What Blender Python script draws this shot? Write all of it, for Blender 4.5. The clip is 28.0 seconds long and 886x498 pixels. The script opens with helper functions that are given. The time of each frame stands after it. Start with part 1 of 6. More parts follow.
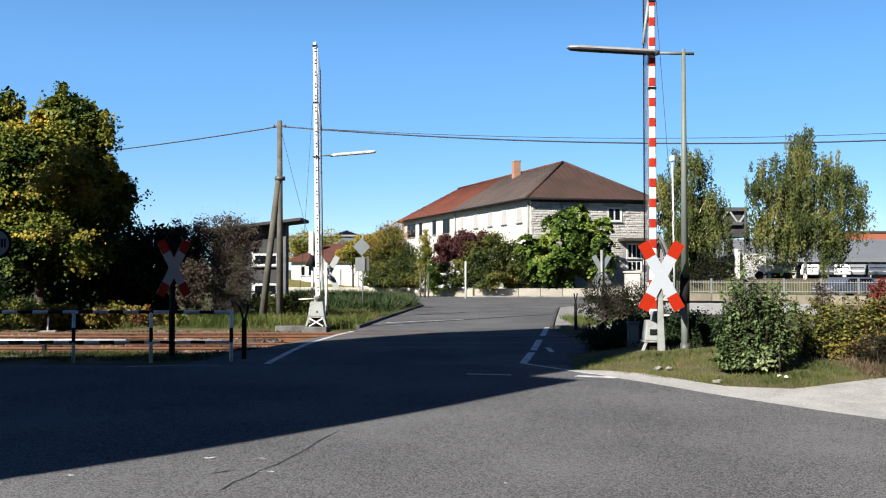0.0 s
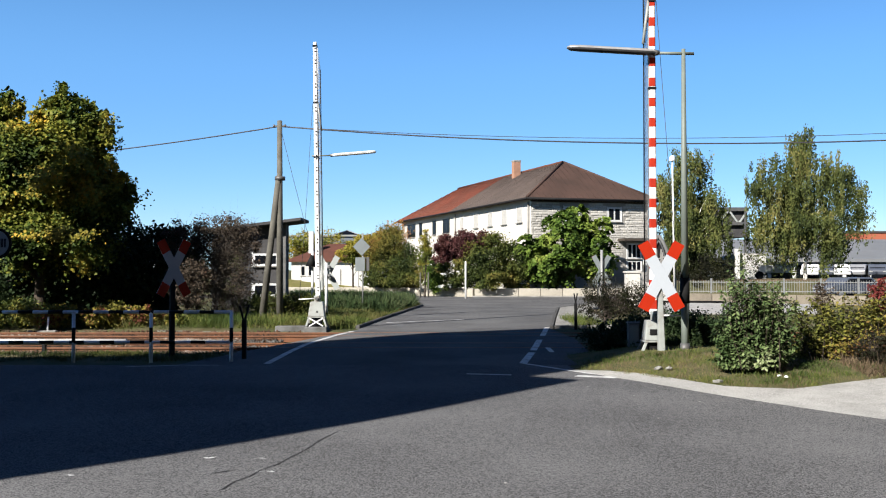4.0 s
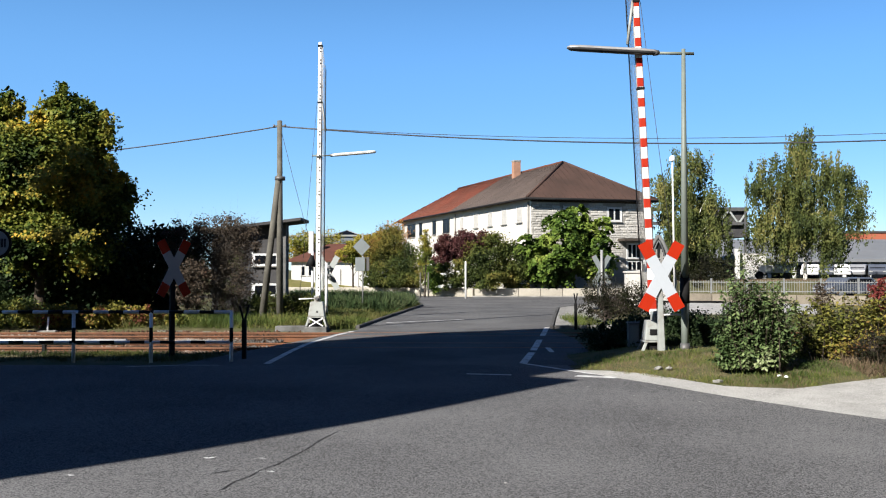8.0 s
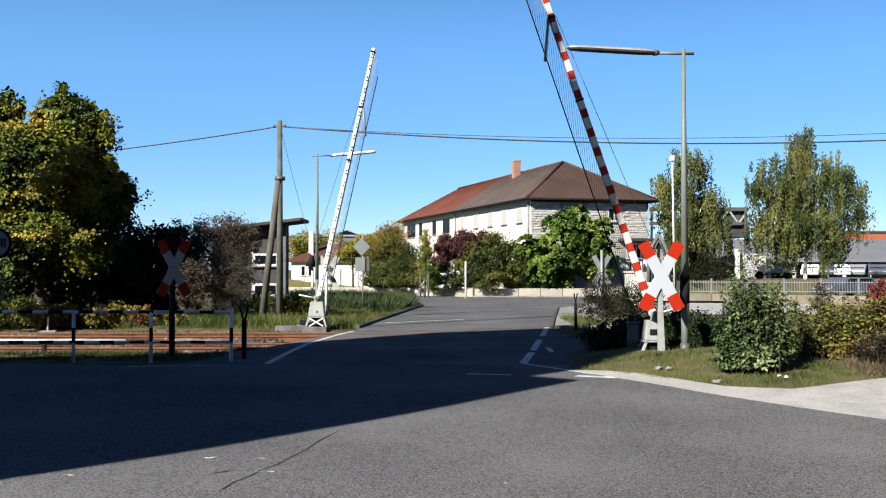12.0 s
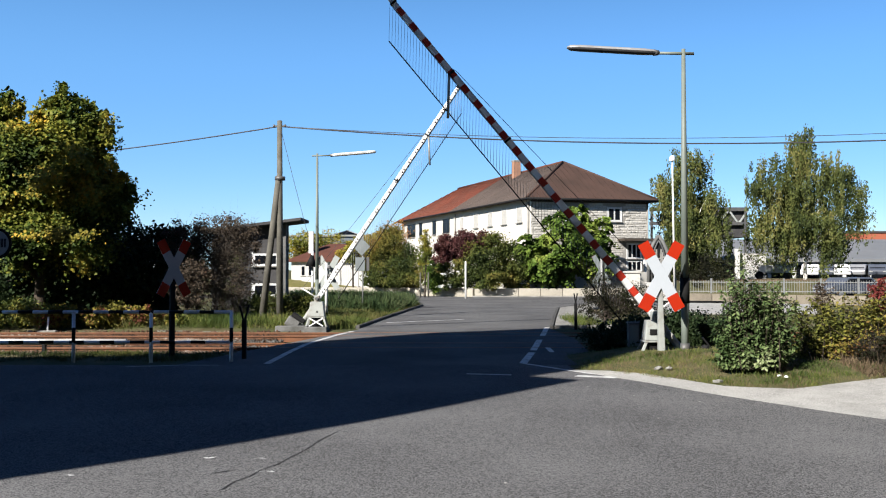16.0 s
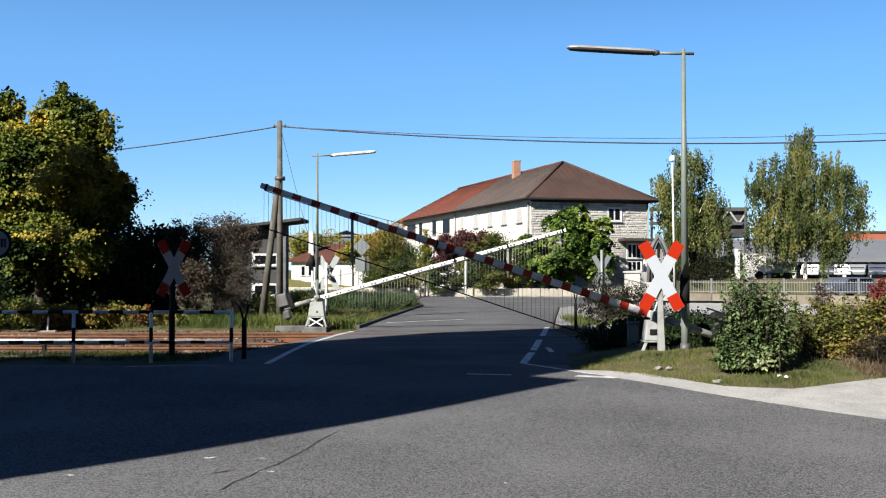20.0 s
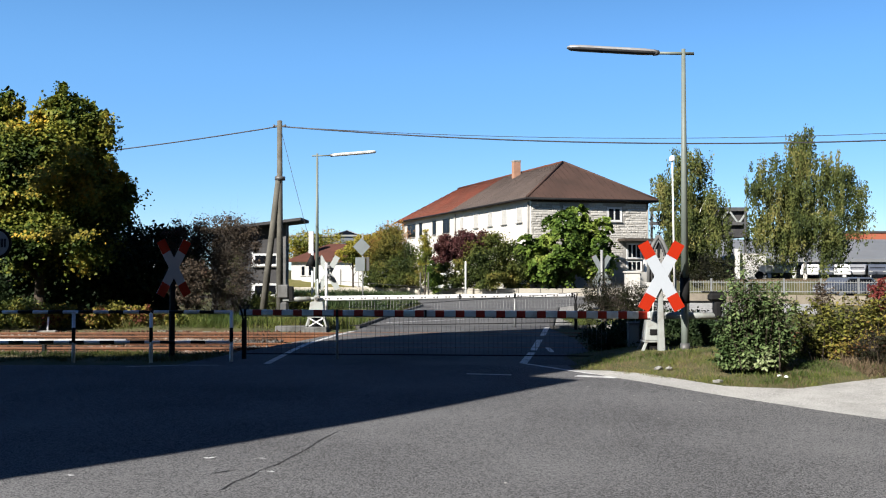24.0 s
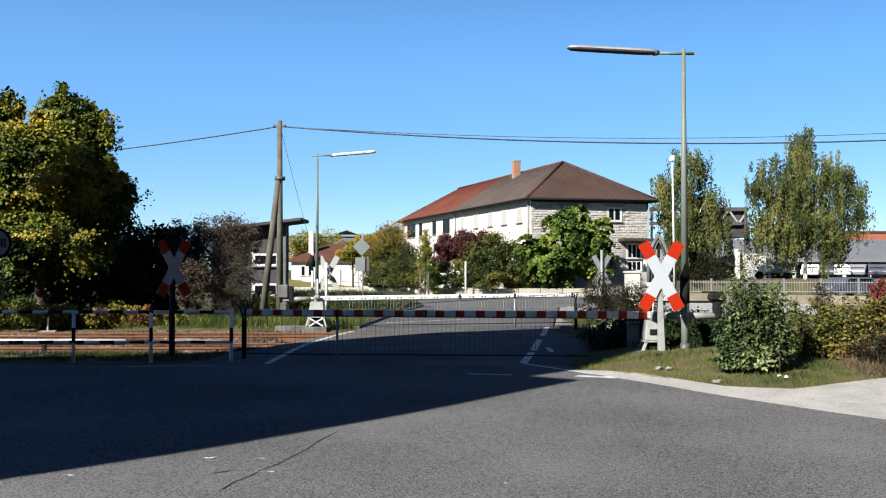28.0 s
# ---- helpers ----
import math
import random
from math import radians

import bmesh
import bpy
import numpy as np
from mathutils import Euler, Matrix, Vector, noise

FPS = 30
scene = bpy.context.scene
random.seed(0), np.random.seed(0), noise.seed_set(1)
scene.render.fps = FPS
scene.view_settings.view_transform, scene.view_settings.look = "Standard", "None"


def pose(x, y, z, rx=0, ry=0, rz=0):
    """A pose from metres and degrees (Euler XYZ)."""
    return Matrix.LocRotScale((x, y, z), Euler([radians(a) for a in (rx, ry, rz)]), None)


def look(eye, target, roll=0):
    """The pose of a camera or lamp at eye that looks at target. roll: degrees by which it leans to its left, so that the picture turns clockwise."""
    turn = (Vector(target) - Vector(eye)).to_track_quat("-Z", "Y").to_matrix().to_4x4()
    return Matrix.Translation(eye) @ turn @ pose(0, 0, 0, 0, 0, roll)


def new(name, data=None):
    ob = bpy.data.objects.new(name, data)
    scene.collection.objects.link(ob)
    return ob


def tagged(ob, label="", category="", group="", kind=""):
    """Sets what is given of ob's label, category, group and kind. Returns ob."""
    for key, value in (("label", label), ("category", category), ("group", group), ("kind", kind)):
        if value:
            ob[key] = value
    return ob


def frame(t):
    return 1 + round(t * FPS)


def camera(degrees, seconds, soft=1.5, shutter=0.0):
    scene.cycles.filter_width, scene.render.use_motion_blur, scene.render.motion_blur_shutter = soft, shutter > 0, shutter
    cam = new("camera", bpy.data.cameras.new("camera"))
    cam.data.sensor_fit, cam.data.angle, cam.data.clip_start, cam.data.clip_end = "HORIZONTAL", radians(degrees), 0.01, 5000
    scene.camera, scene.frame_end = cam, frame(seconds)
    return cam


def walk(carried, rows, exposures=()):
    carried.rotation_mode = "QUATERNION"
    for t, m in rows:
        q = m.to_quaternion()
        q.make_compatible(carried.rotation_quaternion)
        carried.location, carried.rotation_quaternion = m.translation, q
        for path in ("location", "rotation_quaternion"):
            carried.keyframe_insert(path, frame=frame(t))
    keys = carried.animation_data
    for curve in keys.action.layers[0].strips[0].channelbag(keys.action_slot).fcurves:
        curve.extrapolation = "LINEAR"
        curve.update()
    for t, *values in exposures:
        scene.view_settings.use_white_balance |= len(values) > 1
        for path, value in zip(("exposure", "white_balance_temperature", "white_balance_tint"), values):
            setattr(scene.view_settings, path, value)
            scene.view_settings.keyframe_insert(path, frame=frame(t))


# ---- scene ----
# Camera: it stands still on a tripod.
cam = camera(49.52, 28.0, soft=1.1)
EYE = look((0, 0, 1.9), (0, 100, 4.0765))
walk(cam, [(0.0, EYE), (28.0, EYE)], exposures=[(0.0, 1.4), (28.0, 1.4)])

# Daylight: low autumn sun from behind on the left, clear sky.
SUN_AZ, SUN_EL = 40.0, 33.0
world = bpy.data.worlds.new("world")
scene.world = world
world.use_nodes = True
wn = world.node_tree.nodes
sky = wn.new("ShaderNodeTexSky")
sky.sky_type = "NISHITA"
sky.sun_disc = False
sky.sun_elevation = radians(SUN_EL)
sky.sun_rotation = radians(180 + SUN_AZ)
sky.altitude = 600
sky.air_density = 0.95
sky.dust_density = 0.0
sky.ozone_density = 3.5
clear = wn.new("ShaderNodeHueSaturation")
clear.inputs["Saturation"].default_value = 1.33
clear.inputs["Hue"].default_value = 0.512
world.node_tree.links.new(sky.outputs[0], clear.inputs["Color"])
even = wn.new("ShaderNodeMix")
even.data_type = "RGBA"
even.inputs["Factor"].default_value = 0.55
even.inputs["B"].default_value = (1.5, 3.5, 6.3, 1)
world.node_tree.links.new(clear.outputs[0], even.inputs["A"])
# Sky darkened towards the zenith, beyond a natural gradient, to deepen shadows.
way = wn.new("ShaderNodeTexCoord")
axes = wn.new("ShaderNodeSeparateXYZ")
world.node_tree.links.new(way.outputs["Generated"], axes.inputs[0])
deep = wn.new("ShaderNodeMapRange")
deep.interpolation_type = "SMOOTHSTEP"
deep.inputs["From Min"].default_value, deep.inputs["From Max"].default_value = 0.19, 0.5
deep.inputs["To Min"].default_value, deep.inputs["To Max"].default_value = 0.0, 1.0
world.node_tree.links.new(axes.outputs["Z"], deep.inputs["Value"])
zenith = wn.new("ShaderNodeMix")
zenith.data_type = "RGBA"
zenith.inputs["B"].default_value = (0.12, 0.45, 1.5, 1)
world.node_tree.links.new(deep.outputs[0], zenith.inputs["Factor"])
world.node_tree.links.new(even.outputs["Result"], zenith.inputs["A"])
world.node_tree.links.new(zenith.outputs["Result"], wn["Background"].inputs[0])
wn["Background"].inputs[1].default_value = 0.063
sun = new("sun", bpy.data.lights.new("sun", "SUN"))
sun.data.energy = 5.0
sun.data.angle = radians(0.5)
sun.data.color = (1.0, 0.95, 0.88)
s_ce = math.cos(radians(SUN_EL))
SUN_FROM = Vector((-math.sin(radians(SUN_AZ)) * s_ce, -math.cos(radians(SUN_AZ)) * s_ce, math.sin(radians(SUN_EL))))
sun.matrix_world = look(SUN_FROM * 60, (0, 0, 0))


# ---------------------------------------------------------------- materials
def material(name, col, col2=None, rough=0.7, scale=3.0, fine=40.0, bump=0.15, metal=0.0, per_object=0.0, spec=0.4, stain=None, stain_scale=0.6, grain=0.6, broad=1.0, speckle=False):
    m = bpy.data.materials.new(name)
    m.use_nodes = True
    t = m.node_tree
    n, ln = t.nodes, t.links
    b = n["Principled BSDF"]
    b.inputs["Roughness"].default_value = rough
    b.inputs["Metallic"].default_value = metal
    b.inputs["Specular IOR Level"].default_value = spec if rough < 0.8 else min(spec, 0.08)
    co = n.new("ShaderNodeTexCoord")
    big = n.new("ShaderNodeTexNoise")
    big.inputs["Scale"].default_value = scale
    big.inputs["Detail"].default_value = 6
    ln.new(co.outputs["Object"], big.inputs["Vector"])
    if speckle:
        small = n.new("ShaderNodeTexVoronoi")
        grit = small.outputs["Color"]
    else:
        small = n.new("ShaderNodeTexNoise")
        small.inputs["Detail"].default_value = 4
        grit = small.outputs["Fac"]
    small.inputs["Scale"].default_value = fine
    ln.new(co.outputs["Object"], small.inputs["Vector"])
    col2 = col2 or tuple(c * 0.75 for c in col)
    mix = n.new("ShaderNodeMix")
    mix.data_type = "RGBA"
    mix.inputs["A"].default_value = (*col, 1)
    mix.inputs["B"].default_value = (*col2, 1)
    ramp = n.new("ShaderNodeMapRange")
    ramp.inputs["From Min"].default_value, ramp.inputs["From Max"].default_value = 0.3, 0.7
    add = n.new("ShaderNodeMath")
    add.operation = "ADD"
    half = n.new("ShaderNodeMath")
    half.operation = "MULTIPLY_ADD"
    half.inputs[1].default_value, half.inputs[2].default_value = grain, -grain / 2
    ln.new(grit, half.inputs[0])
    wide = n.new("ShaderNodeMath")
    wide.operation = "MULTIPLY_ADD"
    wide.inputs[1].default_value, wide.inputs[2].default_value = broad, 0.5 - 0.5 * broad
    ln.new(big.outputs["Fac"], wide.inputs[0])
    ln.new(wide.outputs[0], add.inputs[0])
    ln.new(half.outputs[0], add.inputs[1])
    ln.new(add.outputs[0], ramp.inputs["Value"])
    ln.new(ramp.outputs[0], mix.inputs["Factor"])
    out = mix.outputs["Result"]
    if stain:
        st = n.new("ShaderNodeTexNoise")
        st.inputs["Scale"].default_value = stain_scale
        st.inputs["Detail"].default_value = 8
        st.inputs["Roughness"].default_value = 0.65
        ln.new(co.outputs["Object"], st.inputs["Vector"])
        r2 = n.new("ShaderNodeMapRange")
        r2.inputs["From Min"].default_value, r2.inputs["From Max"].default_value = 0.52, 0.68
        ln.new(st.outputs["Fac"], r2.inputs["Value"])
        mx = n.new("ShaderNodeMix")
        mx.data_type = "RGBA"
        mx.inputs["B"].default_value = (*stain, 1)
        ln.new(r2.outputs[0], mx.inputs["Factor"])
        ln.new(out, mx.inputs["A"])
        out = mx.outputs["Result"]
    if per_object:
        inf = n.new("ShaderNodeObjectInfo")
        hsv = n.new("ShaderNodeHueSaturation")
        mr = n.new("ShaderNodeMapRange")
        mr.inputs["To Min"].default_value, mr.inputs["To Max"].default_value = 1 - per_object, 1 + per_object
        ln.new(inf.outputs["Random"], mr.inputs["Value"])
        ln.new(mr.outputs[0], hsv.inputs["Value"])
        ln.new(out, hsv.inputs["Color"])
        out = hsv.outputs["Color"]
    ln.new(out, b.inputs["Base Color"])
    if bump:
        bp = n.new("ShaderNodeBump")
        bp.inputs["Strength"].default_value = bump
        bp.inputs["Distance"].default_value = 0.02
        ln.new(grit, bp.inputs["Height"])
        ln.new(bp.outputs[0], b.inputs["Normal"])
    return m


def foliage(name, cols, rough=0.6, through_light=0.11):
    m = bpy.data.materials.new(name)
    m.use_nodes = True
    t = m.node_tree
    n, ln = t.nodes, t.links
    b = n["Principled BSDF"]
    b.inputs["Roughness"].default_value = rough
    b.inputs["Specular IOR Level"].default_value = 0.12
    geo = n.new("ShaderNodeNewGeometry")
    co = n.new("ShaderNodeTexCoord")
    big = n.new("ShaderNodeTexNoise")
    big.inputs["Scale"].default_value = 0.5
    big.inputs["Detail"].default_value = 3
    ln.new(co.outputs["Object"], big.inputs["Vector"])
    sm = n.new("ShaderNodeMath")
    sm.operation = "MULTIPLY_ADD"
    sm.inputs[1].default_value, sm.inputs[2].default_value = 2.8, -1.4
    ln.new(big.outputs["Fac"], sm.inputs[0])
    sc = n.new("ShaderNodeMath")
    sc.operation = "MULTIPLY_ADD"
    sc.inputs[1].default_value = 0.42
    ln.new(geo.outputs["Random Per Island"], sc.inputs[0])
    ad = n.new("ShaderNodeMath")
    ad.operation = "ADD"
    ad.use_clamp = True
    sc.inputs[2].default_value = 0.24
    ln.new(sc.outputs[0], ad.inputs[0])
    ln.new(sm.outputs[0], ad.inputs[1])
    r = n.new("ShaderNodeValToRGB")
    e = r.color_ramp.elements
    while len(e) < len(cols):
        e.new(0.5)
    for i, c in enumerate(cols):
        e[i].position = i / max(1, len(cols) - 1)
        e[i].color = (*c, 1)
    ln.new(ad.outputs[0], r.inputs["Fac"])
    ln.new(r.outputs[0], b.inputs["Base Color"])
    tr = n.new("ShaderNodeBsdfTranslucent")
    ln.new(r.outputs[0], tr.inputs["Color"])
    ms = n.new("ShaderNodeMixShader")
    ms.inputs[0].default_value = through_light
    ln.new(b.outputs[0], ms.inputs[1])
    ln.new(tr.outputs[0], ms.inputs[2])
    ln.new(ms.outputs[0], n["Material Output"].inputs["Surface"])
    return m


ASPHALT = material("asphalt", (0.044, 0.044, 0.046), (0.150, 0.150, 0.152), 0.95, 0.3, 88, 0.4, grain=1.15, broad=0.8, speckle=True, spec=0.03)
ASPHALT_OLD = material("old_asphalt", (0.055, 0.055, 0.057), (0.12, 0.12, 0.12), 0.95, 0.4, 60, 0.25, grain=0.5, broad=0.7, speckle=True, spec=0.03)
ROAD_PAINT = material("road_paint", (0.50, 0.50, 0.49), (0.27, 0.27, 0.27), 0.7, 6, 30, 0.2, stain=(0.12, 0.12, 0.12), stain_scale=5)
GRAVEL = material("gravel", (0.335, 0.33, 0.315), (0.22, 0.217, 0.207), 0.95, 2, 50, 0.6, grain=0.5, broad=0.8, speckle=True)
EARTH = material("earth", (0.085, 0.078, 0.04), (0.045, 0.052, 0.02), 0.95, 0.8, 14, 0.7, stain=(0.13, 0.11, 0.065))
BALLAST = material("ballast", (0.055, 0.040, 0.031), (0.02, 0.016, 0.013), 0.95, 2, 16, 1.0, grain=1.6)
RAIL = material("rusty_rail", (0.135, 0.052, 0.021), (0.072, 0.029, 0.013), 0.75, 5, 60, 0.2)
RAIL_HEAD = material("rail_head", (0.24, 0.115, 0.06), (0.15, 0.075, 0.04), 0.6, 5, 60, 0.1, metal=0.4)
SLEEPER = material("sleeper", (0.045, 0.03, 0.022), (0.022, 0.016, 0.012), 0.9, 5, 40, 0.4, per_object=0.3)
CONCRETE = material("concrete", (0.24, 0.235, 0.22), (0.15, 0.145, 0.135), 0.9, 2, 30, 0.4, stain=(0.10, 0.098, 0.085), stain_scale=1.5)
# Kerb grey set darker, with the shade of its road face put in.
KERB = material("kerb_stone", (0.07, 0.069, 0.067), (0.045, 0.044, 0.042), 0.9, 3, 40, 0.3, per_object=0.15)
PLASTER = material("white_plaster", (0.47, 0.45, 0.405), (0.42, 0.40, 0.36), 0.9, 0.4, 30, 0.1)
PLASTER_B = material("bright_plaster", (0.46, 0.46, 0.445), (0.39, 0.385, 0.37), 0.9, 0.4, 30, 0.1)
STONE = material("limestone", (0.41, 0.395, 0.365), (0.31, 0.30, 0.275), 0.9, 1.5, 14, 0.6, per_object=0.12)
STONE_JOINT = material("stone_joint", (0.26, 0.25, 0.23), (0.20, 0.19, 0.175), 0.95, 2, 20, 0.4)
WALL_STONE = material("wall_stone", (0.34, 0.315, 0.265), (0.26, 0.24, 0.20), 0.9, 1.5, 14, 0.5, per_object=0.12)
ROOF_RED = material("red_roof_tiles", (0.145, 0.046, 0.030), (0.095, 0.036, 0.025), 0.85, 0.5, 9, 0.4, stain=(0.085, 0.045, 0.034))
ROOF_DARKRED = material("dark_red_roof_tiles", (0.10, 0.042, 0.03), (0.07, 0.032, 0.024), 0.85, 0.5, 9, 0.4)
# The hip is redder; the lighter slope and darker hip also paint in sunlight.
ROOF_GREY_LIT = material("lit_grey_roof_tiles", (0.088, 0.069, 0.060), (0.066, 0.052, 0.046), 0.85, 0.5, 9, 0.4)
ROOF_BROWN_SHADED = material("brown_roof_tiles", (0.062, 0.038, 0.031), (0.044, 0.029, 0.024), 0.85, 0.5, 9, 0.4)
BRICK = material("chimney_brick", (0.30, 0.17, 0.115), (0.21, 0.12, 0.085), 0.9, 3, 20, 0.4)
DARK_WOOD = material("dark_wood", (0.06, 0.05, 0.042), (0.045, 0.037, 0.03), 0.85, 2, 20, 0.3)
POLE_WOOD = material("pole_wood", (0.112, 0.108, 0.092), (0.062, 0.059, 0.05), 0.9, 2, 25, 0.5)
BARK = material("bark", (0.06, 0.048, 0.037), (0.033, 0.027, 0.021), 0.95, 4, 25, 0.7)
TWIG_BARK = material("pale_brown_twigs", (0.125, 0.106, 0.09), (0.065, 0.055, 0.046), 0.9, 4, 25, 0.3)
BIRCH_BARK = material("birch_bark", (0.62, 0.60, 0.55), (0.14, 0.13, 0.12), 0.9, 5, 20, 0.3)
WHITE_PAINT = material("white_paint", (0.60, 0.60, 0.595), (0.52, 0.52, 0.51), 0.45, 3, 30, 0.05, stain=(0.36, 0.345, 0.32), stain_scale=2.5)
RED_PAINT = material("red_paint", (0.31, 0.021, 0.007), (0.25, 0.018, 0.009), 0.45, 3, 30, 0.05, spec=0.25)
SIGN_RED = material("reflective_red", (0.29, 0.016, 0.003), (0.26, 0.014, 0.003), 0.5, 3, 30, 0.0, spec=0.15)
SIGN_WHITE = material("reflective_white", (0.33, 0.355, 0.385), (0.31, 0.335, 0.365), 0.4, 2, 30, 0.0)
BLACK_PAINT = material("black_paint", (0.006, 0.006, 0.007), (0.011, 0.011, 0.011), 0.7, 3, 30, 0.05, spec=0.12)
DARK_STEEL = material("dark_steel", (0.06, 0.065, 0.07), (0.09, 0.085, 0.08), 0.55, 4, 40, 0.1, metal=0.3)
GALV = material("galvanised_steel", (0.22, 0.225, 0.225), (0.17, 0.175, 0.175), 0.55, 4, 40, 0.1, metal=0.3)
GREY_BACK = material("grey_sign_back", (0.13, 0.15, 0.155), (0.11, 0.125, 0.13), 0.6, 3, 30, 0.05)
PALE_BACK = material("pale_sign_back", (0.26, 0.28, 0.27), (0.22, 0.235, 0.225), 0.6, 3, 30, 0.05)
GREEN_POLE = material("green_grey_paint", (0.125, 0.145, 0.128), (0.10, 0.118, 0.104), 0.55, 3, 30, 0.05)
MOUNT_GREY = material("mount_grey_paint", (0.25, 0.265, 0.25), (0.19, 0.20, 0.19), 0.6, 3, 30, 0.1, stain=(0.15, 0.12, 0.095), stain_scale=3)
OLD_CONCRETE = material("old_concrete", (0.14, 0.14, 0.138), (0.085, 0.085, 0.082), 0.9, 2, 30, 0.4, stain=(0.06, 0.06, 0.055), stain_scale=1.5)
LAMP_ALU = material("lamp_aluminium", (0.36, 0.355, 0.35), (0.26, 0.255, 0.255), 0.38, 3, 30, 0.05, metal=0.35)
# Near diffuser is coloured dark to paint in the shade under the lamp head.
LAMP_UNDERSHADE = material("shaded_lamp_underside", (0.03, 0.03, 0.034), (0.05, 0.05, 0.052), 0.35, 3, 30, 0.0)
LAMP_COVER = material("lamp_cover", (0.80, 0.79, 0.74), (0.7, 0.69, 0.65), 0.25, 3, 30, 0.0)
CABLE = material("cable_black", (0.03, 0.03, 0.035), (0.04, 0.04, 0.04), 0.6, 3, 30, 0.0)
SLATE = material("slate_cladding", (0.06, 0.058, 0.058), (0.036, 0.036, 0.038), 0.85, 1, 10, 0.4, spec=0.1)
HALL_ROOF = material("hall_roof", (0.14, 0.145, 0.15), (0.11, 0.115, 0.12), 0.7, 0.3, 5, 0.2)
HALL_RED = material("red_cladding", (0.26, 0.075, 0.036), (0.22, 0.062, 0.032), 0.7, 0.3, 5, 0.2)
HALL_WALL = material("hall_wall", (0.10, 0.115, 0.135), (0.08, 0.09, 0.105), 0.7, 0.3, 5, 0.2)
FENCE_PAINT = material("railing_white_paint", (0.80, 0.81, 0.82), (0.70, 0.71, 0.72), 0.45, 3, 30, 0.05, stain=(0.45, 0.43, 0.40), stain_scale=2.5)
CAR_WHITE = material("white_car_paint", (0.5, 0.5, 0.505), (0.46, 0.46, 0.47), 0.4, 1, 5, 0.0, spec=0.2)
CAR_DARK = material("dark_car_paint", (0.06, 0.07, 0.09), (0.05, 0.055, 0.07), 0.25, 1, 5, 0.0)
CAR_SILVER = material("silver_car_paint", (0.24, 0.245, 0.255), (0.2, 0.205, 0.215), 0.4, 1, 5, 0.0, metal=0.3)
RUBBER = material("rubber", (0.02, 0.02, 0.02), (0.03, 0.03, 0.03), 0.85, 3, 30, 0.1)
FRAME_WHITE = material("white_window_frame", (0.5, 0.5, 0.495), (0.46, 0.46, 0.455), 0.5, 3, 20, 0.0)
DARK_FRAME = material("dark_brown_frame", (0.03, 0.024, 0.02), (0.022, 0.018, 0.015), 0.6, 3, 20, 0.0, spec=0.1)
SHUTTER = material("roller_shutter", (0.36, 0.35, 0.325), (0.32, 0.31, 0.285), 0.6, 3, 20, 0.1)
PLASTIC = material("white_plastic", (0.8, 0.8, 0.8), (0.7, 0.7, 0.7), 0.5, 6, 20, 0.0)
GLASS = bpy.data.materials.new("window_glass")
GLASS.use_nodes = True
gb = GLASS.node_tree.nodes["Principled BSDF"]
gb.inputs["Base Color"].default_value = (0.005, 0.006, 0.008, 1)
gb.inputs["Roughness"].default_value = 0.06
gb.inputs["Specular IOR Level"].default_value = 0.03
REFLECTOR = material("reflector", (0.03, 0.03, 0.03), (0.05, 0.04, 0.04), 0.3, 3, 20, 0.0)

L_MAPLE = foliage("maple_leaves", [(0.014, 0.028, 0.006), (0.045, 0.07, 0.012), (0.12, 0.14, 0.022), (0.23, 0.205, 0.032), (0.40, 0.25, 0.03)], through_light=0.16)
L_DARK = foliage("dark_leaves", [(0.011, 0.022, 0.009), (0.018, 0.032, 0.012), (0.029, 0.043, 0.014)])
L_BRAMBLE = foliage("bramble_leaves", [(0.02, 0.032, 0.008), (0.05, 0.066, 0.014), (0.11, 0.11, 0.022), (0.2, 0.17, 0.03), (0.11, 0.035, 0.022)])
L_GOLD = foliage("golden_maple_leaves", [(0.07, 0.08, 0.014), (0.17, 0.14, 0.02), (0.31, 0.22, 0.027), (0.33, 0.18, 0.022)], through_light=0.2)
L_GREEN = foliage("fresh_green_leaves", [(0.018, 0.037, 0.007), (0.048, 0.084, 0.012), (0.1, 0.145, 0.024), (0.19, 0.225, 0.048)])
L_PURPLE = foliage("purple_leaves", [(0.028, 0.011, 0.011), (0.048, 0.017, 0.017), (0.07, 0.028, 0.024)])
L_OLIVE = foliage("olive_leaves", [(0.018, 0.028, 0.008), (0.045, 0.06, 0.013), (0.085, 0.09, 0.02), (0.15, 0.12, 0.03)])
L_YELLOW = foliage("yellow_leaves", [(0.06, 0.075, 0.012), (0.13, 0.13, 0.02), (0.22, 0.18, 0.025), (0.24, 0.13, 0.03)])
L_ORANGE = foliage("orange_leaves", [(0.144, 0.086, 0.022), (0.245, 0.130, 0.029), (0.288, 0.144, 0.043), (0.216, 0.086, 0.043)])
L_BIRCH = foliage("birch_leaves", [(0.024, 0.034, 0.011), (0.05, 0.064, 0.018), (0.088, 0.10, 0.027), (0.165, 0.15, 0.05)])
L_AUTUMN = foliage("olive_autumn_leaves", [(0.034, 0.04, 0.01), (0.07, 0.072, 0.015), (0.125, 0.105, 0.021), (0.15, 0.078, 0.021)])
L_LILAC = foliage("lilac_leaves", [(0.02, 0.037, 0.012), (0.05, 0.08, 0.027), (0.125, 0.165, 0.065), (0.27, 0.29, 0.17)])
L_HEDGE = foliage("autumn_hedge_leaves", [(0.02, 0.027, 0.008), (0.055, 0.064, 0.014), (0.125, 0.125, 0.025), (0.165, 0.12, 0.028), (0.09, 0.034, 0.02)])
L_TWIG = foliage("brown_twigs_and_leaves", [(0.028, 0.022, 0.016), (0.052, 0.04, 0.029), (0.08, 0.06, 0.042), (0.07, 0.034, 0.022)])
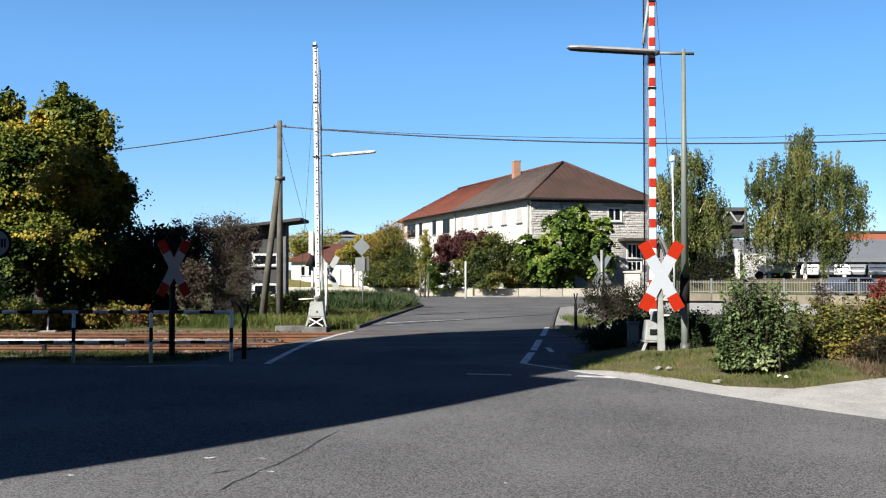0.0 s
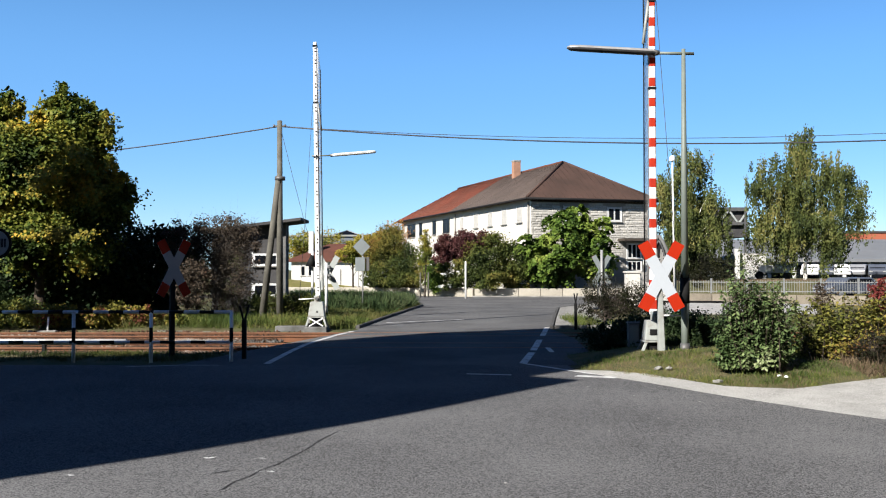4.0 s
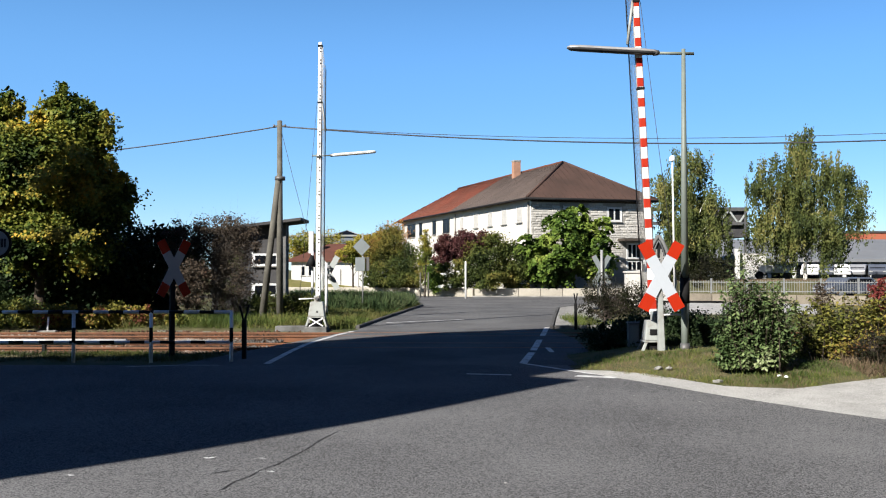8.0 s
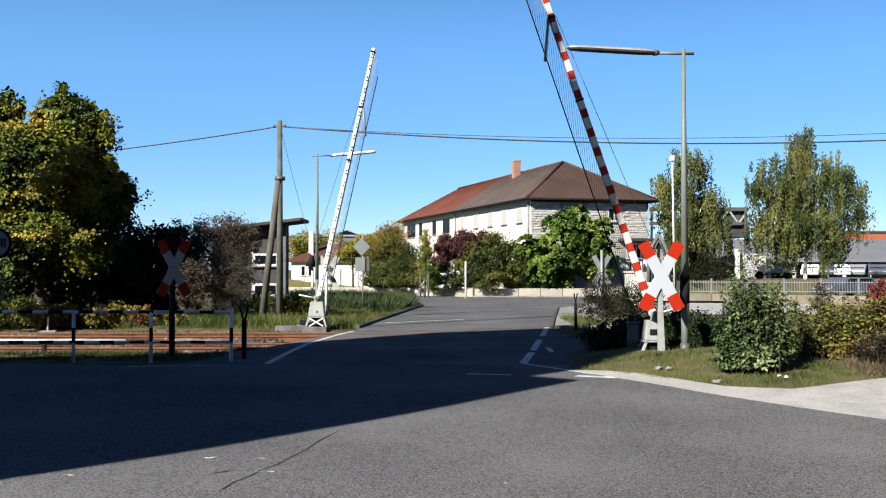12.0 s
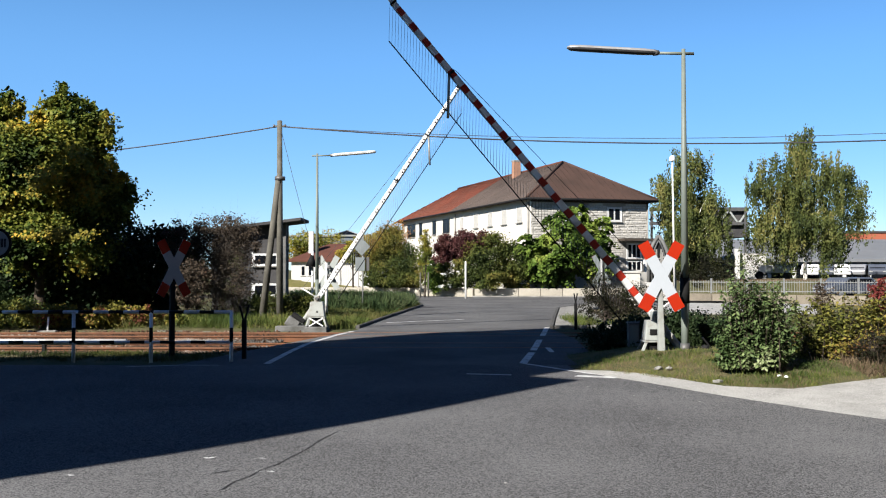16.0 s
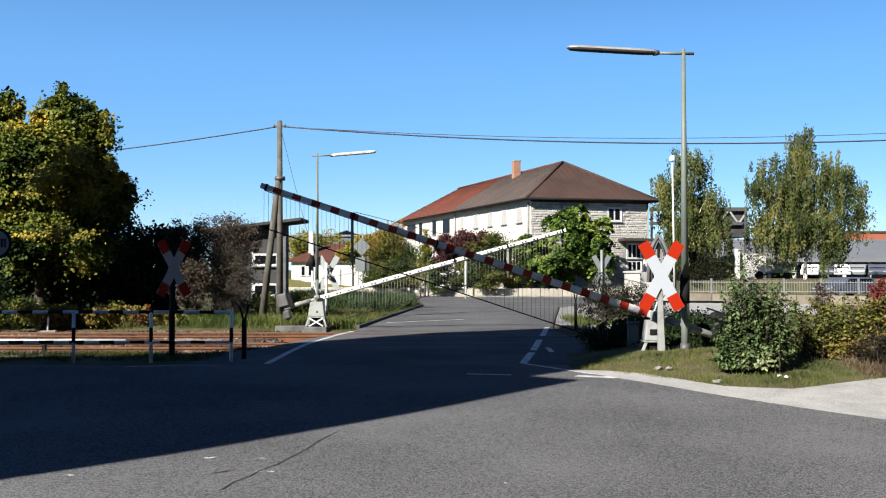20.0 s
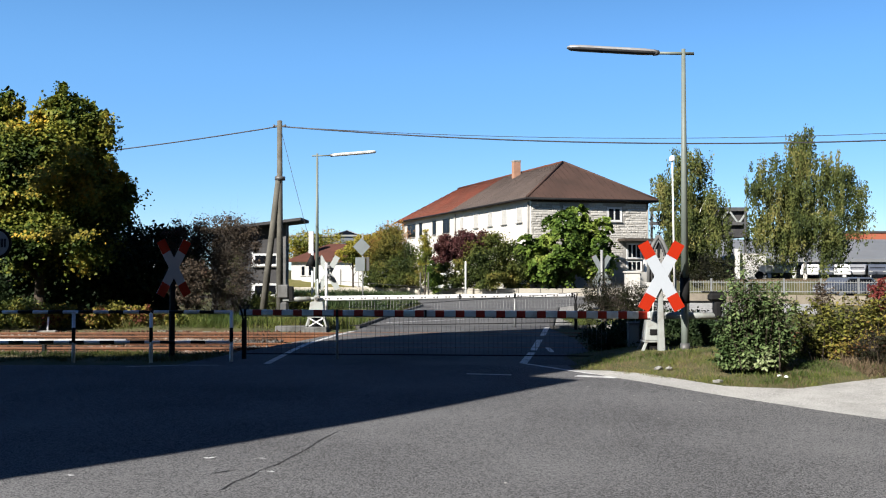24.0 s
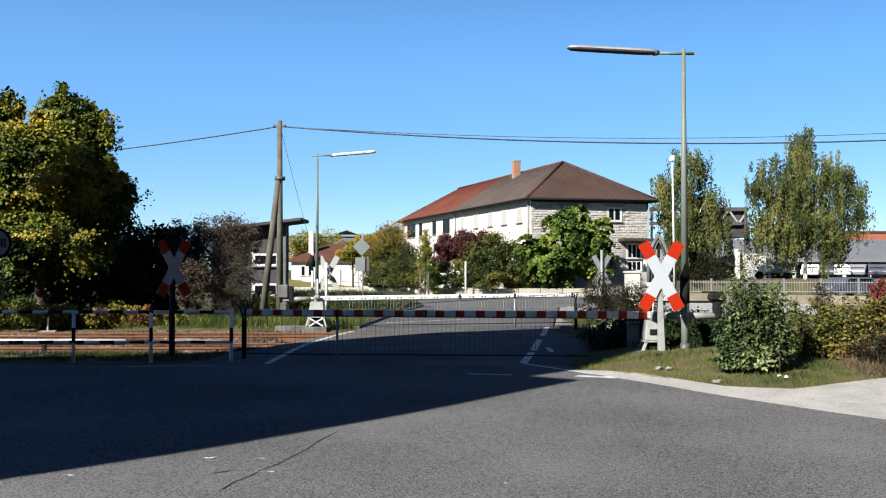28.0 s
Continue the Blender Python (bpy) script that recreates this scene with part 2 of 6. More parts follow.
L_VERGE = foliage("verge_grass_blades", [(0.045, 0.058, 0.016), (0.085, 0.098, 0.028), (0.15, 0.135, 0.052), (0.27, 0.21, 0.11)])
# Browns halved, so the fork-post shrub's shade is put into its leaf colour.
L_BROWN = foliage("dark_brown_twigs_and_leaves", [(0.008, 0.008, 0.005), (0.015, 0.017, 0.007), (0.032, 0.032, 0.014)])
L_GRASS = foliage("grass_blades", [(0.013, 0.022, 0.006), (0.033, 0.045, 0.01), (0.067, 0.074, 0.018), (0.13, 0.108, 0.045)])
L_DRY = foliage("dry_grass", [(0.05, 0.036, 0.023), (0.11, 0.08, 0.05), (0.16, 0.12, 0.075), (0.09, 0.055, 0.037)])
L_TALL = foliage("tall_herbs", [(0.013, 0.028, 0.01), (0.024, 0.043, 0.015), (0.042, 0.06, 0.022), (0.075, 0.085, 0.04)])


# ---------------------------------------------------------------- builders
class Shape:
    """Collects simple solids into one mesh."""

    def __init__(self):
        self.v, self.f, self.s = [], [], []

    def add(self, verts, faces, smooth=False):
        o = len(self.v)
        self.v += [tuple(p) for p in verts]
        self.f += [tuple(i + o for i in f) for f in faces]
        self.s += [smooth] * len(faces)
        return self

    def box(self, x0, x1, y0, y1, z0, z1):
        v = [(x, y, z) for z in (z0, z1) for y in (y0, y1) for x in (x0, x1)]
        return self.add(v, [(0, 2, 3, 1), (4, 5, 7, 6), (0, 1, 5, 4), (2, 6, 7, 3), (0, 4, 6, 2), (1, 3, 7, 5)])

    def tube(self, p, q, r, r2=None, n=10, smooth=True):
        r2 = r if r2 is None else r2
        p, q = Vector(p), Vector(q)
        d = (q - p).normalized()
        a = d.orthogonal().normalized()
        b = d.cross(a)
        v = []
        for c, k in ((p, r), (q, r2)):
            v += [c + (a * math.cos(2 * math.pi * i / n) + b * math.sin(2 * math.pi * i / n)) * k for i in range(n)]
        self.add(v, [(i, (i + 1) % n, n + (i + 1) % n, n + i) for i in range(n)], smooth)
        o = len(self.v) - 2 * n
        self.f += [tuple(o + i for i in reversed(range(n))), tuple(o + n + i for i in range(n))]
        self.s += [False, False]
        return self

    def path(self, pts, r, n=6):
        pts = [Vector(p) for p in pts]
        v, m = [], len(pts)
        for i, c in enumerate(pts):
            d = (pts[min(i + 1, m - 1)] - pts[max(i - 1, 0)]).normalized()
            a = d.cross(Vector((0, 1, 0.01))).normalized()
            b = d.cross(a)
            v += [c + (a * math.cos(2 * math.pi * k / n) + b * math.sin(2 * math.pi * k / n)) * r for k in range(n)]
        f = [(i * n + k, i * n + (k + 1) % n, (i + 1) * n + (k + 1) % n, (i + 1) * n + k) for i in range(m - 1) for k in range(n)]
        return self.add(v, f + [tuple(range(n)), tuple(range((m - 1) * n, m * n))], True)

    def prism(self, poly, z0, z1):
        """A flat polygon, counter-clockwise from above, given thickness."""
        n = len(poly)
        v = [(x, y, z0) for x, y in poly] + [(x, y, z1) for x, y in poly]
        return self.add(v, [tuple(reversed(range(n))), tuple(range(n, 2 * n))] + [(i, (i + 1) % n, n + (i + 1) % n, n + i) for i in range(n)])

    def bar(self, p, q, w, h):
        """A square bar from p to q: w across, h deep along y."""
        p, q = Vector(p), Vector(q)
        d = (q - p).normalized()
        b = Vector((0, 1, 0)) if abs(d.y) < 0.9 else Vector((1, 0, 0))
        a = d.cross(b).normalized()
        b = d.cross(a)
        v = [c + a * sa * w / 2 + b * sb * h / 2 for c in (p, q) for sa, sb in ((-1, -1), (1, -1), (1, 1), (-1, 1))]
        return self.add(v, [(3, 2, 1, 0), (4, 5, 6, 7)] + [(i, (i + 1) % 4, 4 + (i + 1) % 4, 4 + i) for i in range(4)])

    def mesh(self, name, mat, bevel=0.0):
        me = bpy.data.meshes.new(name)
        me.from_pydata(self.v, [], self.f)
        me.polygons.foreach_set("use_smooth", self.s)
        bm = bmesh.new()
        bm.from_mesh(me)
        bmesh.ops.recalc_face_normals(bm, faces=bm.faces)
        if bevel:
            es = [e for e in bm.edges if len(e.link_faces) == 2 and e.calc_face_angle(0) > 0.6]
            bmesh.ops.bevel(bm, geom=es, offset=bevel, segments=1, affect="EDGES", clamp_overlap=True)
        bm.to_mesh(me)
        bm.free()
        me.materials.append(mat)
        return me


def part(name, shape, mat, parent=None, label="", bevel=0.0):
    ob = new(name, shape.mesh(name, mat, bevel))
    if parent:
        ob.parent = parent
    if label:
        ob["label"] = label
    return ob


def thing(name, label, category, at=(0, 0, 0), group="", kind="", turn=0.0):
    ob = new(name)
    ob.empty_display_size = 0.2
    ob.matrix_basis = pose(*at, 0, 0, turn)
    return tagged(ob, label, category, group, kind)


def piece(name, me, parent, m):
    ob = new(name, me)
    ob.parent = parent
    ob.matrix_basis = m
    return ob


def structure(name, shape, mat, label, category, bevel=0.0):
    return tagged(part(name, shape, mat, None, "", bevel), label, category, "", "structure")


def leaves_mesh(name, pts, size, mat, rng, aspect=0.55, up=None, face=None, along=None):
    """Many small pointed leaves, one quad each, at the points. face: the way each leaf's upper side looks; along: its long axis."""
    n = len(pts)
    d = rng.normal(size=(n, 3)) if along is None else along.copy()
    if up is not None:
        d = d * 0.35 + np.array(up)
    d /= np.linalg.norm(d, axis=1)[:, None]
    if face is not None:
        d -= face * (d * face).sum(1)[:, None] / ((face * face).sum(1)[:, None] + 1e-9)
        d /= np.linalg.norm(d, axis=1)[:, None] + 1e-9
    e = rng.normal(size=(n, 3)) if face is None else face
    e = np.cross(d, e)
    e /= np.linalg.norm(e, axis=1)[:, None] + 1e-9
    s = size * rng.uniform(0.6, 1.35, (n, 1))
    v = np.empty((n, 4, 3))
    v[:, 0] = pts - d * s * 0.5
    v[:, 1] = pts + e * s * aspect * 0.5
    v[:, 2] = pts + d * s * 0.5
    v[:, 3] = pts - e * s * aspect * 0.5
    me = bpy.data.meshes.new(name)
    me.vertices.add(4 * n)
    me.vertices.foreach_set("co", v.reshape(-1).astype(np.float32))
    me.loops.add(4 * n)
    me.loops.foreach_set("vertex_index", np.arange(4 * n, dtype=np.int32))
    me.polygons.add(n)
    me.polygons.foreach_set("loop_start", np.arange(0, 4 * n, 4, dtype=np.int32))
    me.update(calc_edges=True)
    me.materials.append(mat)
    return me


def plant(name, label, category, base, blobs, leaf, mat, count, seed, bark=None, trunk=0.14, weep=0.0, clump=0.38, limbs=14, clumps=26, spread=1.0, shell=0.75, part_name="crown", twigs=0.0, group="", trunk_top=None, spray=0.0, aspect=0.55):
    """A tree or shrub: trunk, limbs and a crown of leaf clumps that fill the given ellipsoids.
    base and blobs are in world space; a blob is centre, radii."""
    rng = np.random.default_rng(seed)
    bark = bark or BARK
    ob = thing(name, label, category, base, group)
    b0 = np.array(base)
    vol = np.array([r[0] * r[1] * r[2] for _, r in blobs]) ** 0.67
    pts, centres, faces = [], [], []
    for (c, r), w in zip(blobs, vol / vol.sum()):
        c, r = np.array(c) - b0, np.array(r)
        k = max(14, int(clumps * len(blobs) * w))
        u = rng.normal(size=(k, 3))
        u /= np.linalg.norm(u, axis=1)[:, None]
        rad = rng.uniform(shell ** 3, 1.0, (k, 1)) ** (1 / 3) * 0.92
        inner = rng.random((k, 1)) < 0.3
        rad = np.where(inner, rad * rng.uniform(0.3, 0.9, (k, 1)), rad)
        cc = c + u * r * rad
        cc = cc[cc[:, 2] > 0.05]
        k = len(cc)
        centres.append(cc)
        m = int(count * w)
        pick = rng.integers(0, k, m)
        size_k = rng.uniform(0.55, 1.35, k)
        off = rng.normal(size=(m, 3))
        off /= np.linalg.norm(off, axis=1)[:, None]
        off *= np.where(rng.random((m, 1)) < 0.3, 1.45, 1.0) * rng.random((m, 1)) ** 0.5 * clump * spread * size_k[pick][:, None] * r.min() * np.array([1.15, 1.15, 0.8])
        p = cc[pick] + off
        if weep:
            ns = 8
            strand = pick * ns + rng.integers(0, ns, m)
            so = rng.normal(size=(k * ns, 3)) * clump * r.min() * np.array([0.9, 0.9, 0.5])
            sl = weep * rng.uniform(0.4, 1.5, k * ns)
            p = cc[pick] + so[strand] + rng.normal(size=(m, 3)) * 0.085
            p[:, 2] -= rng.random(m) * sl[strand]
            p[:, 0] += (rng.random(m) - 0.5) * 0.1
        if spray:
            # leaves lie in flat, slightly drooping sprays, one above the other
            nk = np.array([0, 0, 0.55]) + (cc - c) / r * 0.75 + rng.normal(size=(k, 3)) * 0.28
            nk /= np.linalg.norm(nk, axis=1)[:, None]
            t1 = np.cross(nk, rng.normal(size=(k, 3)))
            t1 /= np.linalg.norm(t1, axis=1)[:, None]
            t2 = np.cross(nk, t1)
            a, q = rng.uniform(0, 6.283, (m, 1)), rng.random((m, 1)) ** 0.6
            q *= 0.75 + 0.35 * np.sin(a * 3 + pick[:, None] * 1.7)
            rk = (spray * min(1.0, r.min() * 1.1) * size_k * rng.uniform(0.8, 1.2, k))[pick][:, None]
            p = cc[pick] + (t1[pick] * np.cos(a) + t2[pick] * np.sin(a)) * q * rk + nk[pick] * rng.normal(size=(m, 1)) * 0.09 * rk
            p[:, 2] -= (q * q * rk * 0.3)[:, 0]
            faces.append(nk[pick] + rng.normal(size=(m, 3)) * 0.45)
        pts.append(p)
    pts = np.concatenate(pts)
    over = pts[:, 2] > 0.02
    face = np.concatenate(faces)[over] if spray else None
    pts = pts[over]
    centres = np.concatenate(centres)
    crown = new(part_name, leaves_mesh(part_name, pts, leaf, mat, rng, aspect, (0, 0, -0.9) if weep else None, face))
    crown.parent = ob
    top = max((c[2] + r[2] * 0.6 for c, r in blobs)) - base[2] if trunk_top is None else trunk_top
    w = Shape()
    bend = rng.normal(size=2) * 0.04 * top
    stem = [Vector((bend[0] * f * f, bend[1] * f * f, top * f)) for f in np.linspace(0, 1, 6)]
    for i in range(5):
        w.tube(stem[i], stem[i + 1], trunk * (1 - i * 0.18), trunk * (1 - (i + 1) * 0.18), 8)
    for c in centres[rng.permutation(len(centres))[:limbs]]:
        f = min(0.9, max(0.12, c[2] / top * 0.55))
        p = Vector((bend[0] * f * f, bend[1] * f * f, top * f))
        q = Vector(c)
        mid = p.lerp(q, 0.5) + Vector((0, 0, 0.12 * (q - p).length))
        k = trunk * (0.42 - 0.2 * f)
        w.tube(p, mid, k, k * 0.65, 5)
        w.tube(mid, q, k * 0.65, k * 0.2, 5)
        if twigs:
            for _ in range(7):
                a = mid.lerp(q, rng.random())
                z = a + Vector(rng.normal(size=3) * twigs + np.array([0, 0, twigs * 0.8]))
                w.tube(a, z, k * 0.18, k * 0.07, 3)
    part("trunk", w, bark, ob)
    return ob


def shoots(name, label, category, base, blobs, leaf, mat, stems, per, seed, bark=None, foot=0.3, thick=0.012, aspect=0.5, bare=0.25, reach=0.1, group="", part_name="leaves"):
    """A shrub of many curved shoots that rise from the foot and end in the given ellipsoids, with leaves along them."""
    rng = np.random.default_rng(seed)
    ob = thing(name, label, category, base, group)
    b0 = np.array(base)
    vol = np.array([r[0] * r[1] * r[2] for _, r in blobs]) ** 0.67
    w, pts, along, faces = Shape(), [], [], []
    for (c, r), share in zip(blobs, vol / vol.sum()):
        c, r = np.array(c) - b0, np.array(r)
        for _ in range(max(3, int(stems * share))):
            u = rng.normal(size=3)
            u /= np.linalg.norm(u)
            tip = c + u * r * rng.uniform(0.35, 1.0) ** 0.5
            if tip[2] < 0.06:
                continue
            low = np.array([tip[0] * 0.5, tip[1] * 0.5, 0.0]) + rng.normal(size=3) * foot * np.array([1, 1, 0])
            mid = (low + tip) * 0.5 + np.array([(low - tip)[0] * 0.2, (low - tip)[1] * 0.2, 0.12 * tip[2]])
            f = np.linspace(0, 1, 6)[:, None]
            line = (1 - f) ** 2 * low + 2 * f * (1 - f) * mid + f * f * tip
            for a, b, k in zip(line, line[1:], range(5)):
                w.tube(a, b, thick * (1 - k * 0.17), thick * (0.83 - k * 0.17), 4)
            m = max(3, int(per * rng.uniform(0.6, 1.4)))
            f = rng.uniform(bare, 1.02, (m, 1))
            p = (1 - f) ** 2 * low + 2 * f * (1 - f) * mid + f * f * tip
            d = rng.normal(size=(m, 3)) * np.array([1, 1, 0.5]) + (tip - low) / (np.linalg.norm(tip - low) + 1e-6) * 0.4
            d /= np.linalg.norm(d, axis=1)[:, None]
            pts.append(p + d * reach * rng.uniform(0.4, 1.1, (m, 1)))
            along.append(d + np.array([0, 0, -0.35]))
            faces.append(np.array([0, 0, 0.9]) + d * 0.5 + rng.normal(size=(m, 3)) * 0.4)
    pts, along, faces = np.concatenate(pts), np.concatenate(along), np.concatenate(faces)
    over = pts[:, 2] > 0.02
    crown = new(part_name, leaves_mesh(part_name, pts[over], leaf, mat, rng, aspect, None, faces[over], along[over]))
    crown.parent = ob
    part("branchwork", w, bark or BARK, ob)
    return ob


def blades(name, label, category, pts, height, mat, seed, lean=0.35, width=0.12):
    """Grass: thin pointed blades standing at the points."""
    rng = np.random.default_rng(seed)
    n = len(pts)
    h = height * rng.uniform(0.45, 1.3, (n, 1))
    d = np.concatenate([rng.normal(size=(n, 2)) * lean, np.ones((n, 1))], axis=1)
    d /= np.linalg.norm(d, axis=1)[:, None]
    a = rng.uniform(0, 6.28, n)
    e = np.stack([np.cos(a), np.sin(a), np.zeros(n)], axis=1)
    v = np.empty((n, 4, 3))
    v[:, 0] = pts - e * h * width * 0.5
    v[:, 1] = pts + e * h * width * 0.5
    v[:, 2] = pts + d * h + e * h * width * 0.12
    v[:, 3] = pts + d * h - e * h * width * 0.12
    me = bpy.data.meshes.new(name)
    me.vertices.add(4 * n)
    me.vertices.foreach_set("co", v.reshape(-1).astype(np.float32))
    me.loops.add(4 * n)
    me.loops.foreach_set("vertex_index", np.arange(4 * n, dtype=np.int32))
    me.polygons.add(n)
    me.polygons.foreach_set("loop_start", np.arange(0, 4 * n, 4, dtype=np.int32))
    me.update(calc_edges=True)
    me.materials.append(mat)
    return tagged(new(name, me), label, category, "", "stuff")


# ---------------------------------------------------------------- ground
def step(a, b, x):
    t = min(1.0, max(0.0, (x - a) / (b - a)))
    return t * t * (3 - 2 * t)


def rise(y):
    """The forecourt lies almost level, with a slight dip in the middle."""
    return -0.07 * step(7, 11, y) * (1 - step(12.5, 16.5, y))


def on_road(x, y):
    """1 on the carriageway through the crossing, 0 beside it."""
    left = -5.3 + (y - 19.1) * 0.245
    right = 3.3 + (y - 19.1) * 0.09
    return step(left - 0.6, left - 0.1, x) * (1 - step(right, right + 0.6, x))


def ground_z(x, y):
    z = rise(y)
    bed = step(21.9, 22.6, y) * (1 - step(29.4, 30.2, y)) * (1 - on_road(x, y))
    z -= 0.22 * bed
    mound = step(2.4, 4.4, x) * step(15.8, 19.2, y + (x - 4) * 0.1) * (1 - step(20.9, 22.2, y))
    z += 0.24 * mound
    verge = step(30.2, 31.5, y) * (1 - step(60, 66, y)) * (1 - step(-5.5, -3.0, x))
    z += 0.10 * verge
    return z


def grid(xs, ys, lift=0.0):
    s = Shape()
    v = [(x, y, ground_z(x, y) + lift) for y in ys for x in xs]
    n = len(xs)
    f = [(j * n + i, j * n + i + 1, (j + 1) * n + i + 1, (j + 1) * n + i) for j in range(len(ys) - 1) for i in range(n - 1)]
    return s.add(v, f, True)


GX = [-3000, -800, -250, -120, -80, -60, -45, -35] + list(np.arange(-30, 30.1, 0.5)) + [35, 45, 60, 80, 120, 250, 800, 3000]
GY = [-3000, -800, -200, -60, -20, -8, -3, 0.01] + list(np.arange(1, 36.1, 0.35)) + list(np.arange(37, 80, 2.0)) + [90, 120, 200, 400, 1000, 4000]
structure("ground", grid(GX, GY), EARTH, "earth and thin grass beside the road and tracks", "ground")


def sheet(poly, top, thick):
    return Shape().prism(poly, top - thick, top)


# Forecourt: a fine strip mesh that follows the rise.
def forecourt():
    ys = list(np.linspace(-6, 16.6, 40)) + [17.5, 18.2, 19.05]
    s = Shape()

    def right_edge(y):
        k = [(-6, 26.0), (9, 9.4), (10.6, 7.3), (12.6, 5.75), (14.9, 4.08), (16.65, 3.1), (18.0, 2.5), (20, 2.4)]
        for (y0, x0), (y1, x1) in zip(k, k[1:]):
            if y <= y1:
                return x0 + (x1 - x0) * (y - y0) / (y1 - y0)
    v, f = [], []
    nx = 24
    for y in ys:
        a, b = -26.0, right_edge(y)
        v += [(a + (b - a) * i / nx, y, rise(y) + 0.02) for i in range(nx + 1)]
    for j in range(len(ys) - 1):
        f += [(j * (nx + 1) + i, j * (nx + 1) + i + 1, (j + 1) * (nx + 1) + i + 1, (j + 1) * (nx + 1) + i) for i in range(nx)]
    s.add(v, f, True)
    return s


def shoulder():
    """Pale gravel between the asphalt and the verge, a thin sheet that follows the ground."""
    k = [(2.2, 18.6, 18.3), (3.0, 16.5, 17.75), (3.5, 15.6, 17.2), (4.6, 13.6, 15.7), (5.6, 12.2, 15.4), (7.0, 10.0, 16.2), (8.2, 9.0, 16.7), (12, 6.0, 17.7), (26, -4.0, 18.6)]
    v, f, n = [], [], 14
    for x, a, b in k:
        for i in range(n + 1):
            y = a + (b - a) * i / n
            v.append((x, y, ground_z(x, y) + 0.012))
    for j in range(len(k) - 1):
        f += [(j * (n + 1) + i, (j + 1) * (n + 1) + i, (j + 1) * (n + 1) + i + 1, j * (n + 1) + i + 1) for i in range(n)]
    return Shape().add(v, f, True)


structure("gravel_shoulder", shoulder(), GRAVEL, "pale crushed-stone shoulder beside the asphalt", "gravel")
structure("forecourt_road", forecourt(), ASPHALT, "worn grey asphalt forecourt in front of the crossing", "road")
CROSSING = [(-5.3, 19.05), (2.56, 19.05), (3.2, 19.3), (3.35, 22), (3.6, 26), (3.45, 31), (4.1, 36), (5.45, 46), (9.0, 54), (34, 56), (34, 66.5), (2, 66.3), (-2.2, 70.0), (-12, 71.5), (-40, 72), (-40, 66), (-13, 65.5), (-5.5, 64.5), (-2.0, 60), (-1.05, 50), (-1.6, 44), (-2.3, 36), (-2.7, 30.2)]
structure("crossing_road", sheet(CROSSING, 0.02, 0.4), ASPHALT_OLD, "patched asphalt carriageway over the railway crossing", "road")

# Painted edge lines of the crossing.
def stripe(name, p, q, w, z=0.024):
    p, q = Vector((*p, 0)), Vector((*q, 0))
    d = (q - p).normalized()
    a = Vector((-d.y, d.x, 0)) * w / 2
    s = Shape().prism([(c.x, c.y) for c in (p - a, q - a, q + a, p + a)][::1], z - 0.003, z)
    return structure(name, s, ROAD_PAINT, "worn white edge line painted on the asphalt", "road marking")


stripe("edge_line_1", (-3.529, 19.277), (-3.52, 22.175), 0.14)
stripe("edge_line_2", (-3.519, 22.236), (-3.467, 24.302), 0.14)
stripe("edge_line_3", (-3.465, 24.339), (-3.073, 27.685), 0.14)
stripe("edge_line_4", (-3.067, 27.78), (-2.764, 29.419), 0.14)
stripe("edge_line_5", (1.616, 19.392), (2.016, 21.876), 0.16)
stripe("edge_line_6", (2.112, 22.483), (2.6, 25.894), 0.16)
stripe("edge_line_7", (2.835, 27.427), (3.395, 31.415), 0.16)
stripe("edge_line_8", (1.611, 19.334), (2.718, 17.415), 0.10)
stripe("edge_line_9", (2.361, 17.049), (3.013, 16.785), 0.22, 0.028)
stripe("edge_line_10", (-1.991, 34.237), (0.773, 36.556), 0.12)

# ---------------------------------------------------------------- railway
RAIL_Y = (23.3, 24.75, 27.4, 28.85)


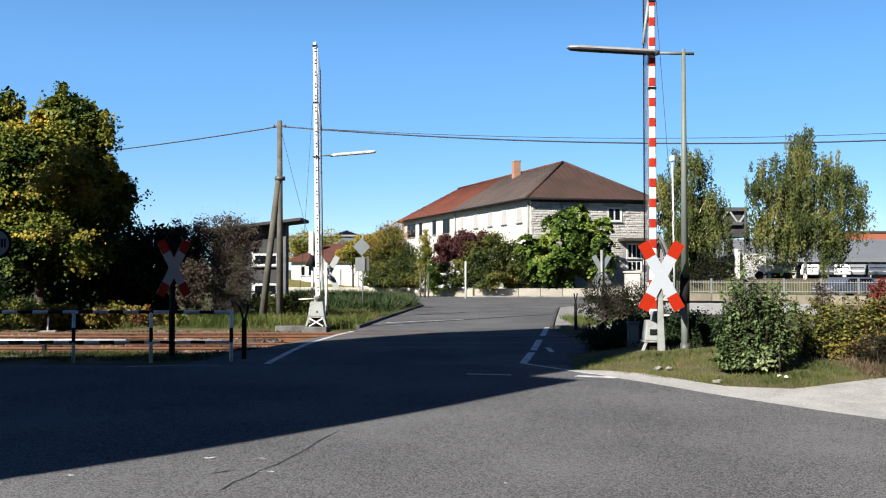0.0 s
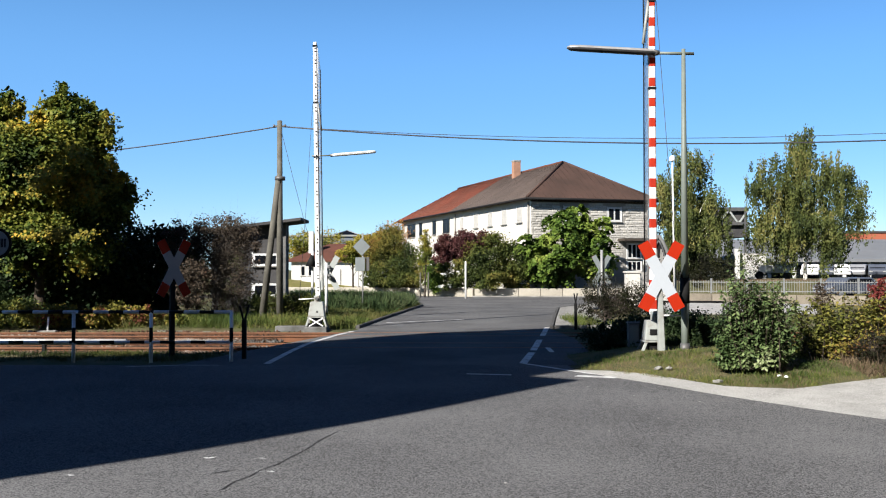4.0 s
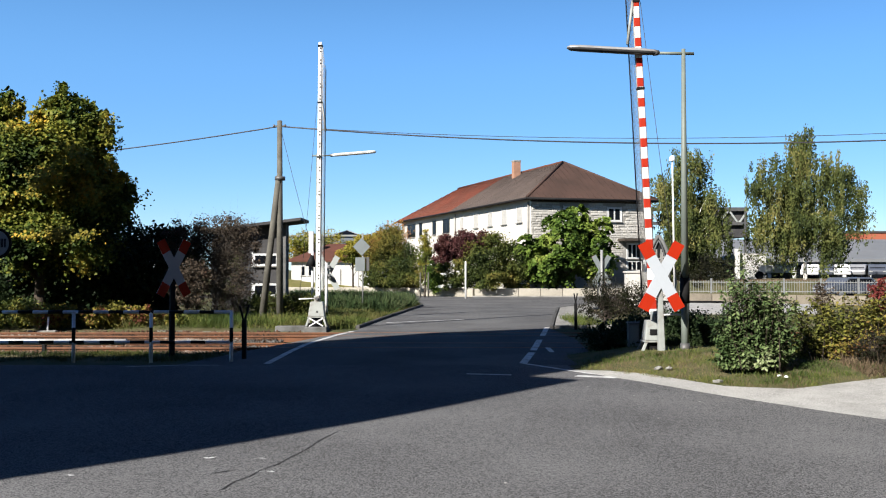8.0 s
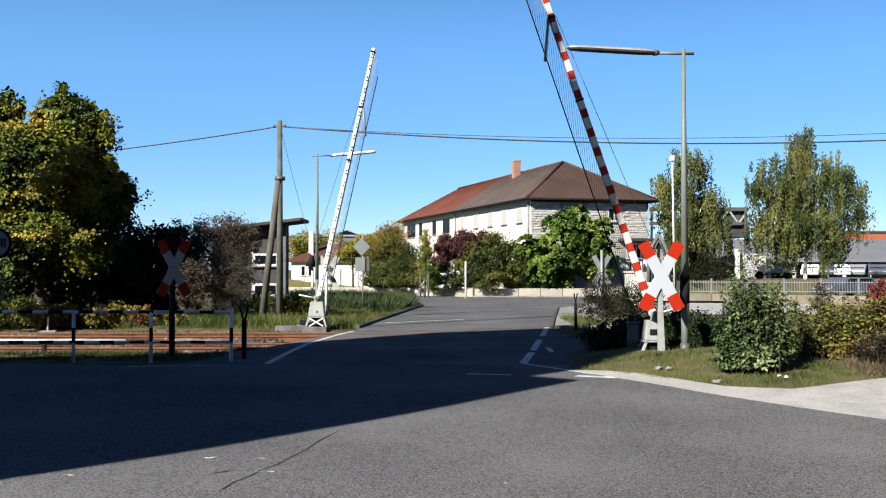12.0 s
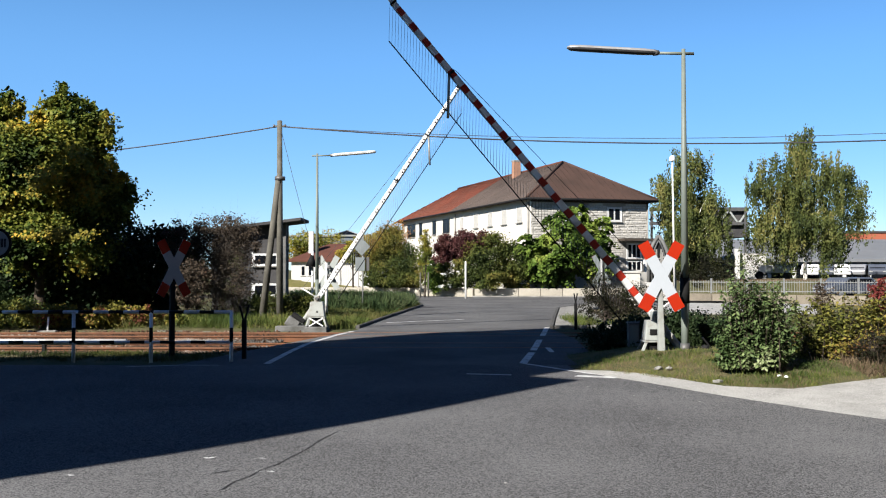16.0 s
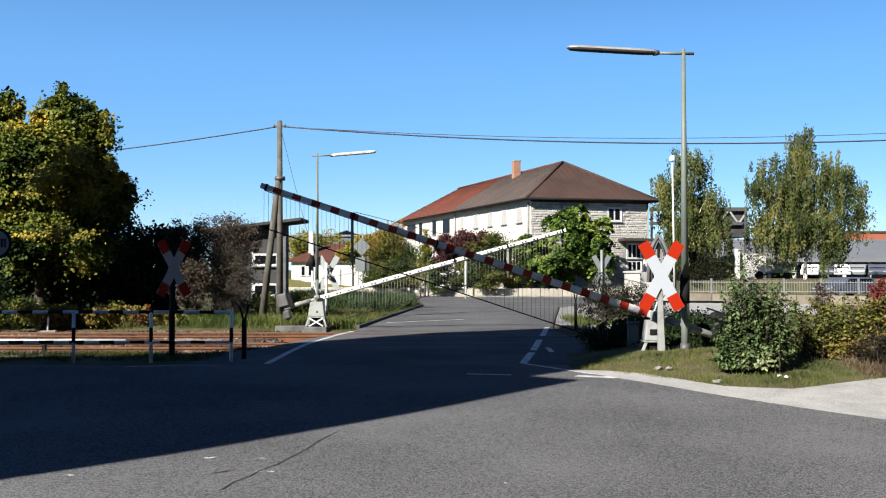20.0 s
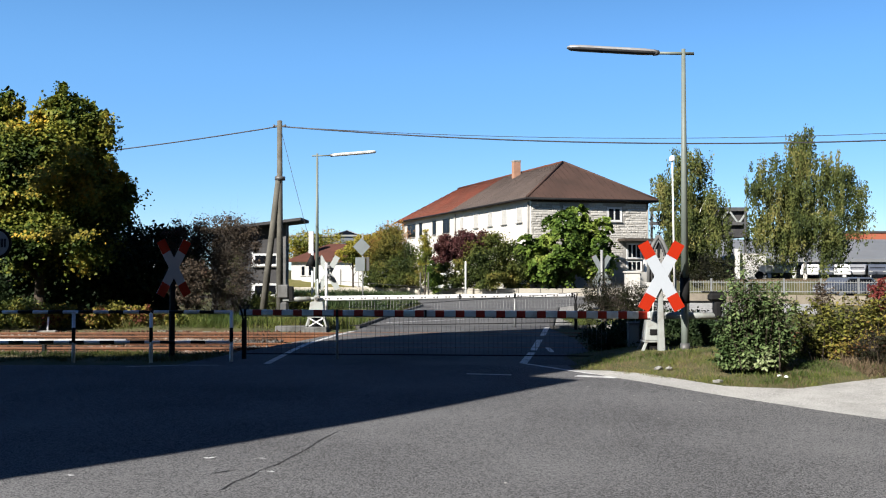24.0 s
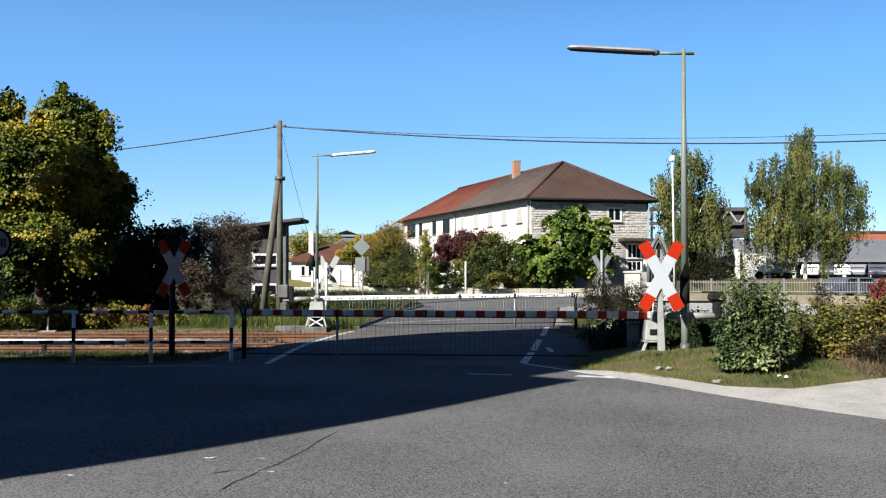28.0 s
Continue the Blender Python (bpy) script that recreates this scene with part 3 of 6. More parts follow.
def railway():
    for a, b, nm in ((22.35, 25.7, "ballast_bed_1"), (26.45, 29.8, "ballast_bed_2")):
        for x0, x1 in ((-40, -4.6), (4.4, 45)):
            s = Shape()
            s.add([(x0, a, -0.24), (x1, a, -0.24), (x1, a + 0.4, -0.15), (x0, a + 0.4, -0.15), (x0, b - 0.4, -0.15), (x1, b - 0.4, -0.15), (x0, b, -0.24), (x1, b, -0.24)], [(0, 1, 2, 3), (3, 2, 5, 4), (4, 5, 7, 6)])
            structure(nm, s, BALLAST, "rust-stained ballast of the railway track", "ballast")
    track_me = {}
    for k, (y1, y2) in enumerate(((RAIL_Y[0], RAIL_Y[1]), (RAIL_Y[2], RAIL_Y[3]))):
        t = thing("railway_track", "rusty railway track on wooden sleepers crossing the road", "railway track", (0, 0, 0), "railway tracks")
        for y in (y1, y2):
            prof = [(-0.06, -0.148), (0.06, -0.148), (0.06, -0.13), (0.012, -0.115), (0.012, -0.03), (0.035, -0.015), (0.035, 0.022), (-0.035, 0.022), (-0.035, -0.015), (-0.012, -0.03), (-0.012, -0.115), (-0.06, -0.13)]
            n = len(prof)
            s = Shape().add([(x, y + a, b) for x in (-40, 45) for a, b in prof], [tuple(range(n)), tuple(range(n, 2 * n))] + [(k2, (k2 + 1) % n, n + (k2 + 1) % n, n + k2) for k2 in range(n)])
            r = part("rail", s, RAIL, t)
            part("rail_head", Shape().box(-40, 45, y - 0.03, y + 0.03, 0.0222, 0.026), RAIL_HEAD, r, "polished top of the rail")
        me = Shape().box(-0.13, 0.13, -1.25, 1.25, -0.08, 0.08).mesh("sleeper", SLEEPER, 0.012)
        ym = (y1 + y2) / 2
        for x in np.arange(-30, -5.2, 0.63):
            piece("sleeper", me, t, pose(float(x), ym, -0.225, 0, 0, float(np.random.uniform(-1, 1))))
        for x in np.arange(5.2, 24, 0.63):
            piece("sleeper", me, t, pose(float(x), ym, -0.225, 0, 0, float(np.random.uniform(-1, 1))))


railway()


# ---------------------------------------------------------------- barriers
def cross_sign(name, label, at, height, front, parts_mat, post_r, group, post_mat, turn=0.0, red=True, size=1.0):
    """A crossbuck: two crossed boards with red ends on a post. front: -1 faces the forecourt."""
    t = thing(name, label, "railway sign", at, group, turn=turn)
    half, w, a = 0.775 * size, 0.24 * size, radians(29)
    for i, sgn in enumerate((1, -1)):
        d = Vector((math.sin(a) * sgn, 0, math.cos(a)))
        c = Vector((0, front * (0.06 + 0.004 * i), height))
        p = part("board", Shape().bar(c - d * half, c + d * half, w, 0.012), parts_mat, t, "", 0.002)
        if red:
            for e in (-1, 1):
                o = c + Vector((0, front * 0.0065, 0))
                part("red_end", Shape().bar(o + d * e * (half - 0.33 * size), o + d * e * (half + 0.001), w + 0.002, 0.004), SIGN_RED, p, "orange-red reflective end")
    return t


def barrier(name, label, at, side, length, rods_n, arm_mat, band, base_z, seed):
    """A lattice-skirted crossing barrier. side: -1 when the boom closes towards -x, 1 towards +x. Returns the boom and its hanging parts."""
    t = thing(name, label, "crossing barrier", at, "crossing barriers")
    g = base_z - at[2]
    hw, hb = (0.26, -0.56) if side > 0 else (0.2, -0.51)
    ox = 0.0 if side > 0 else -0.07
    h = part("housing", Shape().add(
        [(ox - hw, -0.2, hb), (ox + hw, -0.2, hb), (ox + hw, 0.2, hb), (ox - hw, 0.2, hb),
         (ox - hw * 0.75, -0.15, -0.09), (ox + hw * 0.75, -0.15, -0.09), (ox + hw * 0.75, 0.15, -0.09), (ox - hw * 0.75, 0.15, -0.09)],
        [(3, 2, 1, 0), (4, 5, 6, 7), (0, 1, 5, 4), (1, 2, 6, 5), (2, 3, 7, 6), (3, 0, 4, 7)]), MOUNT_GREY, t, "", 0.015)
    part("lid_edge", Shape().box(ox - hw - 0.02, ox + hw + 0.02, -0.22, 0.22, hb - 0.035, hb), MOUNT_GREY, h, "", 0.006)
    if side < 0:
        # Solid black block gives the dark of an opening; the housing stays closed.
        part("opening_block", Shape().box(ox - 0.1, ox + 0.06, -0.212, -0.19, hb + 0.12, hb + 0.24), BLACK_PAINT, h, "black oval block painted as an opening", 0.03)
    part("lock", Shape().tube((0.02, -0.2, hb + 0.16), (0.02, -0.17, hb + 0.16), 0.03), DARK_STEEL, h)
    for sx in (-1, 1):
        for sy in (-1, 1):
            part("leg", Shape().bar((ox + sx * (hw - 0.03), sy * 0.18, hb - 0.03), (ox + sx * (hw + 0.055), sy * 0.22, g), 0.06, 0.05), MOUNT_GREY, t, "", 0.006)
    if side > 0:
        part("cross_brace", Shape().bar((-hw + 0.04, -0.215, g + 0.02), (hw - 0.04, -0.215, hb - 0.04), 0.04, 0.012).bar((hw - 0.04, -0.228, g + 0.02), (-hw + 0.04, -0.228, hb - 0.04), 0.04, 0.012), WHITE_PAINT, t)
    # Black box between the legs, painted as the dark of an open void.
    part("void_block", Shape().box(ox - hw * 0.6, ox + hw * 0.6, -0.12, 0.14, g, hb - 0.04), BLACK_PAINT, t, "", 0.01)
    part("axle", Shape().tube((0, -0.18, 0), (0, 0.36, 0), 0.05, n=14), DARK_STEEL, t)
    part("bearing", Shape().box(-0.09, 0.09, -0.1, 0.14, -0.16, 0.1), MOUNT_GREY, t, "", 0.02)
    # The boom is modelled closed: it runs along side * x.
    by = 0.26
    r0, r1 = (0.078, 0.058) if band else (0.074, 0.058)
    beam = Shape()
    v = []
    for x, r in ((0.0, r0), (length, r1)):
        v += [(side * x, by + sy * r * 0.75, sz * r) for sy, sz in ((-1, -1), (1, -1), (1, 1), (-1, 1))]
    beam.add(v, [(0, 1, 2, 3), (4, 5, 6, 7), (0, 1, 5, 4), (1, 2, 6, 5), (2, 3, 7, 6), (3, 0, 4, 7)])
    arm = part("boom", beam, arm_mat, t, "", 0.018)
    out = [(arm, None, None)]

    def rad(x):
        return r0 + (r1 - r0) * x / length
    if band:
        k, x = 0, 0.12
        while x + band < length - 0.1:
            ra, rb = rad(x) + 0.002, rad(x + band) + 0.002
            v = []
            for xx, r in ((x, ra), (x + band, rb)):
                v += [(side * xx, by + sy * r * 0.78, sz * r) for sy, sz in ((-1, -1), (1, -1), (1, 1), (-1, 1))]
            part("red_band", Shape().add(v, [(0, 1, 2, 3), (4, 5, 6, 7), (0, 1, 5, 4), (1, 2, 6, 5), (2, 3, 7, 6), (3, 0, 4, 7)]), RED_PAINT, arm, "red painted band", 0.017)
            x += 2 * band
    else:
        x = 0.25
        while x < length - 0.2:
            for dx in (0, 0.105):
                part("reflector", Shape().tube((side * (x + dx), by - rad(x) * 0.75 - 0.006, -0.01), (side * (x + dx), by - 0.02, -0.01), 0.027, n=10), REFLECTOR, arm)
            x += 0.382
    for f in (0.55, 0.763, 0.985):
        x = length * f
        part("clamp", Shape().box(side * x - 0.025, side * x + 0.025, by - 0.07, by + 0.07, -rad(x) - 0.02, rad(x) + 0.012), BLACK_PAINT, arm, "dark steel clamp", 0.006)
    wd_, wo = (1.35, 0.28) if side < 0 else (1.0, 0.2)
    part("counterweight_tube", Shape().tube((-side * 0.05, by, 0), (-side * 0.25, by, 0), 0.05).tube((-side * 0.25, by, -0.01), (-side * (wd_ + 0.12), by, -0.01), 0.075, n=14), MOUNT_GREY, arm, "grey counterweight tube")
    if side < 0:
        cw = part("counterweight", Shape().box(-side * wd_ - 0.18, -side * wd_ + 0.19, by - 0.12, by + 0.12, wo + 0.02, wo + 0.2).box(-side * wd_ - 0.08, -side * wd_ + 0.1, by - 0.1, by + 0.1, wo - 0.34, wo + 0.03), BLACK_PAINT, arm, "black cast-iron counterweight", 0.05)
        part("weight_plate", Shape().box(-side * wd_ - 0.32, -side * wd_ + 0.26, by - 0.03, by + 0.03, wo + 0.202, wo + 0.235), BLACK_PAINT, cw, "", 0.006)
    else:
        cw = part("counterweight", Shape().box(-1.26, -0.93, by - 0.16, by + 0.16, 0.03, 0.45), OLD_CONCRETE, arm, "grey concrete counterweight block", 0.03)
        part("weight_clamp", Shape().box(-0.925, -0.78, by - 0.12, by + 0.12, -0.06, 0.4), BLACK_PAINT, cw, "", 0.02)
        part("lower_weight", Shape().box(-1.2, -0.95, by - 0.12, by + 0.12, -0.4, -0.09), DARK_STEEL, cw, "", 0.06)
    part("weight_bolt", Shape().tube((-side * wd_, by, -0.12), (-side * wd_, by, wo - 0.15), 0.03, n=8), DARK_STEEL, arm)
    part("lever", Shape().tube((0, by + 0.02, 0.02), (-side * 0.02, by + 0.02, 0.62), 0.02), WHITE_PAINT, arm, "thin white lever")
    part("stay_wire", Shape().path([(side * length * 0.763, by, rad(length * 0.763) + 0.03), (side * length * 0.38, by, 0.33), (-side * 0.02, by + 0.02, 0.6)], 0.006, 4), CABLE, arm, "thin black stay wire")
    # Skirt: rods that hang from the boom, a lower rail, and a prop near the tip.
    rl, drop = 0.8, -0.075
    part("upper_rail", Shape().tube((side * 0.9, by, drop), (side * (length - 0.12), by, drop), 0.011, n=6), GALV if band else WHITE_PAINT, arm)
    low = part("lower_rail", Shape().tube((side * 1.0, 0, 0), (side * (length - 0.1), 0, 0), 0.013, n=6), BLACK_PAINT, arm, "thin lower rail of the hanging skirt")
    out.append((low, (0, by, drop), rl))
    rod_me = Shape().tube((0, 0, 0), (0, 0, -rl), 0.0042, n=4).mesh("skirt_rod", DARK_STEEL if band else GALV)
    for x in np.linspace(1.0, length - 0.1, rods_n):
        r = piece("skirt_rod", rod_me, arm, pose(side * float(x), by, drop))
        out.append((r, (side * float(x), by, drop), 0.0))
    px = length * 0.763
    prop = part("prop", Shape().tube((0, -0.03, 0), (0, -0.03, -0.93), 0.03, n=8), MOUNT_GREY if band else GALV, arm, "hanging prop leg")
    out.append((prop, (side * px, by, drop), 0.0))
    return out


NEAR_Y, FAR_Y = 20.14, 30.34
NEAR_PIVOT = (4.458, 20.4, 0.941)
FAR_PIVOT = (-3.974, 30.6, 0.992)
near_parts = barrier("crossing_barrier", "red and white striped barrier with hanging skirt, grey mount", (NEAR_PIVOT[0], NEAR_Y, NEAR_PIVOT[2]), -1, 8.78, 78, WHITE_PAINT, 0.215, 0.22, 1)
far_parts = barrier("crossing_barrier", "white-backed barrier boom with hanging skirt on a grey mount", (FAR_PIVOT[0], FAR_Y, FAR_PIVOT[2]), 1, 8.2, 72, WHITE_PAINT, 0.0, 0.12, 2)

NEAR_ANGLES = [(0, 0), (6.2, 0), (6.5, 0.3), (7, 0.8), (7.5, 1.5), (8, 2.9), (8.5, 4.8), (9, 6.5), (9.5, 8.4), (10, 10.1), (10.5, 12.2), (11, 14.1), (11.5, 16.3), (12, 18.6), (12.5, 21.0), (13, 23.4), (13.5, 25.9), (14, 28.4), (14.5, 31.05), (15, 33.6), (15.5, 36.5), (16, 39.6), (16.5, 42.8), (17, 46.2), (17.5, 50.0), (18, 54.0), (18.5, 58.2), (19, 62.5), (19.5, 66.9), (20, 71.7), (20.5, 76.6), (21, 82.2), (21.5, 87.6), (21.9, 89.5), (22.3, 89.6), (28, 89.6)]
FAR_ANGLES = [(0, -0.9), (6.8, -0.9), (7.5, -0.4), (8, 0.35), (8.5, 1.1), (9, 2.5), (9.5, 4.2), (10, 5.7), (10.5, 7.3), (11, 9.0), (11.5, 10.6), (12, 12.4), (12.5, 14.3), (13, 16.3), (13.5, 18.5), (14, 20.8), (14.5, 23.2), (15, 26.4), (15.5, 29.9), (16, 33.5), (16.5, 37.2), (17, 41.1), (17.5, 45.6), (18, 50.5), (18.5, 55.8), (19, 61.6), (19.5, 68.0), (20, 74.6), (20.5, 80.4), (21, 85.6), (21.4, 88.6), (21.8, 89.2), (28, 89.2)]


def motions():
    """The booms turn down from upright; rods, lower rail and prop keep hanging nearly plumb."""
    for side, parts, angles in ((-1, near_parts, NEAR_ANGLES), (1, far_parts, FAR_ANGLES)):
        for ob, at, rl in parts:
            rows = []
            for t, a in angles:
                if at is None:
                    m = pose(0, 0, 0, 0, -side * (90 - a), 0)
                else:
                    swing = 90 - a - 7.5 * max(0.0, 1 - max(a, 0) / 50)
                    hang = radians(swing)
                    if rl:
                        m = pose(at[0] - side * rl * math.sin(hang), at[1], at[2] - rl * math.cos(hang))
                    else:
                        m = pose(*at, 0, side * swing, 0)
                rows.append((t, m))
            walk(ob, rows)


for nm, p, hgt in (("near", (-4.214, 20.4, -0.039), 1.0), ("far", (4.223, 30.6, -0.112), 1.0)):
    f = thing("fork_post", "dark steel fork post that catches the barrier boom", "post", (p[0], NEAR_Y + 0.26 if nm == "near" else FAR_Y + 0.26, 0.0), "fork posts")
    part("post", Shape().box(-0.045, 0.045, -0.05, 0.05, 0, 0.84), BLACK_PAINT, f, "", 0.008)
    for sy in (-1, 1):
        part("prong", Shape().bar((0, sy * 0.03, 0.8), (sy * 0.07, sy * 0.13, 1.15), 0.035, 0.035), BLACK_PAINT, f)

# Crossing signs.
c1 = cross_sign("crossbuck_sign", "red and white crossbuck on a white concrete post", (4.472, 19.75, 0.22), 1.772 - 0.22, -1, SIGN_WHITE, 0.08, "crossbuck signs", CONCRETE)
part("post", Shape().add([(-0.05, -0.03, -0.2), (0.10, -0.03, -0.2), (0.10, 0.12, -0.2), (-0.05, 0.12, -0.2), (-0.05, -0.03, 1.5), (0.03, -0.03, 1.5), (0.03, 0.07, 1.5), (-0.05, 0.07, 1.5)], [(3, 2, 1, 0), (4, 5, 6, 7), (0, 1, 5, 4), (1, 2, 6, 5), (2, 3, 7, 6), (3, 0, 4, 7)]), MOUNT_GREY, c1, "pale concrete post", 0.012)
c2 = cross_sign("crossbuck_sign", "red and white crossbuck on a dark post in shade", (-5.887, 20.9, 0), 1.94, -1, SIGN_WHITE, 0.06, "crossbuck signs", BLACK_PAINT, turn=47, size=0.87)
part("post", Shape().box(-0.055, 0.055, -0.04, 0.05, -0.05, 2.35), BLACK_PAINT, c2, "", 0.01)
c3 = cross_sign("crossbuck_sign", "crossbuck seen from its pale back, with warning bells", (-4.775, 40, 0.1), 1.782 - 0.1, 1, PALE_BACK, 0.06, "crossbuck signs", GALV)
part("post", Shape().tube((-0.08, 0, -0.1), (-0.08, 0, 2.1), 0.06), WHITE_PAINT, c3)
for dz in (1.9, 1.55):
    part("bell", Shape().tube((0.06, -0.1, dz - 0.06), (0.06, -0.1, dz + 0.07), 0.11, 0.06, 14), DARK_STEEL, c3)
c4 = cross_sign("crossbuck_sign", "crossbuck seen from its grey back behind the shrub", (5.949, 36, 0.05), 1.9 - 0.05, 1, GREY_BACK, 0.06, "crossbuck signs", GALV, size=0.78)
part("post", Shape().tube((0, 0, -0.1), (0, 0, 2.6), 0.055), GALV, c4)


# ---------------------------------------------------------------- street lamps
def street_lamp(at, height, sgn, tilt, label, cover, head_mat):
    t = thing("street_lamp", label, "street lamp", at, "street lamps")
    part("pole", Shape().tube((0, 0, -0.2), (0, 0, 1.4), 0.078, 0.078, 14).tube((0, 0, 1.4), (0, 0, height), 0.078, 0.042, 14), GREEN_POLE, t)
    part("pole_base", Shape().tube((0, 0, -0.1), (0, 0, 0.12), 0.11, 0.1, 14), DARK_STEEL, t)
    z = height - 0.1
    k = math.tan(tilt)
    part("arm", Shape().tube((-sgn * 0.22, 0, z - 0.22 * k * 0), (sgn * 0.62, 0, z + 0.62 * k * 0.4), 0.033, n=10), GREEN_POLE, t)
    a, b = Vector((sgn * 0.57, 0, z + 0.02)), Vector((sgn * 2.46, 0, z + 0.02 + 1.9 * k))
    ax = (b - a).normalized()
    nz = Vector((-ax.z * sgn, 0, abs(ax.x)))

    def shell(lo, hi, wide, high, low):
        """A half-round trough with rounded ends between two angles of its cross-section."""
        n, m, v = 12, 9, []
        ln = (b - a).length
        for k in range(m):
            f = k / (m - 1)
            d = 0.5 - 0.5 * math.cos(math.pi * f)
            taper = min(1.0, max(0.15, min(d, 1 - d) * ln / 0.1)) ** 0.5
            c = a + ax * ln * d
            for i in range(n + 1):
                q = lo + (hi - lo) * i / n
                h = math.sin(q) * (high if math.sin(q) > 0 else low)
                v.append(c + Vector((0, math.cos(q) * wide * taper, 0)) + nz * h * taper)
        w_ = n + 1
        f = [(k * w_ + i, k * w_ + i + 1, (k + 1) * w_ + i + 1, (k + 1) * w_ + i) for k in range(m - 1) for i in range(n)]
        f += [(k * w_ + n, k * w_, (k + 1) * w_, (k + 1) * w_ + n) for k in range(m - 1)]
        return Shape().add(v, f + [tuple(range(w_)), tuple(range((m - 1) * w_, m * w_))], True)
    head = part("lamp_head", shell(0.0, math.pi, 0.115, 0.075, 0.0), head_mat, t)
    part("diffuser", shell(math.pi, 2 * math.pi, 0.108, 0.0, 0.065), cover, head)
    part("rim", shell(-0.22, 0.0, 0.122, 0.02, 0.03), DARK_STEEL, head)
    part("end_cap", Shape().tube(a - ax * 0.05, a + ax * 0.06, 0.05, 0.07, 12), DARK_STEEL, head)
    return t


near_lamp = street_lamp((5.084, 20.22, 0.24), 6.572 - 0.24, -1, 0.055, "green-grey street lamp with a long tube head beside the barrier", LAMP_UNDERSHADE, LAMP_ALU)
# Made-up black sleeve; its notched top imitates the crossbuck's shadow on the pole.
part("shadow_sleeve", Shape().tube((0, 0, 1.199 - 0.24), (0, 0, 1.734 - 0.24), 0.1, n=12).tube((-0.062, -0.02, 1.734 - 0.24), (-0.09, -0.02, 1.86 - 0.24), 0.04, 0.008, 8).tube((0.062, -0.02, 1.734 - 0.24), (0.05, -0.02, 1.86 - 0.24), 0.04, 0.008, 8), BLACK_PAINT, near_lamp, "black sleeve standing in for a shadow on the pole")
street_lamp((-5.246, 40, 0.1), 6.758 - 0.1, 1, 0.08, "street lamp with a long tube head across the tracks", LAMP_COVER, FRAME_WHITE)
lp = thing("street_lamp", "slim white lamp post with a small round head", "street lamp", (14.949, 62, 0.0), "street lamps")
part("pole", Shape().tube((0, 0, 0), (-0.12, 0, 8.99), 0.07, 0.05, 10), WHITE_PAINT, lp)
part("lamp_head", Shape().tube((-0.12, 0, 8.99 - 0.05), (-0.12, 0, 9.283), 0.2, 0.14, 12), PLASTIC, lp, "", 0.03)


# ---------------------------------------------------------------- pipe fence along the track
def pipe_fence():
    t = thing("pipe_fence", "black and white banded pipe railing beside the forecourt", "railing", (0, 19.7, 0))
    y = 0.0
    xs = [-7.565, -5.978, -4.333]
    d = xs[1] - xs[0]
    xs = [xs[0] - 3 * d, xs[0] - 2 * d, xs[0] - d] + xs
    top, low = 1.038, 0.42
    for x in xs:
        p = part("post", Shape().tube((x, y, -0.1), (x, y, top), 0.036, n=10), FENCE_PAINT, t)
        part("black_band", Shape().tube((x, y, 0.42), (x, y, 0.72), 0.0385, n=10), BLACK_PAINT, p, "black painted band")
    for z, o in ((top, 0.0), (low, 0.18)):
        r = part("rail", Shape().tube((xs[0], y, z), (xs[-1] + 0.03, y, z), 0.032, n=10), FENCE_PAINT, t)
        x = xs[-1] - 0.35 - o
        while x > xs[0] + 0.3:
            part("black_band", Shape().tube((x - 0.3, y, z), (x, y, z), 0.0345, n=10), BLACK_PAINT, r, "black painted band")
            x -= 0.62
    return t


pipe_fence()
bm_ = thing("spare_boom", "red and white barrier boom lying low beside the track", "barrier boom", (0, 22.2, 0))
sb = part("boom", Shape().tube((-14.7, 0, 0.245), (-7.31, 0, 0.245), 0.066, n=12), WHITE_PAINT, bm_)
for x in np.arange(-14.3, -10.3, 1.15):
    part("red_band", Shape().tube((float(x), 0, 0.245), (float(x) + 0.44, 0, 0.245), 0.0675, n=12), RED_PAINT, sb)
for x in (-12.6, -9.2):
    part("support", Shape().box(x - 0.04, x + 0.04, -0.05, 0.05, -0.02, 0.19), BLACK_PAINT, bm_, "", 0.006)

# Round sign at the edge of the forecourt, seen in part.
rs = thing("round_sign", "round white sign with a dark rim and unreadable bars", "traffic sign", (-7.685, 16.5, 0.0))
part("post", Shape().tube((0, 0.05, 0), (0, 0.05, 2.541), 0.03), GALV, rs)
zc = 2.356
part("plate", Shape().tube((0, 0, zc), (0, 0.02, zc), 0.27, n=32), BLACK_PAINT, rs)
pf = part("face", Shape().tube((0, -0.008, zc), (0, 0.0, zc), 0.225, n=32), SIGN_WHITE, rs)
for k in range(3):
    part("bar", Shape().box(0.05 + k * 0.05, 0.075 + k * 0.05, -0.014, -0.009, zc - 0.07, zc + 0.08), BLACK_PAINT, pf)

# ---------------------------------------------------------------- unseen building outside the view, its blocks shaped to cast the crossing's shadow
TOWER = [(-9.98, 5.39), (-15.7, 7.8), (-20.1, 5.2), (-26.7, -2.3), (-33.8, -3.3), (-34, -9), (-16.15, -1.98)]
ANNEX = [(-8.67, 4.84), (-10.2, 5.3), (-15.3, -0.6), (-13.81, -1.29)]
WING = [(-7.91, 4.19), (-8.87, 5.0), (-14.0, -1.1), (-13.02, -1.95)]
structure("shade_building_1", Shape().prism(TOWER[::-1], -0.3, 20.0), DARK_WOOD, "unseen tall block, shaped so its shadow fits the crossing", "building")
# Two unseen dark walls, added to block sky light and deepen the shade.
structure("sky_blocker_1", Shape().prism([(-5, -24), (14, -24), (14, -9), (-5, -9)], -0.3, 26.0), DARK_WOOD, "unseen wall added behind the forecourt to block sky light", "building")
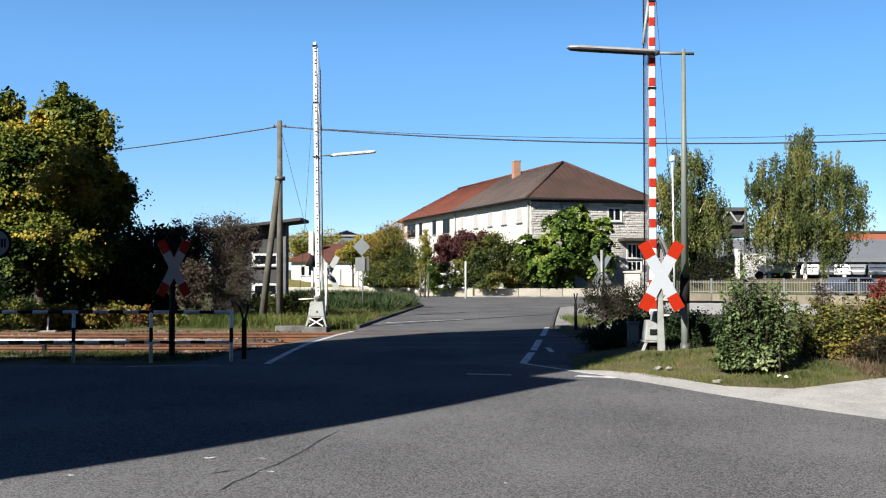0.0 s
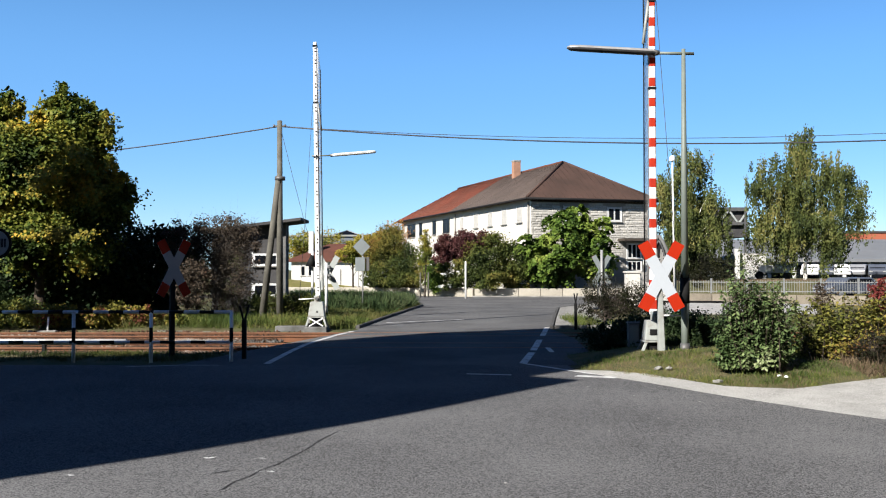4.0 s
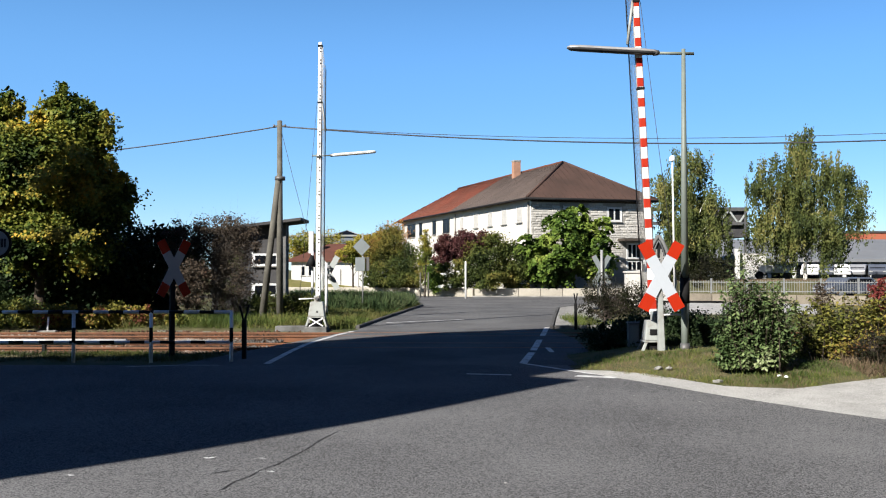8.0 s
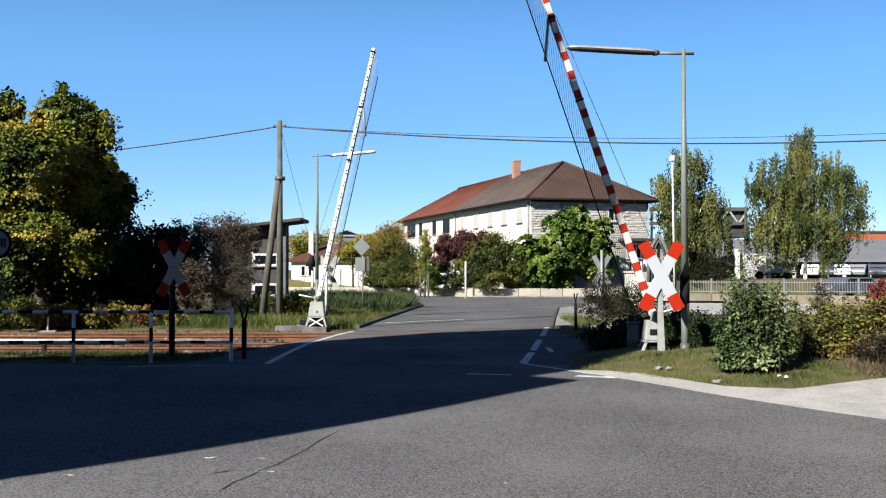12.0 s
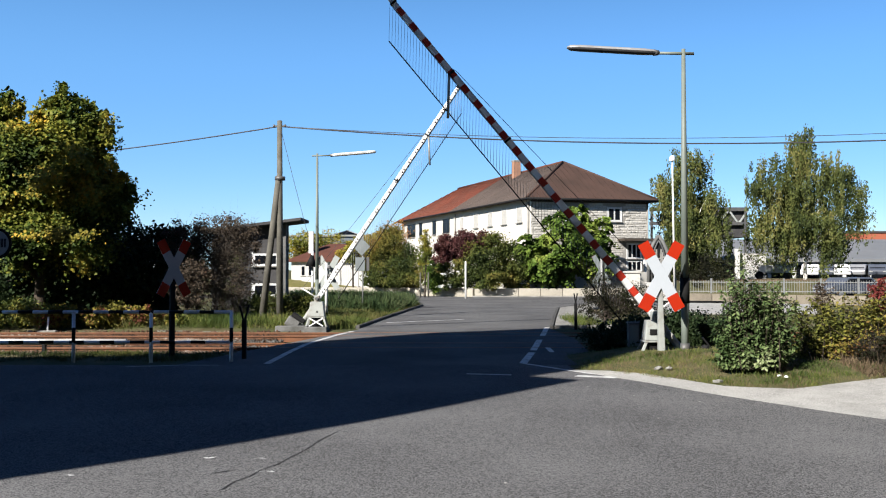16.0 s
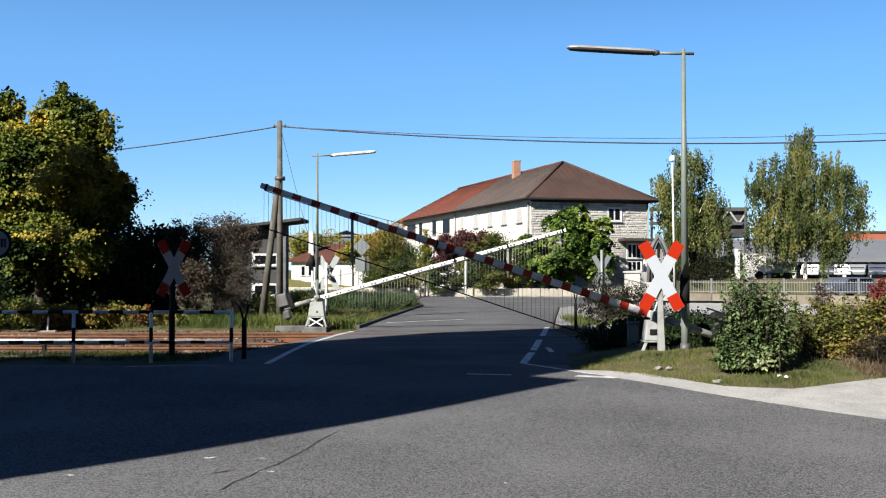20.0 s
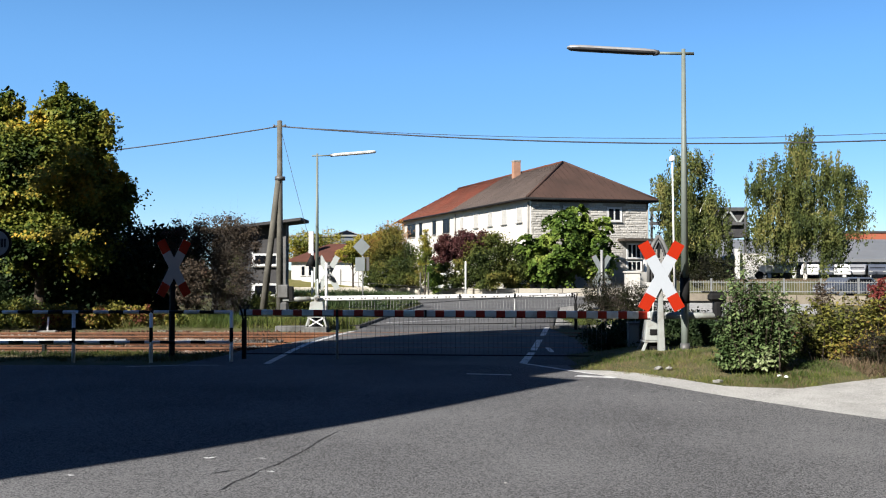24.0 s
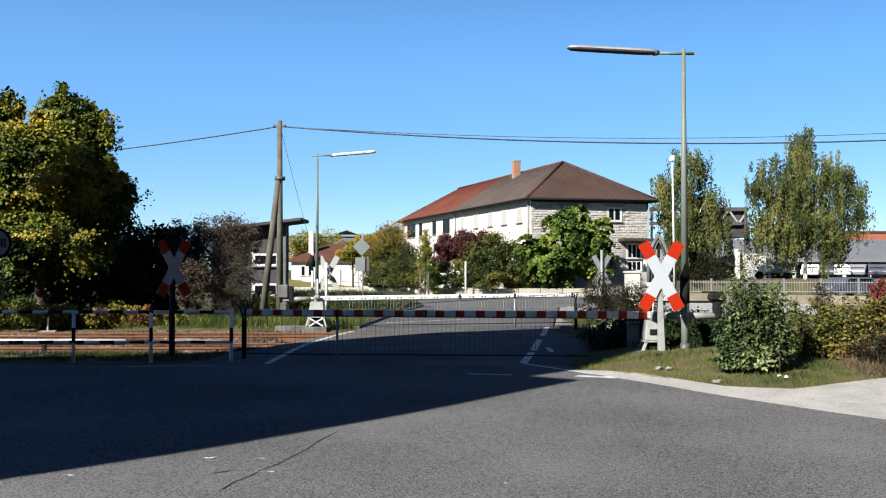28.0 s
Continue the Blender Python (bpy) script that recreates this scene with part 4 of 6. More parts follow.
structure("sky_blocker_2", Shape().prism([(16, -24), (30, -24), (30, 27), (16, 27)], -0.3, 26.0), DARK_WOOD, "unseen wall added beside the forecourt to block sky light", "building")
structure("shade_building_3", Shape().prism(ANNEX[::-1], -0.3, 14.2), DARK_WOOD, "unseen lower block, shaped to shade the closed boom", "building")
# Ledge added so that a dark band falls on the moving boom.
structure("shade_building_ledge", Shape().prism([(-9.0, 5.1), (-10.2, 5.35), (-15.3, -0.6), (-14.1, -1.0)][::-1], 17.0, 18.8), DARK_WOOD, "unseen ledge, added to cast a dark band on the boom", "building")
structure("shade_building_2", Shape().prism(WING[::-1], -0.3, 10.4), DARK_WOOD, "unseen low block, shaped to shade the near asphalt", "building")


# ---------------------------------------------------------------- long two-storey house
def window(parent, at_u, z0, z1, w, face, shut=False, panes=2, frame_mat=None, rim=0.06):
    """face(u, out, z) gives the place on the facade; out is metres proud of it."""
    def slab(u0, u1, o0, o1, a, b):
        v = [face(u, o, z) for z in (a, b) for o in (o0, o1) for u in (u0, u1)]
        return Shape().add(v, [(0, 2, 3, 1), (4, 5, 7, 6), (0, 1, 5, 4), (2, 6, 7, 3), (0, 4, 6, 2), (1, 3, 7, 5)])
    fm = frame_mat or FRAME_WHITE
    win = part("window", slab(at_u - w / 2, at_u + w / 2, 0.002, 0.02, z0, z1), fm if not shut else SHUTTER, parent)
    part("sill", slab(at_u - w / 2 - 0.06, at_u + w / 2 + 0.06, 0.002, 0.14, z0 - 0.06, z0 - 0.002), CONCRETE, win)
    if shut:
        for k in range(9):
            z = z0 + 0.05 + (z1 - z0 - 0.1) * k / 9
            part("slat", slab(at_u - w / 2 + 0.04, at_u + w / 2 - 0.04, 0.021, 0.035, z, z + (z1 - z0) / 9 - 0.03), SHUTTER, win)
    else:
        pw = (w - rim * (panes + 1)) / panes
        for k in range(panes):
            u = at_u - w / 2 + rim + k * (pw + rim)
            part("pane", slab(u, u + pw, 0.021, 0.026, z0 + rim, z1 - rim), GLASS, win)
    for u in (at_u - w / 2 - 0.05, at_u + w / 2):
        part("frame", slab(u, u + 0.05, 0.0, 0.045, z0 - 0.002, z1 + 0.05), fm, win)
    return win


def long_house():
    ang = radians(17.5)
    d1 = Vector((-math.sin(ang), math.cos(ang), 0))
    d2 = Vector((math.cos(ang), math.sin(ang), 0))
    o = Vector((6.42, 70.0, 0.0))
    L, W, EAVE, RIDGE = 36.1, 9.6, 7.1, 10.45
    t = thing("long_house", "long two-storey white house with stone gable and hipped roof", "house", (0, 0, 0))

    def at(u, w, z):
        return o + d1 * u + d2 * w + Vector((0, 0, z))
    s = Shape()
    v = [at(u, w, z) for z in (-0.2, EAVE) for u, w in ((0, 0), (0, W), (L, W), (L, 0))]
    s.add(v, [(3, 2, 1, 0), (4, 5, 6, 7), (0, 1, 5, 4), (1, 2, 6, 5), (2, 3, 7, 6), (3, 0, 4, 7)])
    part("wall", s, PLASTER, t)
    # hipped roof with overhang, red at the far end
    e, hip, sp = 0.55, W / 2 + 0.1, 17.8
    ze, th = EAVE - 0.08, 0.16
    rw = W / 2

    def roof(name, mat, polys, label):
        sh = Shape()
        for poly in polys:
            n = len(poly)
            top = [at(*p) for p in poly]
            low = [q - Vector((0, 0, th)) for q in top]
            sh.add(top + low, [tuple(range(n)), tuple(reversed(range(n, 2 * n)))] + [(i, n + i, n + (i + 1) % n, (i + 1) % n) for i in range(n)])
        return part(name, sh, mat, t, label)
    zs = ze + th
    roof("roof", ROOF_GREY_LIT, [[(-e, -e, zs), (hip, rw, RIDGE), (sp, rw, RIDGE), (sp, -e, zs)]], "grey-brown tiled slope of the roof, toned lighter for its sunlight")
    roof("roof", ROOF_BROWN_SHADED, [[(-e, -e, zs), (-e, W + e, zs), (hip, rw, RIDGE)],
                              [(-e, W + e, zs), (sp, W + e, zs), (sp, rw, RIDGE), (hip, rw, RIDGE)]], "brown tiled hip of the roof, toned darker for its shade")
    roof("roof", ROOF_RED, [[(sp, -e, zs), (sp, rw, RIDGE), (L - hip, rw, RIDGE), (L + e, -e, zs)],
                            [(sp, W + e, zs), (L + e, W + e, zs), (L - hip, rw, RIDGE), (sp, rw, RIDGE)],
                            [(L + e, -e, zs), (L - hip, rw, RIDGE), (L + e, W + e, zs)]], "red tiled part of the roof")
    rd = Shape()
    rd.tube(at(hip, rw, RIDGE + 0.02), at(L - hip, rw, RIDGE + 0.02), 0.11, n=8)
    part("ridge_tiles", rd, ROOF_DARKRED, t)
    rd = Shape()
    rd.tube(at(-e, -e, zs), at(hip, rw, RIDGE + 0.02), 0.1, n=8).tube(at(-e, W + e, zs), at(hip, rw, RIDGE + 0.02), 0.1, n=8)
    part("hip_tiles", rd, ROOF_BROWN_SHADED, t)
    # tile courses as low ribs down the slope
    for u in np.arange(0.6, L - 0.6, 0.5):
        k = 1.0
        if u < hip:
            k = max(0.05, (u + e) / (hip + e))
        elif u > L - hip:
            k = max(0.05, (L + e - u) / (hip + e))
        a, b = at(u, -e + 0.02, zs + 0.02), at(u, -e + (rw + e) * k, zs + (RIDGE - zs) * k + 0.02)
        part("tile_rib", Shape().tube(a, b, 0.02, n=4), ROOF_GREY_LIT if u < sp else ROOF_RED, t)
    for w in np.arange(0.0, W, 0.5):
        k = (w + e) / (rw + e) if w < rw else (W + e - w) / (rw + e)
        a, b = at(-e + 0.02, w, zs + 0.02), at(-e + (hip + e) * k, w, zs + (RIDGE - zs) * k + 0.02)
        part("tile_rib", Shape().tube(a, b, 0.02, n=4), ROOF_BROWN_SHADED, t)
    sf = Shape()
    for a, b in (((-e, -e), (-e, W + e)), ((-e, -e), (L + e, -e))):
        sf.tube(at(*a, zs - 0.1), at(*b, zs - 0.1), 0.085, n=8)
    part("gutter", sf, BLACK_PAINT, t)
    part("eaves_board", Shape().add([at(u, w, z) for z in (EAVE - 0.2, EAVE - 0.08) for u, w in ((-0.06, -0.06), (-0.06, W + 0.06), (-0.03, W + 0.06), (-0.03, -0.06))], [(3, 2, 1, 0), (4, 5, 6, 7), (0, 1, 5, 4), (1, 2, 6, 5), (2, 3, 7, 6), (3, 0, 4, 7)]), DARK_WOOD, t)
    for u, w in ((17.4, -0.1), (-0.1, W - 0.1), (0.3, -0.1)):
        part("downpipe", Shape().tube(at(u, w, 0), at(u, w, EAVE - 0.2), 0.06, n=8), CONCRETE, t)
    # chimney
    cu = 13.35
    ch = part("chimney", Shape().add([at(u, w, z) for z in (RIDGE - 0.9, 11.35) for u, w in ((cu - 0.3, rw - 0.9), (cu - 0.3, rw - 0.3), (cu + 0.3, rw - 0.3), (cu + 0.3, rw - 0.9))], [(3, 2, 1, 0), (4, 5, 6, 7), (0, 1, 5, 4), (1, 2, 6, 5), (2, 3, 7, 6), (3, 0, 4, 7)]), BRICK, t)
    part("chimney_cap", Shape().add([at(u, w, z) for z in (11.36, 11.48) for u, w in ((cu - 0.33, rw - 0.94), (cu - 0.33, rw - 0.26), (cu + 0.33, rw - 0.26), (cu + 0.33, rw - 0.94))], [(3, 2, 1, 0), (4, 5, 6, 7), (0, 1, 5, 4), (1, 2, 6, 5), (2, 3, 7, 6), (3, 0, 4, 7)]), CONCRETE, ch)
    # windows of the long side
    side = lambda u, out, z: at(u, -out, z)
    gable = lambda w, out, z: at(-out, w, z)
    for u in (2.18, 5.34, 8.53, 11.98):
        window(t, u, 5.45, 6.65, 1.1, side, shut=True)
    window(t, 15.7, 5.4, 6.65, 1.0, side, shut=True)
    for u, w, p in ((20.3, 1.9, 2), (24.1, 1.0, 1), (28.8, 0.9, 1), (32.3, 2.9, 3)):
        window(t, u, 5.3, 6.65, w, side, panes=p, frame_mat=DARK_FRAME)
    for u in (24.1, 28.8, 32.3):
        window(t, u, 1.7, 3.1, 1.1, side, panes=2, frame_mat=DARK_FRAME)
    # stone gable: facing blocks with windows
    rng = np.random.default_rng(5)
    wins = [(2.5, 4.05, 5.4, 6.7), (6.1, 7.45, 5.4, 6.7), (7.7, 9.1, 1.7, 4.0)]
    window(t, 3.25, 5.52, 6.6, 1.25, gable, panes=2, rim=0.13)
    window(t, 6.75, 5.52, 6.6, 1.15, gable, panes=2, rim=0.13)
    window(t, 8.4, 2.75, 3.9, 1.2, gable, panes=3, rim=0.1)
    window(t, 8.4, 1.8, 2.6, 1.2, gable, panes=3, rim=0.1)
    part("stone_backing", Shape().add([at(-o2, w, z) for z in (0, EAVE - 0.2) for o2, w in ((0.0, 0.0), (0.004, 0.0), (0.004, W), (0.0, W))], [(0, 1, 5, 4), (1, 2, 6, 5), (2, 3, 7, 6), (3, 0, 4, 7), (4, 5, 6, 7), (3, 2, 1, 0)]), STONE_JOINT, t)
    rot = Matrix(((d2.x, d1.x, 0), (d2.y, d1.y, 0), (0, 0, 1))).to_4x4()
    stones = {}
    z, hgt = EAVE - 0.21, 0.0
    count, rest = 0, Shape()
    while z > 2.6:
        hgt = rng.choice([0.12, 0.15, 0.19])
        z -= hgt
        w = 0.0 if rng.random() < 0.5 else -0.25
        while w < W:
            ln = float(rng.choice([0.22, 0.34, 0.45, 0.62]))
            a, b = max(w, 0.0), min(w + ln, W)
            w += ln
            if b - a < 0.15 or any(a < w1 and b > w0 and z < z1 and z + hgt > z0 for w0, w1, z0, z1 in wins):
                continue
            dp = round(float(rng.choice([0.015, 0.03, 0.05])), 3)
            key = (round(b - a, 2), round(float(hgt), 2), dp)
            if key not in stones:
                lw, lh = key[0] - 0.02, key[1] - 0.02
                stones[key] = Shape().add([(sx * lw / 2, 0.0, sz * lh / 2) for sz in (-1, 1) for sx in (-1, 1)] + [(sx * (lw / 2 - 0.03), -dp, sz * (lh / 2 - 0.03)) for sz in (-1, 1) for sx in (-1, 1)], [(0, 1, 5, 4), (1, 3, 7, 5), (3, 2, 6, 7), (2, 0, 4, 6), (4, 5, 7, 6)]).mesh("stone", STONE)
            c = at(-0.004, (a + b) / 2, z + hgt / 2)
            m = Matrix.Translation(c) @ rot
            if count < 300:
                piece("stone", stones[key], t, m)
            else:
                me = stones[key]
                rest.add([m @ v.co for v in me.vertices], [tuple(p.vertices) for p in me.polygons])
            count += 1
    if rest.v:
        tagged(part("stonework", rest, STONE, t), kind="stuff")
    # entrance below the gable: pier, canopy and white panel
    def block(name, w0, w1, u0, u1, z0, z1, mat, bev=0.02):
        return part(name, Shape().add([at(u, w, z) for z in (z0, z1) for u, w in ((-u1, w0), (-u1, w1), (-u0, w1), (-u0, w0))], [(3, 2, 1, 0), (4, 5, 6, 7), (0, 1, 5, 4), (1, 2, 6, 5), (2, 3, 7, 6), (3, 0, 4, 7)]), mat, t, "", bev)
    block("entrance_pier", 7.4, 8.5, 1.4, 2.2, -0.1, 1.75, STONE)
    block("entrance_panel", 8.6, 9.9, 1.0, 1.2, 1.75, 2.65, FRAME_WHITE)
    block("entrance_canopy", 7.0, 9.6, 0.08, 1.1, 4.05, 4.25, DARK_WOOD)
    return t


long_house()


# ---------------------------------------------------------------- smaller buildings across the tracks
def gabled(name, label, x0, x1, y0, y1, eave, ridge, wall, roof_mat, over=0.4):
    t = thing(name, label, "house", ((x0 + x1) / 2, (y0 + y1) / 2, 0))
    hx, hy = (x1 - x0) / 2, (y1 - y0) / 2
    part("wall", Shape().box(-hx, hx, -hy, hy, -0.2, eave), wall, t)
    s = Shape()
    for sy in (-1, 1):
        a = [(-hx - over, sy * (hy + over), eave - 0.1), (hx + over, sy * (hy + over), eave - 0.1), (hx - hy * 0.7, 0, ridge), (-hx + hy * 0.7, 0, ridge)]
        s.add(a + [(x, y, z + 0.18) for x, y, z in a], [(0, 1, 2, 3), (4, 5, 6, 7), (0, 1, 5, 4), (1, 2, 6, 5), (2, 3, 7, 6), (3, 0, 4, 7)])
    for sx in (-1, 1):
        a = [(sx * (hx + over), -hy - over, eave - 0.1), (sx * (hx + over), hy + over, eave - 0.1), (sx * (hx - hy * 0.7), 0, ridge)]
        s.add(a + [(x, y, z + 0.18) for x, y, z in a], [(0, 1, 2), (3, 4, 5), (0, 1, 4, 3), (1, 2, 5, 4), (2, 0, 3, 5)])
    part("roof", s, roof_mat, t)
    return t, hx, hy


wh, hx, hy = gabled("white_bungalow", "low white bungalow with a red-brown tiled roof", -15.0, -8.045 + 1.2, 95, 104, 2.794, 4.4, PLASTER_B, ROOF_DARKRED)
part("chimney", Shape().box(-2.6, -2.1, -2.9, -2.4, 3.0, 5.764), PLASTER_B, wh, "white rendered chimney", 0.03)
for u in (-2.9, -2.2):
    window(wh, u, 1.3, 2.3, 0.4, lambda a, out, z: Vector((a, -hy - out, z)), panes=1, frame_mat=PLASTER_B)
for x0_, x1_, z1_ in ((-2.6, -1.35, 1.2), (-1.3, 0.95, 1.35), (1.0, 2.85, 1.9)):
    part("garden_wall", Shape().box(x0_, x1_, -hy - 3.0, -hy - 2.7, -0.2, z1_), PLASTER_B, wh, "", 0.03)
for x0_ in (-1.32, 0.97):
    part("wall_pillar", Shape().box(x0_ - 0.16, x0_ + 0.16, -hy - 3.1, -hy - 2.6, -0.2, 1.95), PLASTER_B, wh, "", 0.03)

LAWN = material("lawn", (0.17, 0.15, 0.055), (0.10, 0.10, 0.03), 0.95, 0.6, 12, 0.6, stain=(0.19, 0.16, 0.07))
structure("lawn_bank", Shape().add([(-18, 76, 0.0), (-8.2, 76, 0.0), (-8.2, 91.8, 0.3), (-18, 91.8, 1.25), (-18, 96, 1.25), (-8.2, 96, 0.3)], [(0, 1, 2, 3), (3, 2, 5, 4)]), LAWN, "sloping green lawn below the bungalow", "lawn")

# Dark shed-roofed building behind the bare tree.
sx0, sx1, sy0 = -10.253, -7.548, 46.0
sh = thing("shed_building", "slate-clad building with a projecting mono-pitch roof", "building", (sx1, sy0, 0))
wd = sx1 - sx0 + 0.8
part("wall", Shape().add([(-wd, 0, -0.1), (0, 0, -0.1), (-0.1, 1.6, -0.1), (-wd, 1.6, -0.1), (-wd, 0, 3.687), (0, 0, 4.12), (-0.1, 1.6, 4.12), (-wd, 1.6, 3.687)], [(3, 2, 1, 0), (4, 5, 6, 7), (0, 1, 5, 4), (1, 2, 6, 5), (2, 3, 7, 6), (3, 0, 4, 7)]), SLATE, sh)
part("roof", Shape().add([(x, y, z + d) for d in (0, 0.15) for x, y, z in ((-wd - 0.5, -0.7, 3.632), (0.85, -0.7, 4.229), (0.85, 2.0, 4.229), (-wd - 0.5, 2.0, 3.632))], [(3, 2, 1, 0), (4, 5, 6, 7), (0, 1, 5, 4), (1, 2, 6, 5), (2, 3, 7, 6), (3, 0, 4, 7)]), SLATE, sh, "", 0.02)
for z0, z1 in ((0.63, 1.251), (2.089, 2.685)):
    window(sh, -0.95, z0, z1, 1.2, lambda a, out, z: Vector((a, -out, z)), panes=1, rim=0.1)
part("corner_post", Shape().box(-0.35, 0.02, -0.03, 0.4, -0.1, 4.093), OLD_CONCRETE, sh)

# Far hall with a glass lantern on its roof.
gl = thing("glass_lantern_building", "distant hall with a glazed pyramid lantern on its roof", "building", (-15.349, 150, 0))
part("wall", Shape().box(-8, 9, 0, 14, 0, 7.107), HALL_WALL, gl)
part("lantern", Shape().add([(-2.6, 0.5, 7.196), (2.8, 0.5, 7.196), (2.8, 6, 7.196), (-2.6, 6, 7.196), (0.1, 3, 8.167)], [(0, 1, 4), (1, 2, 4), (2, 3, 4), (3, 0, 4), (3, 2, 1, 0)]), GLASS, gl)
for a in ((-2.6, 0.5), (2.8, 0.5), (2.8, 6), (-2.6, 6)):
    part("rafter", Shape().tube((*a, 7.196), (0.1, 3, 8.167), 0.09, n=5), GALV, gl)
part("roof_slab", Shape().box(-8.3, 9.3, -0.3, 14.3, 7.107 + 0.01, 7.284 + 0.1), GALV, gl)

# Industrial halls behind the birches.
structure("yard_terrace", Shape().prism([(17.5, 72), (70, 72), (70, 99), (17.5, 99)], -0.2, 1.05), EARTH, "raised earth and dry grass terrace of the yard", "ground")
blades("terrace_grass", "dry short grass at the edge of the yard terrace", "grass", np.array([(x, y, 1.04) for x, y in np.random.default_rng(90).uniform((17.6, 72.1), (40, 80), (14000, 2))]), 0.14, L_DRY, 91)
ih = thing("industrial_hall", "long low industrial hall with a grey roof and dark glazed front", "industrial building", (37.403, 100, 0))
part("wall", Shape().box(-15, 40, 0, 30, -0.2, 2.841), HALL_WALL, ih)
part("roof", Shape().add([(x, y, z) for x, y, z in ((-16, -0.8, 3.017), (41, -0.8, 3.017), (41, 15, 5.554), (-16, 15, 5.554), (-16, 31, 3.253), (41, 31, 3.253), (-16, -0.8, 3.017 - 0.3), (41, -0.8, 3.017 - 0.3))], [(0, 1, 2, 3), (3, 2, 5, 4), (0, 6, 7, 1)]), HALL_ROOF, ih)
for k in range(12):
    part("column", Shape().box(-8.8 + k * 2.6, -8.5 + k * 2.6, -0.12, -0.01, 0, 2.841 - 0.05), WHITE_PAINT, ih)
    part("pane", Shape().box(-8.4 + k * 2.6, -6.3 + k * 2.6, -0.06, -0.02, 0.9, 2.4), GLASS, ih)
rh = thing("red_hall", "distant hall clad in red panels", "industrial building", (57.045, 125, 0))
part("wall", Shape().box(-4, 14, 0, 20, 0, 6.755), HALL_RED, rh)
part("roof_edge", Shape().box(-4.2, 14.2, -0.2, 20.2, 6.755 + 0.01, 6.976), DARK_STEEL, rh)


def gantry():
    t = thing("steel_gantry", "dark steel lattice gantry with diagonal braces", "steel structure", (24.131, 92, 0))
    zt, zb = 7.642, 6.34
    x0, x1 = 19.802 - 24.131, 29.271 - 24.131
    part("top_chord", Shape().box(x0, x1, -0.12, 0.12, zt - 0.1, zt + 0.25), DARK_STEEL, t)
    part("bottom_chord", Shape().box(x0, x1, -0.12, 0.12, zb - 0.15, zb + 0.15), DARK_STEEL, t)
    part("back_panel", Shape().box(x0 + 7.0, x1, 0.3, 6.0, zb - 1.3, zt), SLATE, t, "dark panelled loft behind the braces")
    n = 10
    for k in range(n):
        a, b = x0 + (x1 - x0) * k / n, x0 + (x1 - x0) * (k + 1) / n
        p = (a, 0, zb) if k % 2 else (a, 0, zt)
        q = (b, 0, zt) if k % 2 else (b, 0, zb)
        part("brace", Shape().bar(p, q, 0.16, 0.12), PALE_BACK, t)
    for x in (x0 + 0.2, x1 - 0.3):
        part("column", Shape().box(x - 0.1, x + 0.1, -0.1, 0.1, -0.1, zt), DARK_STEEL, t)


gantry()

# ---------------------------------------------------------------- poles, wires and small signs
wp = thing("utility_pole", "weathered wooden utility pole with a raking prop", "utility pole", (-5.884, 34.5, 0.05))
ptop = 7.224
part("pole", Shape().tube((0.03, 0, -0.2), (0, 0, ptop), 0.13, 0.09, 12), POLE_WOOD, wp)
part("prop_pole", Shape().tube((-0.62, -0.1, -0.2), (-0.02, -0.05, ptop - 2.0), 0.13, 0.10, 12), POLE_WOOD, wp)
part("band", Shape().tube((0.02, 0, ptop - 2.15), (0.02, 0, ptop - 2.02), 0.19, n=12), DARK_STEEL, wp)
part("crossarm", Shape().bar((-0.24, 0, ptop - 0.2), (0.24, 0, ptop - 0.2), 0.06, 0.06), DARK_STEEL, wp)
for x in (-0.2, 0.2):
    part("insulator", Shape().tube((x, 0, ptop - 0.23), (x, 0, ptop - 0.14), 0.045, 0.035, 8), DARK_STEEL, wp)


def wire(pts, r, label):
    c = Shape().path(pts, r, 5)
    return tagged(part("overhead_wire", c, CABLE), label, "cable", "overhead wires")


def sag(p, q, d, n=14):
    p, q = Vector(p), Vector(q)
    return [p.lerp(q, i / n) - Vector((0, 0, d * 4 * (i / n) * (1 - i / n))) for i in range(n + 1)]


P0 = (-5.903, 34.500, 7.069)
wire(sag(P0, (-21.374, 44, 6.801), 0.15), 0.024, "black overhead cable from the wooden pole")
wire(sag(P0, (17.167, 34, 6.552), 0.36), 0.026, "black overhead cable from the wooden pole")
wire(sag(P0, (17.17, 34, 6.813), 0.33), 0.011, "thin overhead wire from the wooden pole")
wire(sag((-5.821, 34.500, 6.905), (-4.83, 34.5, 3.08), 0.05), 0.008, "thin stay wire of the wooden pole")

ps = thing("priority_sign", "grey back of a diamond sign above a square plate", "traffic sign", (-3.716, 44.5, 0.1))
part("post", Shape().tube((0, 0, -0.1), (0, 0, 3.497), 0.035), GALV, ps)
zc = 2.973 - 0.1
part("diamond", Shape().add([(0.4 * a - 0.05 + 0.0, -0.05 - d, zc + 0.42 * b) for d in (0, 0.02) for a, b in ((0, -1), (1, 0), (0, 1), (-1, 0))], [(3, 2, 1, 0), (4, 5, 6, 7), (0, 1, 5, 4), (1, 2, 6, 5), (2, 3, 7, 6), (3, 0, 4, 7)]), GREY_BACK, ps, "", 0.004)
zc = 2.162 - 0.1
part("plate", Shape().box(-0.34, 0.1, -0.07, -0.05, zc - 0.32, zc + 0.32), GREY_BACK, ps, "", 0.004)
part("plate", Shape().box(0.12, 0.3, 0.02, 0.04, zc - 0.3, zc + 0.33), DARK_STEEL, ps, "", 0.004)

bp_ = thing("warning_bell", "black bell hood on a slim pale post", "bell", (-5.516, 40.6, 0.1))
